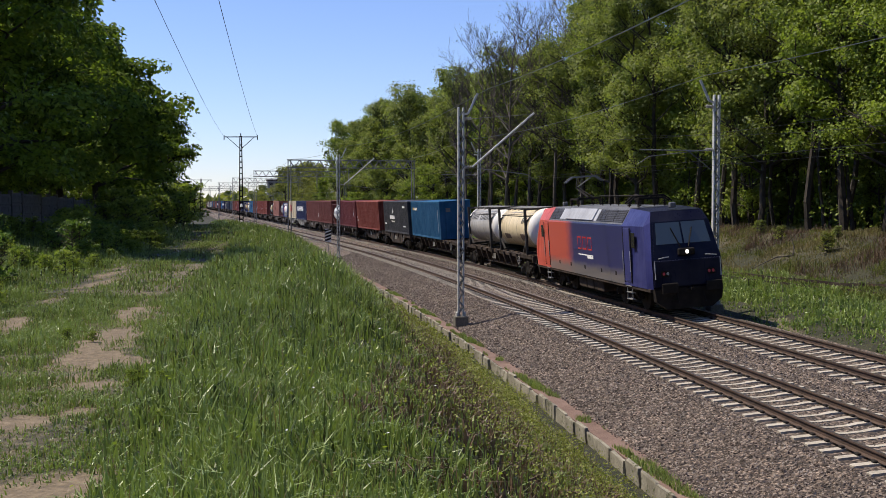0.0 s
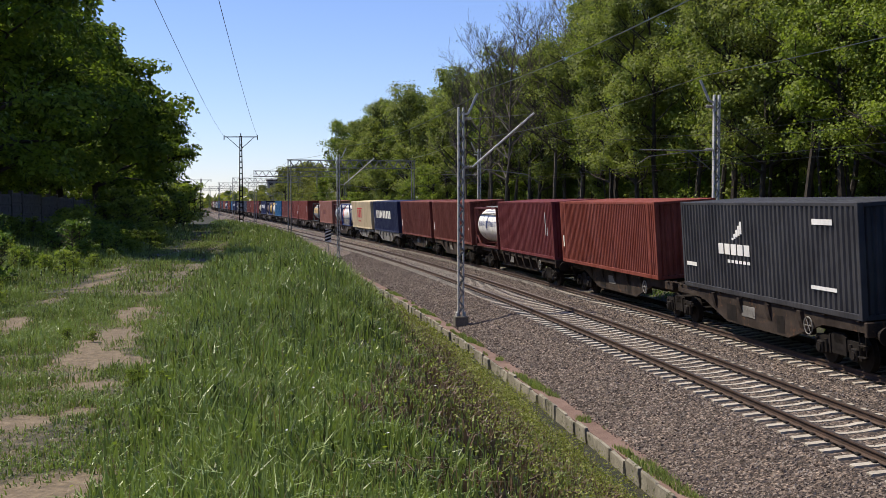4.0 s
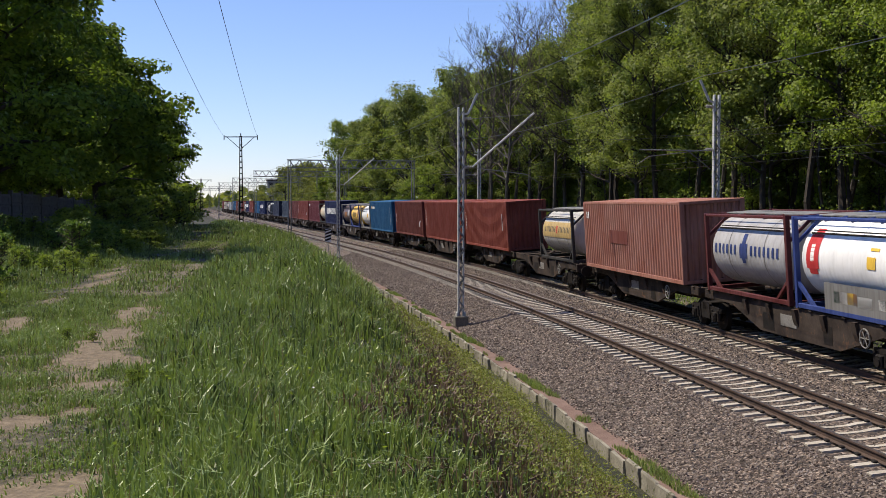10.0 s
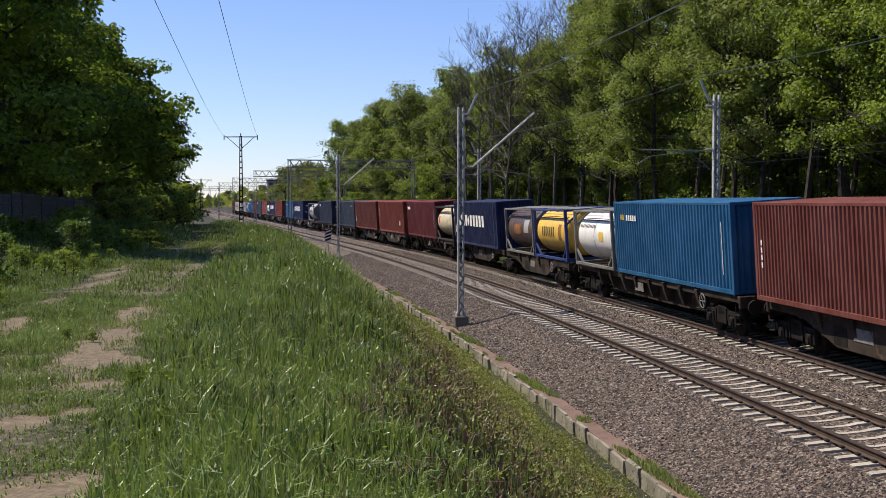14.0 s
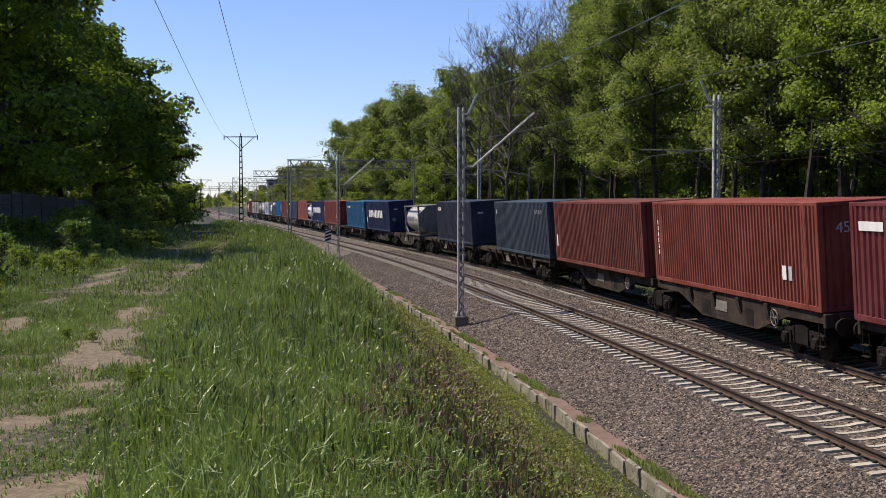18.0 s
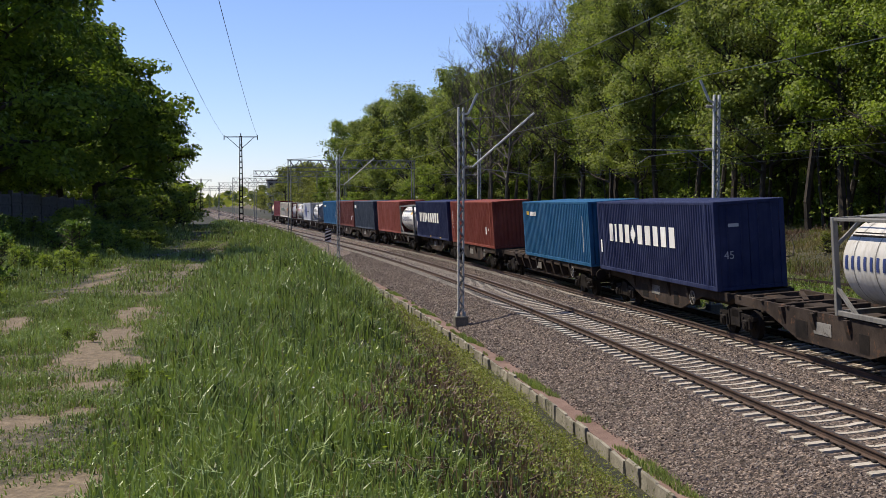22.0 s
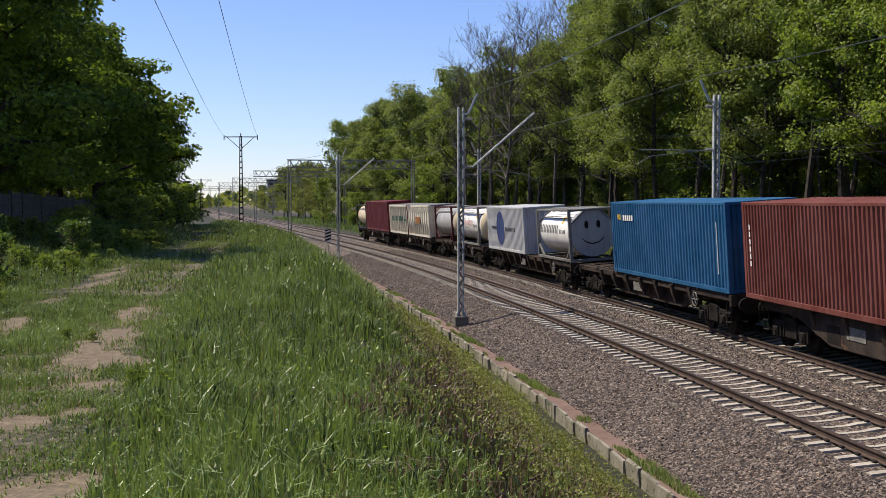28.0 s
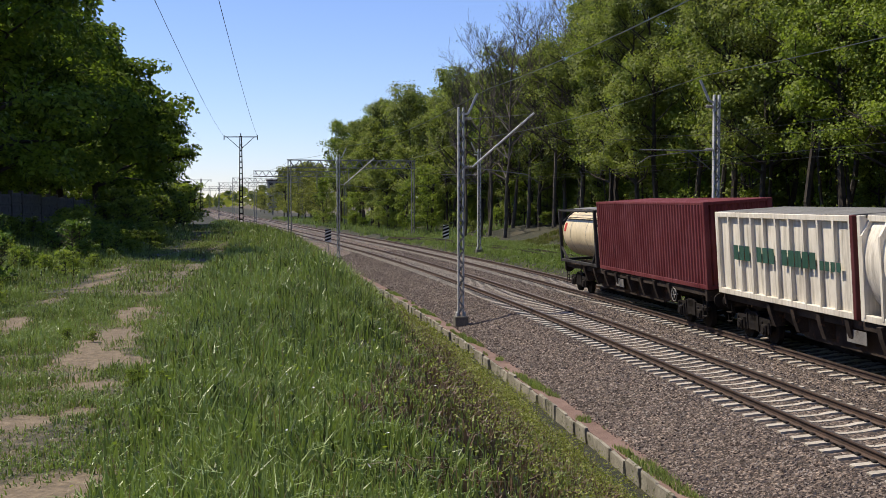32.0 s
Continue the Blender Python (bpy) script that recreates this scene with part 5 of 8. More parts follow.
def platform(w, y0, y1, mat, name="underframe", buffers=(True, True), deep=0.92, plated=True):
    """Sills, cross-bars, end beams and fittings of one wagon platform."""
    z = DECK
    L = y1 - y0
    for sx in (-1, 1):
        if plated:
            part("side_sill", shared(("side_sill", y0, y1, sx), lambda: sill_mesh(y0 + 0.5, y1 - 0.5, deep, deep, sx)), mat, w)
        else:
            part("side_sill", boxed("side_sill", (-1.15 if sx < 0 else 1.05, -1.05 if sx < 0 else 1.15, y0 + 0.5, y1 - 0.5, z - 0.25, z - 0.02), 0.02), mat, w)
            part("fish_belly", shared(("fish_belly", y0, y1, sx), lambda: sill_mesh(y0 + 0.9, y1 - 0.9, deep, deep, sx * 0.72, 2.6, 2.6)), mat, w)
    if plated:
        # flat near-black plates on the sill; a recess's shade is put into their colour
        for sx in (-1, 1):
            for f, wd in ((0.36, 0.5), (0.60, 0.75)):
                ya = y0 + L * f
                part("sill_recess", boxed("sill_recess", (-1.157 if sx < 0 else 1.149, -1.149 if sx < 0 else 1.157, ya, ya + wd, z - 0.84, z - 0.34), 0.003), M["black_iron"], w)
    part("centre_sill", boxed("centre_sill", (-0.28, 0.28, y0 + 0.4, y1 - 0.4, z - 0.66, z - 0.10), 0.02), mat, w)
    n = int(L / 1.5)
    for k in range(n + 1):
        y = y0 + 0.62 + (L - 1.24) * k / n
        part("cross_bar", boxed("cross_bar", (-1.06, 1.06, y - 0.10, y + 0.10, z - 0.24, z - 0.05), 0.015), mat, w)
    def diag():
        b = bmesh.new()
        for ya, yb in ((y0 + 0.7, y0 + 2.9), (y1 - 0.7, y1 - 2.9)):
            for sx in (-1, 1):
                bar(b, (sx * 1.0, ya, z - 0.10), (0.1 * sx, yb, z - 0.10), 0.16, 0.08)
        return b
    part("deck_brace", shared(("deck_brace", y0, y1), diag), mat, w)
    m = int((L - 8.0) / 1.55)
    for k in range(m + 1):
        y = y0 + 4.0 + (L - 8.0) * k / max(1, m)
        for sx in (-1, 1):
            def stay():
                b = bmesh.new()
                prism(b, [(sx * a_, z + c_) for a_, c_ in ((0.80, -0.06), (1.27, -0.06), (1.22, -0.35), (1.10, -0.74), (0.80, -0.74))], y - 0.11, y + 0.11)
                return b
            part("sill_stay", shared(("sill_stay", y, sx), stay), mat, w)
    for k in range(8):
        y = y0 + 0.9 + (L - 1.8) * k / 7
        for sx in (-1, 1):
            part("container_spigot", boxed("container_spigot", (sx * 1.14 - 0.07, sx * 1.14 + 0.07, y - 0.09, y + 0.09, z - 0.05, z + 0.0), 0.02), M["wagon"], w)
    def gear():
        b = bmesh.new()
        soft_box(b, -0.75, -0.30, y0 + L * 0.42, y0 + L * 0.52, z - 0.80, z - 0.42, 0.04)
        rod(b, (0.45, y0 + L * 0.55, z - 0.62), (0.45, y0 + L * 0.55 + 1.1, z - 0.62), 0.2, 14)
        for xx in (-0.62, 0.62):
            rod(b, (xx, y0 + 2.6, z - 0.55), (xx, y1 - 2.6, z - 0.55), 0.03, 5)
        return b
    part("brake_gear", shared(("brake_gear", y0, y1), gear), M["black_iron"], w)
    def wheel():
        b = bmesh.new()
        yc, zc = y0 + 3.55, z - 0.42
        for k in range(14):
            t0, t1 = 2 * math.pi * k / 14, 2 * math.pi * (k + 1) / 14
            rod(b, (-1.20, yc + 0.24 * math.cos(t0), zc + 0.24 * math.sin(t0)), (-1.20, yc + 0.24 * math.cos(t1), zc + 0.24 * math.sin(t1)), 0.022, 5)
        for k in range(3):
            t0 = math.pi * k / 3
            rod(b, (-1.20, yc + 0.23 * math.cos(t0), zc + 0.23 * math.sin(t0)), (-1.20, yc - 0.23 * math.cos(t0), zc - 0.23 * math.sin(t0)), 0.015, 4)
        rod(b, (-1.20, yc, zc), (-1.05, yc, zc), 0.03, 6)
        return b
    part("brake_wheel", shared(("brake_wheel", y0, y1), wheel), M["wagon_grey"], w)
    part("data_panel", boxed("data_panel", (-1.165, -1.155, y0 + L * 0.50, y0 + L * 0.50 + 1.0, z - 0.62, z - 0.28), 0.003), M["wagon_grey"], w)
    for yy, sg, on in ((y0, -1, buffers[0]), (y1, 1, buffers[1])):
        if not on:
            continue
        part("end_beam", boxed("end_beam", (-1.2, 1.2, yy + 0.45 if sg < 0 else yy - 0.60, yy + 0.60 if sg < 0 else yy - 0.45, z - 0.40, z - 0.02), 0.02), mat, w)
        for sx in (-1, 1):
            def buf():
                b = bmesh.new()
                rod(b, (sx * 0.875, yy - sg * 0.47, 1.06), (sx * 0.875, yy - sg * 0.12, 1.06), 0.11, 12)
                rod(b, (sx * 0.875, yy - sg * 0.12, 1.06), (sx * 0.875, yy - sg * 0.05, 1.06), 0.23, 16)
                return b
            part("buffer", shared(("buffer", yy, sg, sx), buf), M["black_iron"], w)
        def hook():
            b = bmesh.new()
            bar(b, (0, yy - sg * 0.45, 1.0), (0, yy + sg * 0.02, 0.98), 0.10)
            rod(b, (0.35, yy - sg * 0.45, 0.95), (0.38, yy - sg * 0.1, 0.55), 0.03, 6)
            rod(b, (-0.35, yy - sg * 0.45, 0.95), (-0.38, yy - sg * 0.1, 0.55), 0.03, 6)
            return b
        part("coupling", shared(("coupling", yy, sg), hook), M["black_iron"], w)
        for sx in (-1, 1):
            def step():
                b = bmesh.new()
                for d in (0.0, 0.32):
                    rod(b, (sx * 1.15, yy - sg * (0.62 + d), z - 0.3), (sx * 1.15, yy - sg * (0.62 + d), 0.45), 0.018, 5)
                for zz in (0.46, 0.75):
                    soft_box(b, sx * 1.15 - 0.06, sx * 1.15 + 0.06, yy - sg * 0.78 - 0.18, yy - sg * 0.78 + 0.18, zz, zz + 0.03, 0.004)
                return b
            part("footstep", shared(("footstep", yy, sg, sx), step), M["black_iron"], w)


def flat_wagon(u0, u1, mat, label):
    L = round((u1 - u0) * 2) / 2
    w = thing("container_wagon", label, "flat wagon", None, "wagons of the train")
    platform(w, 0.0, L, M[mat], plated=False)
    bogie(w, 2.35)
    bogie(w, L - 2.35)
    return ride(w, u0)


def twin_wagon(u0, um, u1, mat, label):
    """Two platforms that share a middle bogie."""
    a, L = round((um - u0) * 2) / 2, round((u1 - u0) * 2) / 2
    w = thing("articulated_wagon", label, "flat wagon", None, "wagons of the train")
    platform(w, 0.0, a + 0.2, M[mat], buffers=(True, False))
    platform(w, a - 0.2, L, M[mat], buffers=(False, True))
    bogie(w, 2.2)
    bogie(w, a)
    bogie(w, L - 2.2)
    return ride(w, u0)


dull, grey = "dirty brown container wagon with fish-bellied sills", "grey container wagon with fish-bellied sills"
flat_wagon(60.2, 79.2, "wagon", dull)
flat_wagon(79.3, 98.6, "wagon", dull)
twin_wagon(98.6, 112.5, 127.8, "wagon", dull)
flat_wagon(127.8, 147.0, "wagon", dull)
twin_wagon(147.1, 161.6, 175.4, "wagon", dull)
twin_wagon(175.5, 189.8, 203.6, "wagon_grey", grey)
twin_wagon(203.7, 218.2, 232.1, "wagon", dull)
twin_wagon(232.2, 245.2, 258.3, "wagon", dull)
twin_wagon(258.3, 272.8, 286.1, "wagon", dull)
flat_wagon(286.2, 305.5, "wagon", dull)
twin_wagon(305.6, 319.7, 333.5, "wagon", dull)
flat_wagon(333.5, 352.7, "wagon", dull)
twin_wagon(352.8, 366.9, 380.9, "wagon", dull)
flat_wagon(381.0, 399.3, "wagon", dull)
flat_wagon(399.4, 418.2, "wagon", dull)
twin_wagon(418.3, 431.6, 445.9, "wagon", dull)
flat_wagon(446.0, 465.0, "wagon", dull)
twin_wagon(465.1, 479.0, 492.4, "wagon", dull)
flat_wagon(492.5, 511.8, "wagon", dull)
twin_wagon(512.2, 525.4, 538.9, "wagon", dull)
flat_wagon(539.0, 557.3, "wagon", dull)
flat_wagon(557.4, 576.5, "wagon", dull)
flat_wagon(576.6, 593.9, "wagon", dull)
flat_wagon(594.0, 612.9, "wagon", dull)
flat_wagon(613.0, 631.8, "wagon", dull)

# ---- loads, from the locomotive to the tail
code = [(0.5, 0.58, 1.0 + 0.22 * k, 1.16 + 0.22 * k) for k in range(6)]          # a column of small marks at the tail end
tag = [(0.35, 0.52, 0.75, 1.30)]


def firm(L):
    """The white signwriting of the navy boxes: block row, diamond, block row."""
    r = strokes(L * 0.125, 1.28, 2.02, (0.62, 0.42, 0.60, 0.70), 0.19, 0.14)
    r += [(L * 0.34 + 0.08 * k, L * 0.34 + 0.08 * k + 0.08, 1.65 - 0.09 * min(k, 8 - k), 1.65 + 0.09 * min(k, 8 - k)) for k in range(1, 8)]
    r += strokes(L * 0.405, 1.28, 2.02, (0.72, 0.78, 0.68, 0.72, 0.74), 0.19, 0.15)
    return r


winged = [(0.9 + 0.15 * k, 1.0 + 0.15 * k, 2.22 - 0.01 * k, 2.42) for k in range(3)]
shortname = [(1.6 + 0.26 * k, 1.78 + 0.26 * k, 2.18, 2.40) for k in range(5)]
blue_marks = [(winged, "sign_yellow"), (shortname, "white"), ([(11.2, 11.26, 0.6, 2.3)], "pale")]
feather = [(4.4 + 0.16 * k, 4.54 + 0.16 * k, 1.75 + 0.05 * k, 1.82 + 0.13 * k) for k in range(5)]
lines = [(3.3 + 0.5 * k, 3.7 + 0.5 * k, 1.28, 1.62) for k in range(5)] + [(4.0 + 0.3 * k, 4.2 + 0.3 * k, 1.02, 1.12) for k in range(6)]

tank(60.9, 69.1, "tank_cream", "frame_black", "cream tank with white dished ends in a dark frame", over=0.95, rails=False, ends="tank_white",
     wrap=[([(1.9, 3.2, 0.75, 1.05), (5.6, 6.6, 0.7, 1.1)], "tank_umber"), ([(5.9, 6.1, 1.7, 2.0), (6.2, 6.4, 1.7, 2.0)], "sign_dark")])
tank(69.4, 77.6, "tank_grey", "frame_black", "grimy grey tank with white dished ends in a dark frame", over=0.95, rails=False, ends="tank_white",
     wrap=[(strokes(1.6, 1.75, 2.05, (0.3,) * 5, 0.09, 0.08) + strokes(3.9, 1.75, 2.05, (0.3,) * 7, 0.09, 0.08), "sign_dark")])
container(86.0, 98.0, "blue", "bright blue ribbed container with its doors forward", doors=True, marks=blue_marks)
container(99.2, 111.4, "black", "charcoal container with a white winged sign", marks=[(feather + lines, "white"), ([(0.4, 1.3, 0.75, 0.88), (9.6, 11.0, 0.62, 0.72), (9.8, 10.9, 2.35, 2.5)], "white")])
container(113.8, 127.2, "brick", "orange-brown ribbed container on a twin wagon", marks=[(tag, "white")])
container(128.3, 140.3, "maroon", "maroon ribbed container beside a tank", marks=[([(10.6, 10.7, 1.2, 2.4), (10.9, 11.0, 1.2, 1.6)], "pale")])
tank(140.5, 146.4, "tank_white", "frame_red", "silver-white tank in a dark red frame", bands=2,
     wrap=[(strokes(0.75, 1.35, 1.68, (0.24,) * 6, 0.08, 0.07) + strokes(3.2, 1.35, 1.68, (0.24,) * 7, 0.08, 0.07), "sign_blue"), ([(2.75, 2.95, 1.1, 2.0), (2.6, 3.1, 1.25, 1.7)], "sign_blue")])
container(147.8, 161.2, "brown", "red-brown ribbed long container", marks=[(tag, "white"), ([(12.6, 12.7, 1.0, 1.15)], "white")])
container(161.8, 174.9, "brown", "red-brown ribbed long container", marks=[(tag, "white")])
container(176.1, 189.1, "navy", "navy ribbed long container with a row of white blocks", doors=True, marks=[(firm(13.0), "white"), (tag, "white")])
container(190.4, 202.7, "beige", "beige ribbed container with a red emblem",
          marks=[(strokes(3.7, 1.15, 2.0, (0.85, 0.85, 0.8), 0.22, 0.14) + [(3.6, 6.9, 2.08, 2.22), (4.2, 5.9, 0.72, 0.84)], "sign_red")])
tank(204.7, 210.8, "tank_white", "frame_blue", "bright white tank in a blue frame with a red disc", bands=0, ends="tank_white",
     wrap=[([(0.62, 1.30, 1.15, 2.05), (0.74, 1.18, 1.0, 2.2)], "sign_red"), ([(0.85, 1.05, 1.35, 1.8)], "white"), ([(3.8, 4.2, 1.3, 1.6), (3.9, 4.3, 1.75, 1.82)], "sign_yellow")],
     marks=[([(1.7, 5.6, 0.12, 0.85)], "frame_grey"), ([(2.5, 2.9, 0.35, 0.65), (3.4, 4.1, 0.32, 0.6), (4.4, 4.7, 0.35, 0.6)], "white"), ([(2.9, 3.2, 0.35, 0.65)], "sign_yellow"), ([(2.2, 2.5, 0.35, 0.65)], "sign_green"), ([(3.2, 3.4, 0.35, 0.65)], "sign_rust")])
tank(211.2, 217.2, "tank_grey", "frame_red", "dull silver tank in a dark red frame", bands=2,
     wrap=[(strokes(0.6, 1.3, 1.6, (0.24,) * 6, 0.08, 0.06) + strokes(3.3, 1.3, 1.6, (0.24,) * 7, 0.08, 0.06), "sign_blue"), ([(2.7, 2.95, 1.05, 1.95), (2.55, 3.1, 1.2, 1.65)], "sign_blue")])
container(219.3, 231.3, "salmon", "faded salmon ribbed container with a dark square patch", marks=[([(3.7, 6.1, 1.2, 1.75)], "brown"), ([(0.5, 0.62, 2.2, 2.5), (0.75, 0.87, 2.2, 2.5)], "white")])
tank(233.1, 239.2, "tank_silver", "frame_black", "weathered silver tank with an ochre band in a black frame", bands=3,
     wrap=[([(0.5, 5.6, 1.15, 1.9)], "sign_ochre"), (strokes(0.9, 1.4, 1.68, (0.2,) * 8, 0.07, 0.05) + strokes(3.4, 1.4, 1.68, (0.2,) * 8, 0.07, 0.05), "sign_dark"), ([(2.95, 3.2, 1.35, 1.72)], "sign_red")])
container(246.0, 258.0, "brick", "orange-brown ribbed container with a column of white marks", marks=[(code, "white"), ([(10.8, 10.9, 1.2, 2.2)], "pale")])
container(258.9, 272.3, "brick", "orange-brown ribbed long container with white marks", marks=[(code, "white"), ([(12.3, 12.5, 0.8, 1.25)], "white")])
container(273.0, 285.6, "brown", "red-brown ribbed long container with white marks", marks=[(code[:4], "white"), ([(11.2, 11.4, 0.8, 1.25), (11.7, 11.8, 1.2, 1.35)], "white")])
container(287.0, 299.0, "blue", "bright blue ribbed container with a small emblem", marks=blue_marks)
tank(299.2, 304.8, "tank_white", "frame_grey", "white tank in a pale grey frame", bands=1, wrap=[(strokes(0.6, 1.75, 1.9, (0.14,) * 12, 0.06, 0.06), "sign_dark"), ([(3.5, 4.1, 1.2, 1.6)], "sign_yellow")])
tank(306.2, 312.2, "tank_yellow", "frame_blue", "yellow tank in a blue frame with dark blocks", bands=0, wrap=[(strokes(1.35, 1.15, 1.65, (0.28,) * 7, 0.1, 0.07), "sign_dark"), ([(4.4, 4.9, 1.0, 1.8)], "sign_rust")])
tank(312.4, 318.6, "tank_umber", "frame_grey", "dark brown tank with an orange sign", bands=2, wrap=[([(1.9, 3.3, 1.1, 1.65)], "sign_rust"), ([(4.0, 5.0, 1.2, 1.9)], "tank_grey")])
container(320.6, 333.4, "navy", "navy ribbed long container with a row of white blocks", marks=[(firm(12.8), "white"), (tag, "white")])
tank(333.8, 339.8, "tank_cream", "frame_black", "grimy cream tank in a black frame", bands=4, wrap=[([(0.75, 1.15, 1.3, 1.8)], "sign_red"), ([(3.9, 4.1, 1.0, 1.7), (4.4, 4.8, 1.5, 1.9), (4.4, 4.9, 0.9, 1.2)], "tank_grey")])
container(339.9, 351.9, "maroon", "maroon ribbed container with a white name patch", marks=[([(0.45, 1.6, 2.25, 2.48)], "white"), ([(11.4, 11.46, 0.8, 2.4)], "pale")])
container(353.4, 366.4, "brick", "orange-brown ribbed long container, numbered on its end", marks=[(code, "white"), ([(10.8, 11.05, 0.75, 1.15)], "white"), ([(11.2, 11.4, 0.75, 1.15)], "pale")])
container(367.4, 380.4, "brown", "red-brown ribbed long container", marks=[(tag, "white")])
container(381.3, 393.4, "slate", "weathered slate-blue container on a part-empty wagon", marks=[([(0.45, 0.7, 2.2, 2.45)], "pale"), ([(9.6 + 0.4 * k, 9.7 + 0.4 * k, 2.3, 2.5) for k in range(4)], "pale")])
container(399.7, 411.5, "ink", "dark navy ribbed container", doors=True, marks=[([(0.5, 0.7, 2.25, 2.5), (0.8, 1.0, 2.25, 2.5), (1.1, 1.3, 2.25, 2.5), (1.4, 1.6, 2.25, 2.5)], "white")])
tank(418.8, 424.8, "tank_silver", "frame_grey", "silver banded tank with a grey eight-sided insulated end", bands=5, end_plate="end_grey",
     wrap=[(strokes(0.5, 1.25, 1.6, (0.22,) * 11, 0.08, 0.08), "sign_blue"), (strokes(4.0, 1.25, 1.45, (0.16,) * 5, 0.06, 0.06), "sign_blue")])
container(432.4, 445.3, "navy", "navy ribbed long container with white blocks and a number", doors=True, marks=[(firm(12.9), "white"), (tag, "white")])
container(446.4, 458.5, "blue", "bright blue ribbed container with a small emblem", marks=blue_marks)
container(465.6, 478.6, "brick", "orange-brown ribbed long container with pale end patches", marks=[(code, "white"), ([(10.9, 11.15, 0.85, 1.3), (11.6, 11.75, 1.1, 1.25)], "white")])
container(479.5, 492.2, "navy", "navy ribbed long container with a row of white blocks", marks=[(firm(12.7), "white"), (tag, "white"), ([(5.6, 6.0, 0.12, 0.2), (9.4, 9.8, 0.12, 0.2)], "sign_yellow")])
tank(493.0, 499.1, "tank_white", "frame_grey", "bright white banded tank in a pale frame", bands=5,
     wrap=[(strokes(0.5, 1.2, 1.58, (0.22,) * 11, 0.08, 0.08), "sign_blue"), (strokes(4.0, 1.2, 1.4, (0.16,) * 5, 0.06, 0.06), "sign_blue"), ([(4.4, 5.0, 1.75, 2.1)], "sign_yellow")])
container(499.2, 511.0, "rosy", "faded red ribbed container beside a tank", marks=[(code, "pale")])
container(512.8, 524.9, "slate", "dark slate ribbed container with a pale patch", marks=[([(0.45, 1.55, 2.2, 2.5)], "white")])
container(525.9, 538.5, "brown", "red-brown ribbed long container", marks=[(code, "white"), ([(10.9, 11.1, 0.8, 1.2), (11.8, 11.95, 1.1, 1.25)], "white")])
container(539.5, 551.5, "blue", "bright blue ribbed container with a small emblem", marks=blue_marks)
smiling = tank(557.7, 563.7, "tank_white", "frame_grey", "white tank whose pale round end bears a painted smile", bands=0, ladder=False,
               wrap=[(strokes(0.5, 1.35, 1.75, (0.22,) * 11, 0.08, 0.08), "sign_dark"), (strokes(4.0, 1.35, 1.55, (0.16,) * 5, 0.06, 0.06), "sign_dark"), ([(4.2, 4.5, 1.85, 2.15)], "sign_yellow")])
container(566.35, 575.35, "pale", "pale grey ribbed container with a blue disc", h=2.62,
          marks=[([(3.45 - 0.95 * math.sqrt(1 - (k / 18 - 0.97) ** 2), 3.45 + 0.95 * math.sqrt(1 - (k / 18 - 0.97) ** 2), 1.35 + (k / 18 - 1.0) * 1.0, 1.35 + (k / 18 - 1.0) * 1.0 + 0.056) for k in range(36)], "sign_blue"),
                 ([(1.3 + 0.3 * k, 1.46 + 0.3 * k, 1.28, 1.45) for k in range(4)] + [(4.7 + 0.3 * k, 4.86 + 0.3 * k, 1.2, 1.42) for k in range(8)], "sign_dark")])
tank(576.9, 584.9, "tank_white", "frame_grey", "white tank with cream dished ends and red blocks", over=0.95, rails=True, ends="tank_cream", bands=3,
     wrap=[(strokes(1.6, 1.3, 1.65, (0.24,) * 11, 0.08, 0.08), "sign_red"), (strokes(5.3, 1.2, 1.4, (0.16,) * 5, 0.06, 0.06), "sign_dark"), (ring(2.6, 3.6, 1.15, 2.0, 0.04), "sign_dark"), ([(5.6, 6.2, 1.85, 2.1)], "sign_yellow")])
tank(585.3, 593.2, "tank_grey", "frame_red", "grey tank with cream dished ends in a dark red frame", over=0.95, rails=False, ends="tank_cream", bands=3)


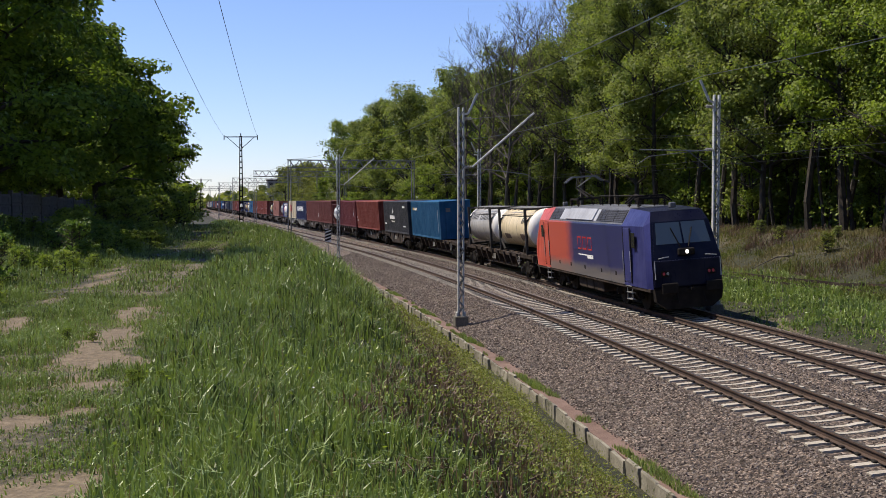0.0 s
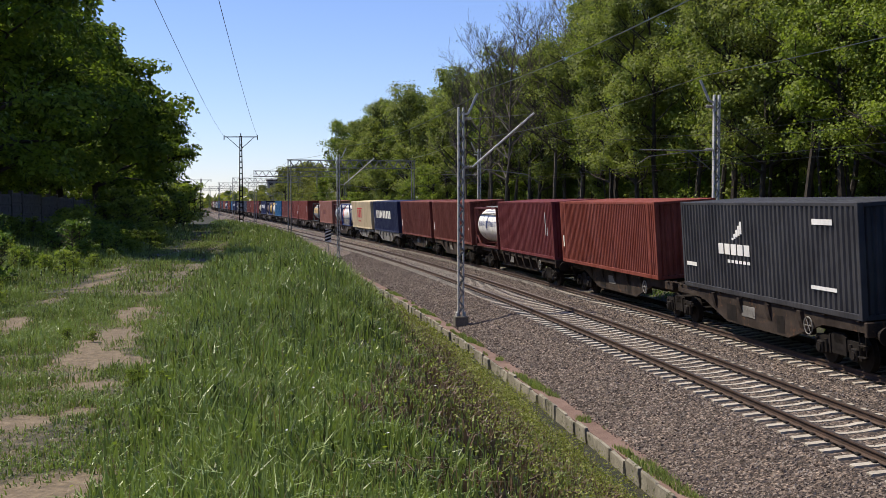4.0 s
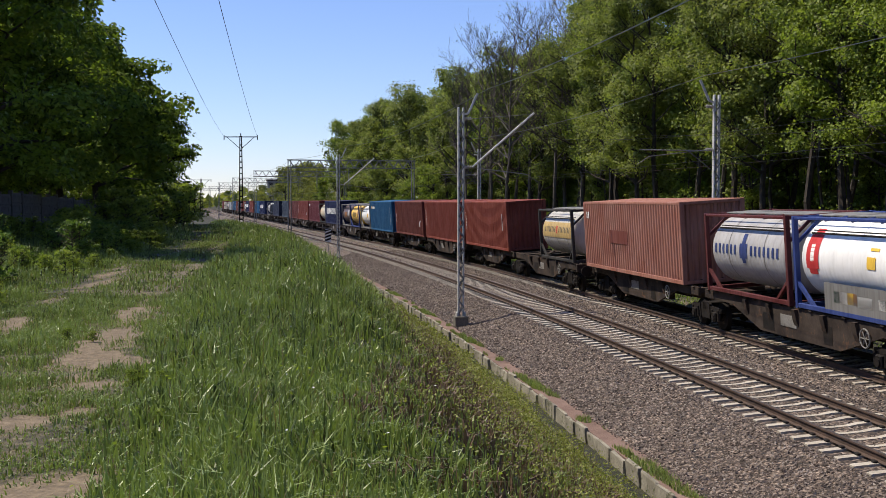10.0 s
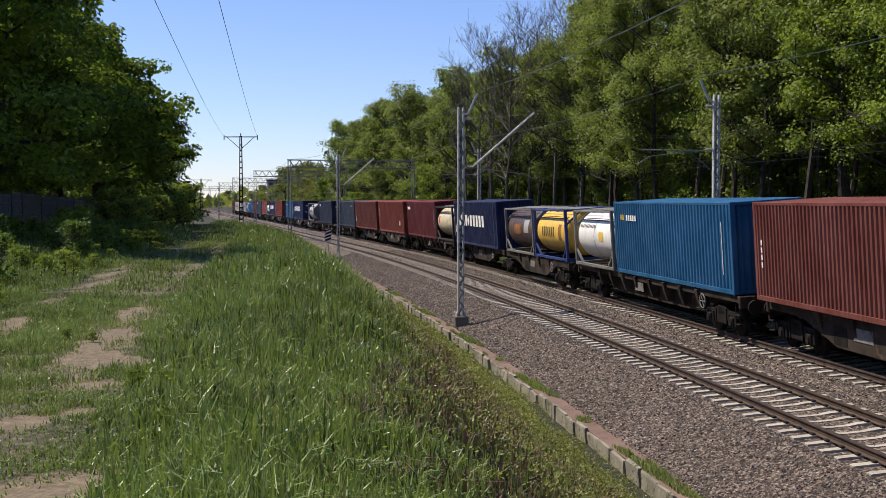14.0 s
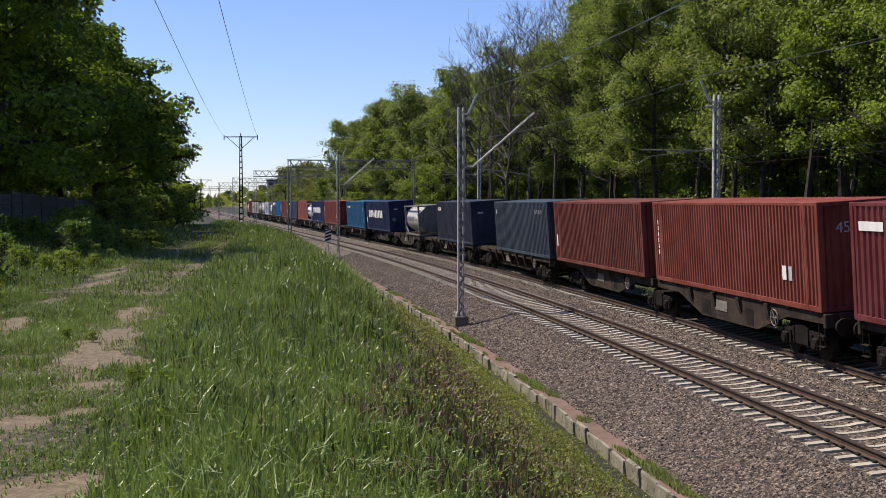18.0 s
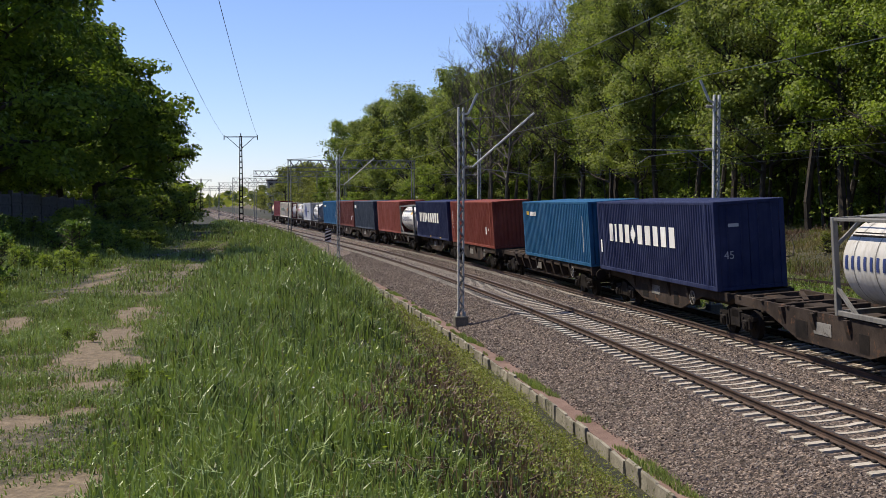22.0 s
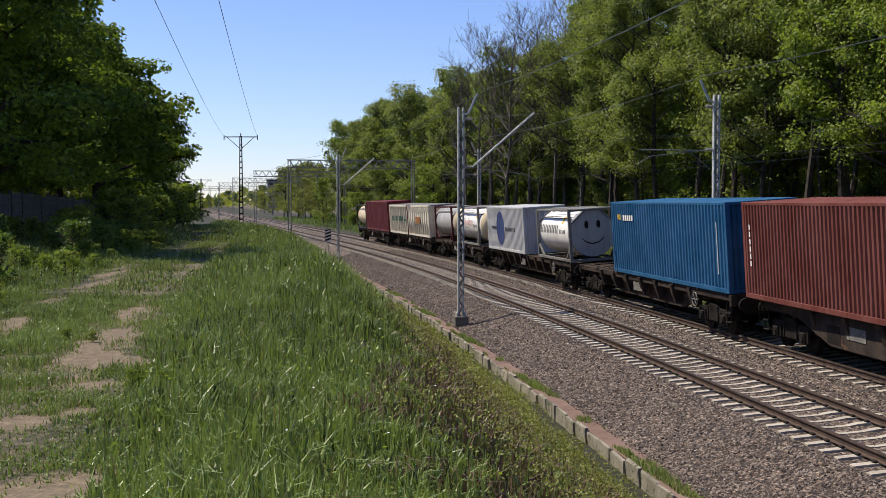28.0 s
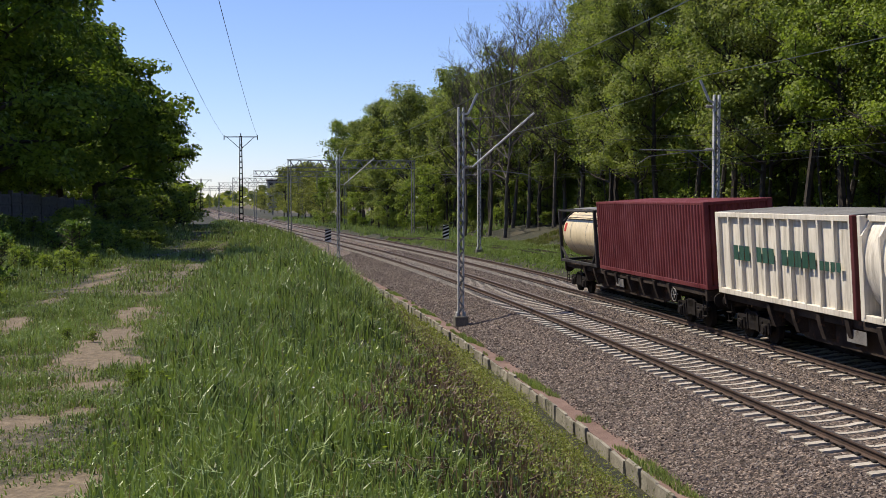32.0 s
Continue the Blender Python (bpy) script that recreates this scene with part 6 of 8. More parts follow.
def bulk_box(u0, u1, label, bulge, marks=()):
    """A silo container with upright ribs; bulge: how far its sheets swell between them."""
    L = round((u1 - u0) * 5) / 5
    z0, H = DECK, 2.62
    c = thing("bulk_container", label, "container", None, "bulk boxes on the train")
    for sx in (-1, 1):
        n = 10
        V, F = [], []
        pitch = (L - 0.36) / n
        cols = []
        for k in range(n):
            for u in (0.0, 0.17, 0.33, 0.5, 0.67, 0.83):
                cols.append((0.18 + (k + u) * pitch, math.sin(math.pi * u)))
        cols.append((L - 0.18, 0.0))
        rows = [(0.08, 0.1), (0.14, 0.15), (0.3, 0.5), (0.5, 0.8), (0.7, 0.95), (1.0, 1.0), (1.3, 1.0), (1.6, 1.0), (1.9, 0.95), (2.1, 0.8), (2.3, 0.5), (2.45, 0.15), (2.54, 0.1)]
        for y, w in cols:
            for z, g in rows:
                V.append((sx * (1.10 + bulge * w * g if bulge < 0.1 else 0.12 + 1.06 * math.sqrt(max(0.0, 1 - ((z - 1.45) / 1.45) ** 2)) + 0.03 * w), y, z0 + z))
        m = len(rows)
        F = [(i * m + j, (i + 1) * m + j, (i + 1) * m + j + 1, i * m + j + 1) for i in range(len(cols) - 1) for j in range(m - 1)]
        part("side_sheet", mesh_of("side_sheet", V, F, None, True), P["silo"], c)
        for k in range(n + 1):
            y = 0.18 + k * pitch
            part("side_rib", shared(("side_rib", sx, round(y, 3), bulge), lambda: _rib(sx, y, z0, H, bulge)), P["silo"], c)
        for zz, hh in ((0.0, 0.17), (H - 0.16, 0.15)):
            part("side_rail", boxed("bulk_rail", ((-1.22 if sx < 0 else 1.08) if bulge < 0.1 or zz < 1 else (-1.0 if sx < 0 else 0.8), (-1.08 if sx < 0 else 1.22) if bulge < 0.1 or zz < 1 else (-0.8 if sx < 0 else 1.0), 0.12, L - 0.12, z0 + zz, z0 + zz + hh)), P["cream"], c)
        for y in (0.0, L - 0.16):
            part("corner_post", boxed("bulk_post", (-1.224 if sx < 0 else 1.05, -1.05 if sx < 0 else 1.224, y, y + 0.16, z0, z0 + H)), P["cream"] if bulge > 0.1 or y > 1 else P["frame_red"], c)
    part("roof", boxed("bulk_roof", (-1.12 if bulge < 0.1 else -0.98, 1.12 if bulge < 0.1 else 0.98, 0.1, L - 0.1, z0 + H - 0.06, z0 + H + 0.02)), P["frame_grey"], c)
    part("front_end", boxed("bulk_end", (-1.05, 1.05, 0.06, 0.12, z0 + 0.05, z0 + H - 0.1)), P["cream"], c)
    for k in range(6):
        part("end_rib", boxed("bulk_end_rib", (-1.05, 1.05, 0.0, 0.07, z0 + 0.25 + 0.4 * k, z0 + 0.37 + 0.4 * k)), P["cream"], c)
    part("rear_end", boxed("bulk_end", (-1.05, 1.05, L - 0.12, L - 0.06, z0 + 0.05, z0 + H - 0.1)), P["cream"], c)
    part("floor", boxed("bulk_floor", (-1.1, 1.1, 0.1, L - 0.1, z0 + 0.03, z0 + 0.12)), M["wagon"], c)
    for rects, m in marks:
        mark(c, L, [(a0, a1, z0 + b0, z0 + b1) for a0, a1, b0, b1 in rects], P[m], "sign", -1.222 if bulge < 0.1 else -1.275)
    return ride(c, u0)


def _rib(sx, y, z0, H, bulge):
    b = bmesh.new()
    if bulge > 0.1:
        prism(b, [(sx * x, z0 + z) for x, z in ((0.55, 0.10), (1.235, 0.10), (1.235, 2.12), (0.96, 2.54), (0.55, 2.54))], y - 0.05, y + 0.05)
        return b
    o = [(1.10, 0.10), (1.222, 0.10), (1.222, H - 0.10), (1.10, H - 0.10)]
    prism(b, [(sx * x, z0 + z) for x, z in o], y - 0.05, y + 0.05)
    return b


bulk_box(594.6, 603.6, "cream silo container with swelling ribbed sides and a brown sign", 0.16, [([(3.6, 5.6, 1.1, 1.65)], "sign_rust")])
bulk_box(603.7, 612.5, "cream ribbed silo container with dark green blocks", 0.02,
         [([(1.4 + 0.42 * k, 1.74 + 0.42 * k, 1.15, 1.60) for k in range(13) if k not in (3, 7)], "sign_green"), ([(7.0 + 0.3 * k, 7.22 + 0.3 * k, 1.15, 1.40) for k in range(4)], "sign_green")])
container(613.3, 625.5, "maroon", "dark maroon ribbed container near the tail")
tank(625.7, 631.5, "tank_cream", "frame_black", "cream tank at the tail of the train", bands=2, wrap=[([(0.6, 0.9, 1.5, 1.9)], "sign_red")])


def smile(t):
    b = bmesh.new()
    zc = DECK + 1.36
    for sx in (-1, 1):
        o = [(sx * 0.30 + 0.10 * math.cos(a), zc + 0.42 + 0.19 * math.sin(a)) for a in np.linspace(0, 2 * math.pi, 15)[:-1]]
        prism(b, o, 0.088, 0.102)
    for k in range(14):
        t0, t1 = math.pi * (1.18 + 0.64 * k / 14), math.pi * (1.18 + 0.64 * (k + 1) / 14)
        p = [(0.62 * math.cos(q), zc + 0.05 + 0.55 * math.sin(q)) for q in (t0, t1)]
        o = [(p[0][0], p[0][1] - 0.03), (p[1][0], p[1][1] - 0.03), (p[1][0], p[1][1] + 0.03), (p[0][0], p[0][1] + 0.03)]
        prism(b, o, 0.088, 0.102)
    part("smile", b, M["black_iron"], t, "dark painted smile")


def disc(t):
    b = bmesh.new()
    o = [(1.135 * math.cos(a), DECK + 1.36 + 1.135 * math.sin(a)) for a in np.linspace(0, 2 * math.pi, 49)[:-1]]
    prism(b, o, 0.10, 0.50)
    part("end_disc", b, P["tank_grey"], t, "pale round end plate")


disc(smiling)
smile(smiling)


# numbers on the door ends
def number(parent, words, x, z, size, mat):
    cu = bpy.data.curves.new("number", "FONT")
    cu.body, cu.size, cu.extrude, cu.align_x = words, size, 0.002, "CENTER"
    tmp = new("number_text", cu)
    me = bpy.data.meshes.new_from_object(tmp.evaluated_get(bpy.context.evaluated_depsgraph_get()))
    bpy.data.objects.remove(tmp)
    me.materials.clear()
    part("number", me, mat, parent, "", pose(x, -0.006, z, 90, 0, 0))


for ob, u in list(TRAIN):
    if abs(u - 432.4) < 0.1 or abs(u - 353.4) < 0.1:
        number(ob, "45", -0.75 if u > 400 else -0.5, DECK + (1.05 if u > 400 else 2.1), 0.36 if u > 400 else 0.42, P["pale"])


# ---- the locomotive
def build_loco(u0):
    lo = thing("electric_locomotive", "blue electric locomotive with an orange-red tail half", "locomotive")
    L = 18.9
    # body paint: blue forward, orange-red towards the tail, grey with dust near the sills
    m, n, l, b = material("locomotive paint", 0.35)
    tc = n.new("ShaderNodeTexCoord").outputs["Object"]
    sx = n.new("ShaderNodeSeparateXYZ")
    l.new(tc, sx.inputs[0])
    no = tex(n, l, "noise", 2.5, tc, 4.0)
    add = n.new("ShaderNodeMath")
    add.operation = "MULTIPLY_ADD"
    l.new(no.outputs[0], add.inputs[0])
    add.inputs[1].default_value = 0.9
    l.new(sx.outputs[1], add.inputs[2])
    sc = n.new("ShaderNodeMath")
    sc.operation = "DIVIDE"
    l.new(add.outputs[0], sc.inputs[0])
    sc.inputs[1].default_value = 20.0
    col = ramp(n, l, sc.outputs[0], [(0.0, (0.021, 0.024, 0.102)), (0.565, (0.02, 0.022, 0.094)), (0.632, (0.426, 0.07, 0.045))]).outputs[0]
    zz = n.new("ShaderNodeMath")
    zz.operation = "MULTIPLY_ADD"
    l.new(no.outputs[0], zz.inputs[0])
    zz.inputs[1].default_value = 0.35
    l.new(sx.outputs[2], zz.inputs[2])
    mr = n.new("ShaderNodeMapRange")
    l.new(zz.outputs[0], mr.inputs[0])
    for i, v in ((1, 1.50), (2, 1.85), (3, 0.88), (4, 0.0)):
        mr.inputs[i].default_value = v
    col = mix(n, l, mr.outputs[0], col, (0.15, 0.135, 0.125))
    l.new(col, b.inputs["Base Color"])
    body = m
    navy = paint("locomotive cab blue", (0.025, 0.028, 0.119), 0.35, rust=0.0, streak=0.2)
    dark = paint("locomotive front blue", (0.0049, 0.0057, 0.02), 0.3, rust=0.0, streak=0.2)
    red = paint("locomotive tail red", (0.426, 0.07, 0.045), 0.35, rust=0.0, streak=0.2)
    roofm = paint("locomotive roof grey", (0.107, 0.111, 0.123), 0.5, rust=0.1)
    panel = paint("locomotive roof panel", (0.312, 0.32, 0.353), 0.45, rust=0.0, streak=0.2)
    louvre = paint("locomotive louvre grey", (0.037, 0.037, 0.045), 0.5, rust=0.0)
    glass, gn, gl, gb = material("tinted windscreen", 0.06)
    gb.inputs["Base Color"].default_value = (0.075, 0.095, 0.10, 1)
    gb.inputs["Specular IOR Level"].default_value = 0.8
    side_glass, sgn, sgl, sgb = material("dark cab side glass", 0.15)
    sgb.inputs["Base Color"].default_value = (0.012, 0.013, 0.015, 1)
    sgb.inputs["Specular IOR Level"].default_value = 0.25
    lamp, ln, ll, lb = material("lit headlamp", 0.2)
    lb.inputs["Base Color"].default_value = (0.9, 0.88, 0.8, 1)
    lb.inputs["Emission Color"].default_value = (1.0, 0.95, 0.85, 1)
    lb.inputs["Emission Strength"].default_value = 0.9
    redlens, rn_, rl_, rb_ = material("red lamp lens", 0.2)
    rb_.inputs["Base Color"].default_value = (0.45, 0.05, 0.07, 1)
    W = 1.46

    bm = bmesh.new()
    prism(bm, [(-W, 1.02), (-W, 3.02), (-W + 0.02, 3.08), (W - 0.02, 3.08), (W, 3.02), (W, 1.02)], 3.65, L - 3.65)
    part("body_shell", bm, body, lo, "blue and orange-red body sides")
    # inclined roof sides and flat roof
    bm = bmesh.new()
    prism(bm, [(-W + 0.05, 3.085), (-1.02, 3.62), (1.02, 3.62), (W - 0.05, 3.085)], 3.66, L - 3.66)
    part("roof", bm, roofm, lo)
    for k, (ya, yb, mt) in enumerate(((3.75, 4.95, louvre), (5.0, 6.2, louvre), (6.25, 6.75, louvre), (6.8, 7.3, louvre), (7.35, 7.75, panel), (7.8, 12.1, panel), (12.15, 13.3, panel), (13.35, 14.2, louvre), (14.25, 15.15, louvre))):
        for sg in (-1, 1):
            bm = bmesh.new()
            a, c = Vector((sg * (W - 0.06), 0, 3.10)), Vector((sg * 1.03, 0, 3.60))
            d = (c - a).normalized()
            nn = Vector((sg * d.z, 0, abs(d.x))) * (0.07 if yb - ya > 3 else 0.025)
            q = [a + d * 0.06 + nn, c - d * 0.06 + nn]
            vs = [bm.verts.new((p.x, y, p.z)) for p in q for y in (ya, yb)]
            us = [bm.verts.new((p.x - nn.x * 1.2, y, p.z - nn.z * 1.2)) for p in q for y in (ya, yb)]
            bm.faces.new((vs[0], vs[1], vs[3], vs[2]))
            for i, j in ((0, 1), (1, 3), (3, 2), (2, 0)):
                bm.faces.new((vs[i], vs[j], us[j], us[i]))
            rp = part("roof_panel", bm, mt, lo)
            if mt is louvre and sg < 0:
                for j in range(1, 7):
                    p = q[0].lerp(q[1], j / 7)
                    bm = bmesh.new()
                    bar(bm, (p.x, ya + 0.05, p.z), (p.x, yb - 0.05, p.z), 0.02)
                    part("slat", bm, louvre, rp)
    # cabs
    for end in (0, 1):
        yy = (lambda v: v) if end == 0 else (lambda v: L - v)
        cab = [(0.55, 1.02), (0.48, 1.55), (0.55, 1.95), (1.10, 3.18), (1.38, 3.52), (3.65, 3.62), (3.65, 1.02)]
        bm = bmesh.new()
        wide = [1.36, 1.38, 1.38, 1.16, 1.02, 1.02, 1.46]
        # side faces lean in towards the roof and the nose
        outer = {}
        for sg in (-1, 1):
            ring_ = []
            for (v, z), w in zip(cab, wide):
                ring_.append(bm.verts.new((sg * w, yy(v), z)))
            shoulder = bm.verts.new((sg * W, yy(3.65), 3.05))
            waist = bm.verts.new((sg * 1.45, yy(1.05), 1.95))
            foot = bm.verts.new((sg * 1.45, yy(1.02), 1.02))
            brow = bm.verts.new((sg * 1.34, yy(1.38), 3.05))
            outer[sg] = ring_
            r = ring_
            for f in ((r[0], r[1], r[2], waist, foot), (r[2], r[3], brow, waist), (r[3], r[4], brow), (r[4], r[5], shoulder, brow), (waist, brow, shoulder, r[6], foot)):
                bm.faces.new(f)
        a, c = outer[-1], outer[1]
        bm.faces.new((a[5], c[5], c[6], a[6]))
        fr = bmesh.new()
        for k in range(3):
            fr.faces.new([fr.verts.new(q.co) for q in (a[k], c[k], c[k + 1], a[k + 1])])
        br = bmesh.new()
        for k in (3, 4):
            br.faces.new([br.verts.new(q.co) for q in (a[k], c[k], c[k + 1], a[k + 1])])
        cb = part("cab", bm, navy if end == 0 else red, lo, "blue driver's cab" if end == 0 else "orange-red driver's cab")
        part("cab_front", fr, dark if end == 0 else red, cb)
        part("cab_roof", br, dark if end == 0 else roofm, cb)
        # front mask, windscreens
        def face(u, v):
            """A point on the raked front: u across, v from waist (0) to brow (1)."""
            w = 1.38 + (1.16 - 1.38) * v
            return Vector((u * w, yy(0.55 + 0.55 * v), 1.95 + 1.23 * v))
        nrm = Vector((0, -0.91 if end == 0 else 0.91, 0.41))
        def panel_on(name, u0_, u1_, v0, v1, mt, lift, parent):
            bm2 = bmesh.new()
            q = [face(u0_, v0), face(u1_, v0), face(u1_, v1), face(u0_, v1)]
            lo_ = [bm2.verts.new(p + nrm * (lift - 0.012)) for p in q]
            hi_ = [bm2.verts.new(p + nrm * lift) for p in q]
            bm2.faces.new(hi_)
            for i in range(4):
                bm2.faces.new((lo_[i], lo_[(i + 1) % 4], hi_[(i + 1) % 4], hi_[i]))
            return part(name, bm2, mt, parent)
        panel_on("front_mask", -0.93, 0.93, -0.02, 0.98, dark, 0.014, cb)
        for ua, ub in ((-0.84, -0.03), (0.03, 0.84)):
            panel_on("windscreen", ua, ub, 0.40, 0.96, glass, 0.028, cb)
        bm2 = bmesh.new()
        for sg in (-1, 1):
            p = face(sg * 0.12, 0.3)
            bar(bm2, p + nrm * 0.05, face(sg * 0.35, 0.8) + nrm * 0.05, 0.03)
        part("wiper", bm2, M["black_iron"], cb)
        bm2 = bmesh.new()
        soft_box(bm2, -1.34, 1.34, min(yy(0.44), yy(0.52)), max(yy(0.44), yy(0.52)), 1.08, 1.94, 0.02)
        part("nose_panel", bm2, dark, cb)
        bm2 = bmesh.new()
        for sg in (-1, 1):
            soft_box(bm2, sg * 0.92 - 0.16, sg * 0.92 + 0.16, min(yy(0.40), yy(0.45)), max(yy(0.40), yy(0.45)), 1.42, 1.62, 0.02)
        part("lamp_housing", bm2, M["black_iron"], cb)
        for x, mt in ((-0.98, redlens), (-0.82, M["concrete"] if end == 0 else redlens), (0.82, redlens), (0.98, redlens)):
            bm2 = bmesh.new()
            rod(bm2, (x, yy(0.41), 1.52), (x, yy(0.385), 1.52), 0.052, 14)
            part("lamp", bm2, mt, cb)
        bm2 = bmesh.new()
        soft_box(bm2, -0.32, 0.32, min(yy(0.44), yy(0.62)), max(yy(0.44), yy(0.62)), 2.08, 2.30, 0.03)
        part("top_lamp_housing", bm2, M["black_iron"], cb)
        bm2 = bmesh.new()
        rod(bm2, (0, yy(0.45), 2.19), (0, yy(0.41), 2.19), 0.07, 16)
        part("top_lamp", bm2, lamp if end == 0 else M["concrete"], cb)
        for sg in (-1, 1):
            bm2 = bmesh.new()
            rod(bm2, (sg * 1.30, yy(0.42), 1.35), (sg * 1.30, yy(0.45), 1.95), 0.02, 6)
            rod(bm2, (sg * 1.15, yy(0.40), 2.02), (sg * 0.72, yy(0.46), 2.06), 0.018, 6)
            part("handrail", bm2, M["steel"], cb)
            bm2 = bmesh.new()
            soft_box(bm2, sg * 1.462 - 0.012, sg * 1.462 + 0.012, min(yy(2.75), yy(3.5)), max(yy(2.75), yy(3.5)), 1.15, 2.98, 0.02)
            d = part("door", bm2, navy if end == 0 else red, lo, "side door")
            bm2 = bmesh.new()
            soft_box(bm2, sg * 1.474 - 0.01, sg * 1.474 + 0.01, min(yy(2.12), yy(2.52)), max(yy(2.12), yy(2.52)), 2.32, 2.84, 0.01)
            part("cab_side_window", bm2, side_glass, lo)
            for v in (2.70, 3.55):
                bm2 = bmesh.new()
                soft_box(bm2, sg * 1.466 - 0.01, sg * 1.466 + 0.01, yy(v) - 0.035, yy(v) + 0.035, 1.12, 3.0, 0.005)
                part("door_gap", bm2, M["black_iron"], d)
            for v in (2.68, 3.57):
                bm2 = bmesh.new()
                rod(bm2, (sg * 1.50, yy(v), 1.5), (sg * 1.50, yy(v), 2.2), 0.015, 6)
                part("handrail", bm2, M["steel"], lo)
            bm2 = bmesh.new()
            for zz_ in (0.45, 0.72, 0.98):
                soft_box(bm2, sg * 1.38 - 0.09, sg * 1.38 + 0.09, min(yy(2.8), yy(3.45)), max(yy(2.8), yy(3.45)), zz_, zz_ + 0.035, 0.005)
            for v in (2.82, 3.43):
                bar(bm2, (sg * 1.42, yy(v), 0.45), (sg * 1.42, yy(v), 1.05), 0.03)
            part("door_steps", bm2, M["dull_steel"], lo)
            bm2 = bmesh.new()
            rod(bm2, (sg * 0.875, yy(0.5), 1.06), (sg * 0.875, yy(0.12), 1.06), 0.12, 12)
            soft_box(bm2, sg * 0.875 - 0.32, sg * 0.875 + 0.32, min(yy(0.04), yy(0.12)), max(yy(0.04), yy(0.12)), 0.88, 1.24, 0.03)
            part("buffer", bm2, M["black_iron"], lo)
        bm2 = bmesh.new()
        prism(bm2, [(-1.36, 1.03), (1.36, 1.03), (1.30, 0.55), (0.9, 0.25), (-0.9, 0.25), (-1.30, 0.55)], min(yy(0.42), yy(0.75)), max(yy(0.42), yy(0.75)))
        part("obstacle_guard", bm2, M["black_iron"], lo, "black plough and beam below the nose")
        bm2 = bmesh.new()
        bar(bm2, (0, yy(0.45), 1.03), (0, yy(0.05), 1.0), 0.1)
        for x in (-0.5, 0.5):
            rod(bm2, (x, yy(0.42), 0.95), (x * 1.1, yy(0.15), 0.5), 0.03, 6)
        part("coupling", bm2, M["black_iron"], lo)
        bm2 = bmesh.new()
        soft_box(bm2, -0.12, 0.12, min(yy(1.6), yy(1.85)), max(yy(1.6), yy(1.85)), 3.6, 3.78, 0.03)
        part("horn", bm2, roofm, lo)
    # sill, boxes below, bogies
    bm = bmesh.new()
    soft_box(bm, -1.44, 1.44, 0.7, L - 0.7, 0.90, 1.03, 0.02)
    part("sole_bar", bm, M["wagon"], lo)
    for ya, yb in ((7.2, 8.6), (8.7, 9.7), (9.8, 11.0)):
        bm = bmesh.new()
        soft_box(bm, -1.25, 1.25, ya, yb, 0.40, 0.92, 0.04)
        part("equipment_box", bm, M["wagon"], lo)
    for y in (4.6, 6.6, 9.1, 11.4, 13.4):
        bm = bmesh.new()
        soft_box(bm, -1.470, -1.462, y, y + 0.16, 1.28, 1.42, 0.002)
        part("jacking_port", bm, M["black_iron"], lo)
    bogie(lo, 4.3, 1.3, 0.60)
    bogie(lo, L - 4.3, 1.3, 0.60)
    # red emblem blocks and white line on the side
    for k in range(3):
        bm = bmesh.new()
        plates(bm, L, ring(8.75 + 0.8 * k, 9.33 + 0.8 * k, 2.02, 2.52, 0.055), -1.462)
        part("emblem", bm, P["sign_red"], lo)
    bm = bmesh.new()
    plates(bm, L, [(8.8, 11.1, 1.80, 1.84), (10.2, 11.1, 1.70, 1.79)], -1.462)
    part("emblem_line", bm, P["white"], lo)
    # roof gear
    for y, up in ((4.6, False), (13.4, True)):
        bm = bmesh.new()
        for sg in (-1, 1):
            bar(bm, (sg * 0.55, y - 0.7, 3.92), (sg * 0.55, y + 0.7, 3.92), 0.07)
        for yy_ in (-0.6, 0.6):
            bar(bm, (-0.6, y + yy_, 3.92), (0.6, y + yy_, 3.92), 0.07)
        pan = part("pantograph", bm, M["black_iron"], lo, "raised pantograph" if up else "folded pantograph")
        for sg in (-1, 1):
            for yy_ in (-0.6, 0.6):
                bm = bmesh.new()
                insulator(bm, (sg * 0.55, y + yy_, 3.62), (sg * 0.55, y + yy_, 3.92), 0.09)
                part("insulator", bm, M["wagon"], pan)
        hgt = 4.84 if up else 4.0
        knee = Vector((0, y + 1.45 if up else y + 1.5, (3.95 + hgt) / 2 if up else 4.02))
        head = Vector((0, y + 0.1 if up else y - 0.2, hgt))
        bm = bmesh.new()
        rod(bm, (0, y - 0.5, 3.96), knee, 0.05, 6)
        rod(bm, (0.3, y - 0.4, 3.96), knee + Vector((0.05, 0, 0)), 0.025, 5)
        part("lower_arm", bm, M["black_iron"], pan)
        bm = bmesh.new()
        for sg in (-1, 1):
            rod(bm, knee, head + Vector((sg * 0.35, 0, -0.05)), 0.03, 5)
        part("upper_arm", bm, M["dull_steel"] if up else M["black_iron"], pan)
        bm = bmesh.new()
        for d in (-0.18, 0.18):
            bar(bm, head + Vector((-0.6, d, 0)), head + Vector((0.6, d, 0)), 0.06)
            for sg in (-1, 1):
                bar(bm, head + Vector((sg * 0.6, d, 0)), head + Vector((sg * 0.95, d, -0.22)), 0.05)
        part("collector_head", bm, M["dull_steel"] if up else M["black_iron"], pan)
    bm = bmesh.new()
    rod(bm, (0.3, 5.8, 4.0), (0.3, 12.0, 4.0), 0.03, 6)
    part("roof_busbar", bm, M["black_iron"], lo)
    for y in (6.2, 7.6, 9.2, 10.4, 11.6):
        bm = bmesh.new()
        insulator(bm, (0.3, y, 3.62), (0.3, y, 4.0), 0.09)
        part("roof_insulator", bm, M["black_iron"], lo)
    # the body stands taller than its outline was drawn
    seen = set()
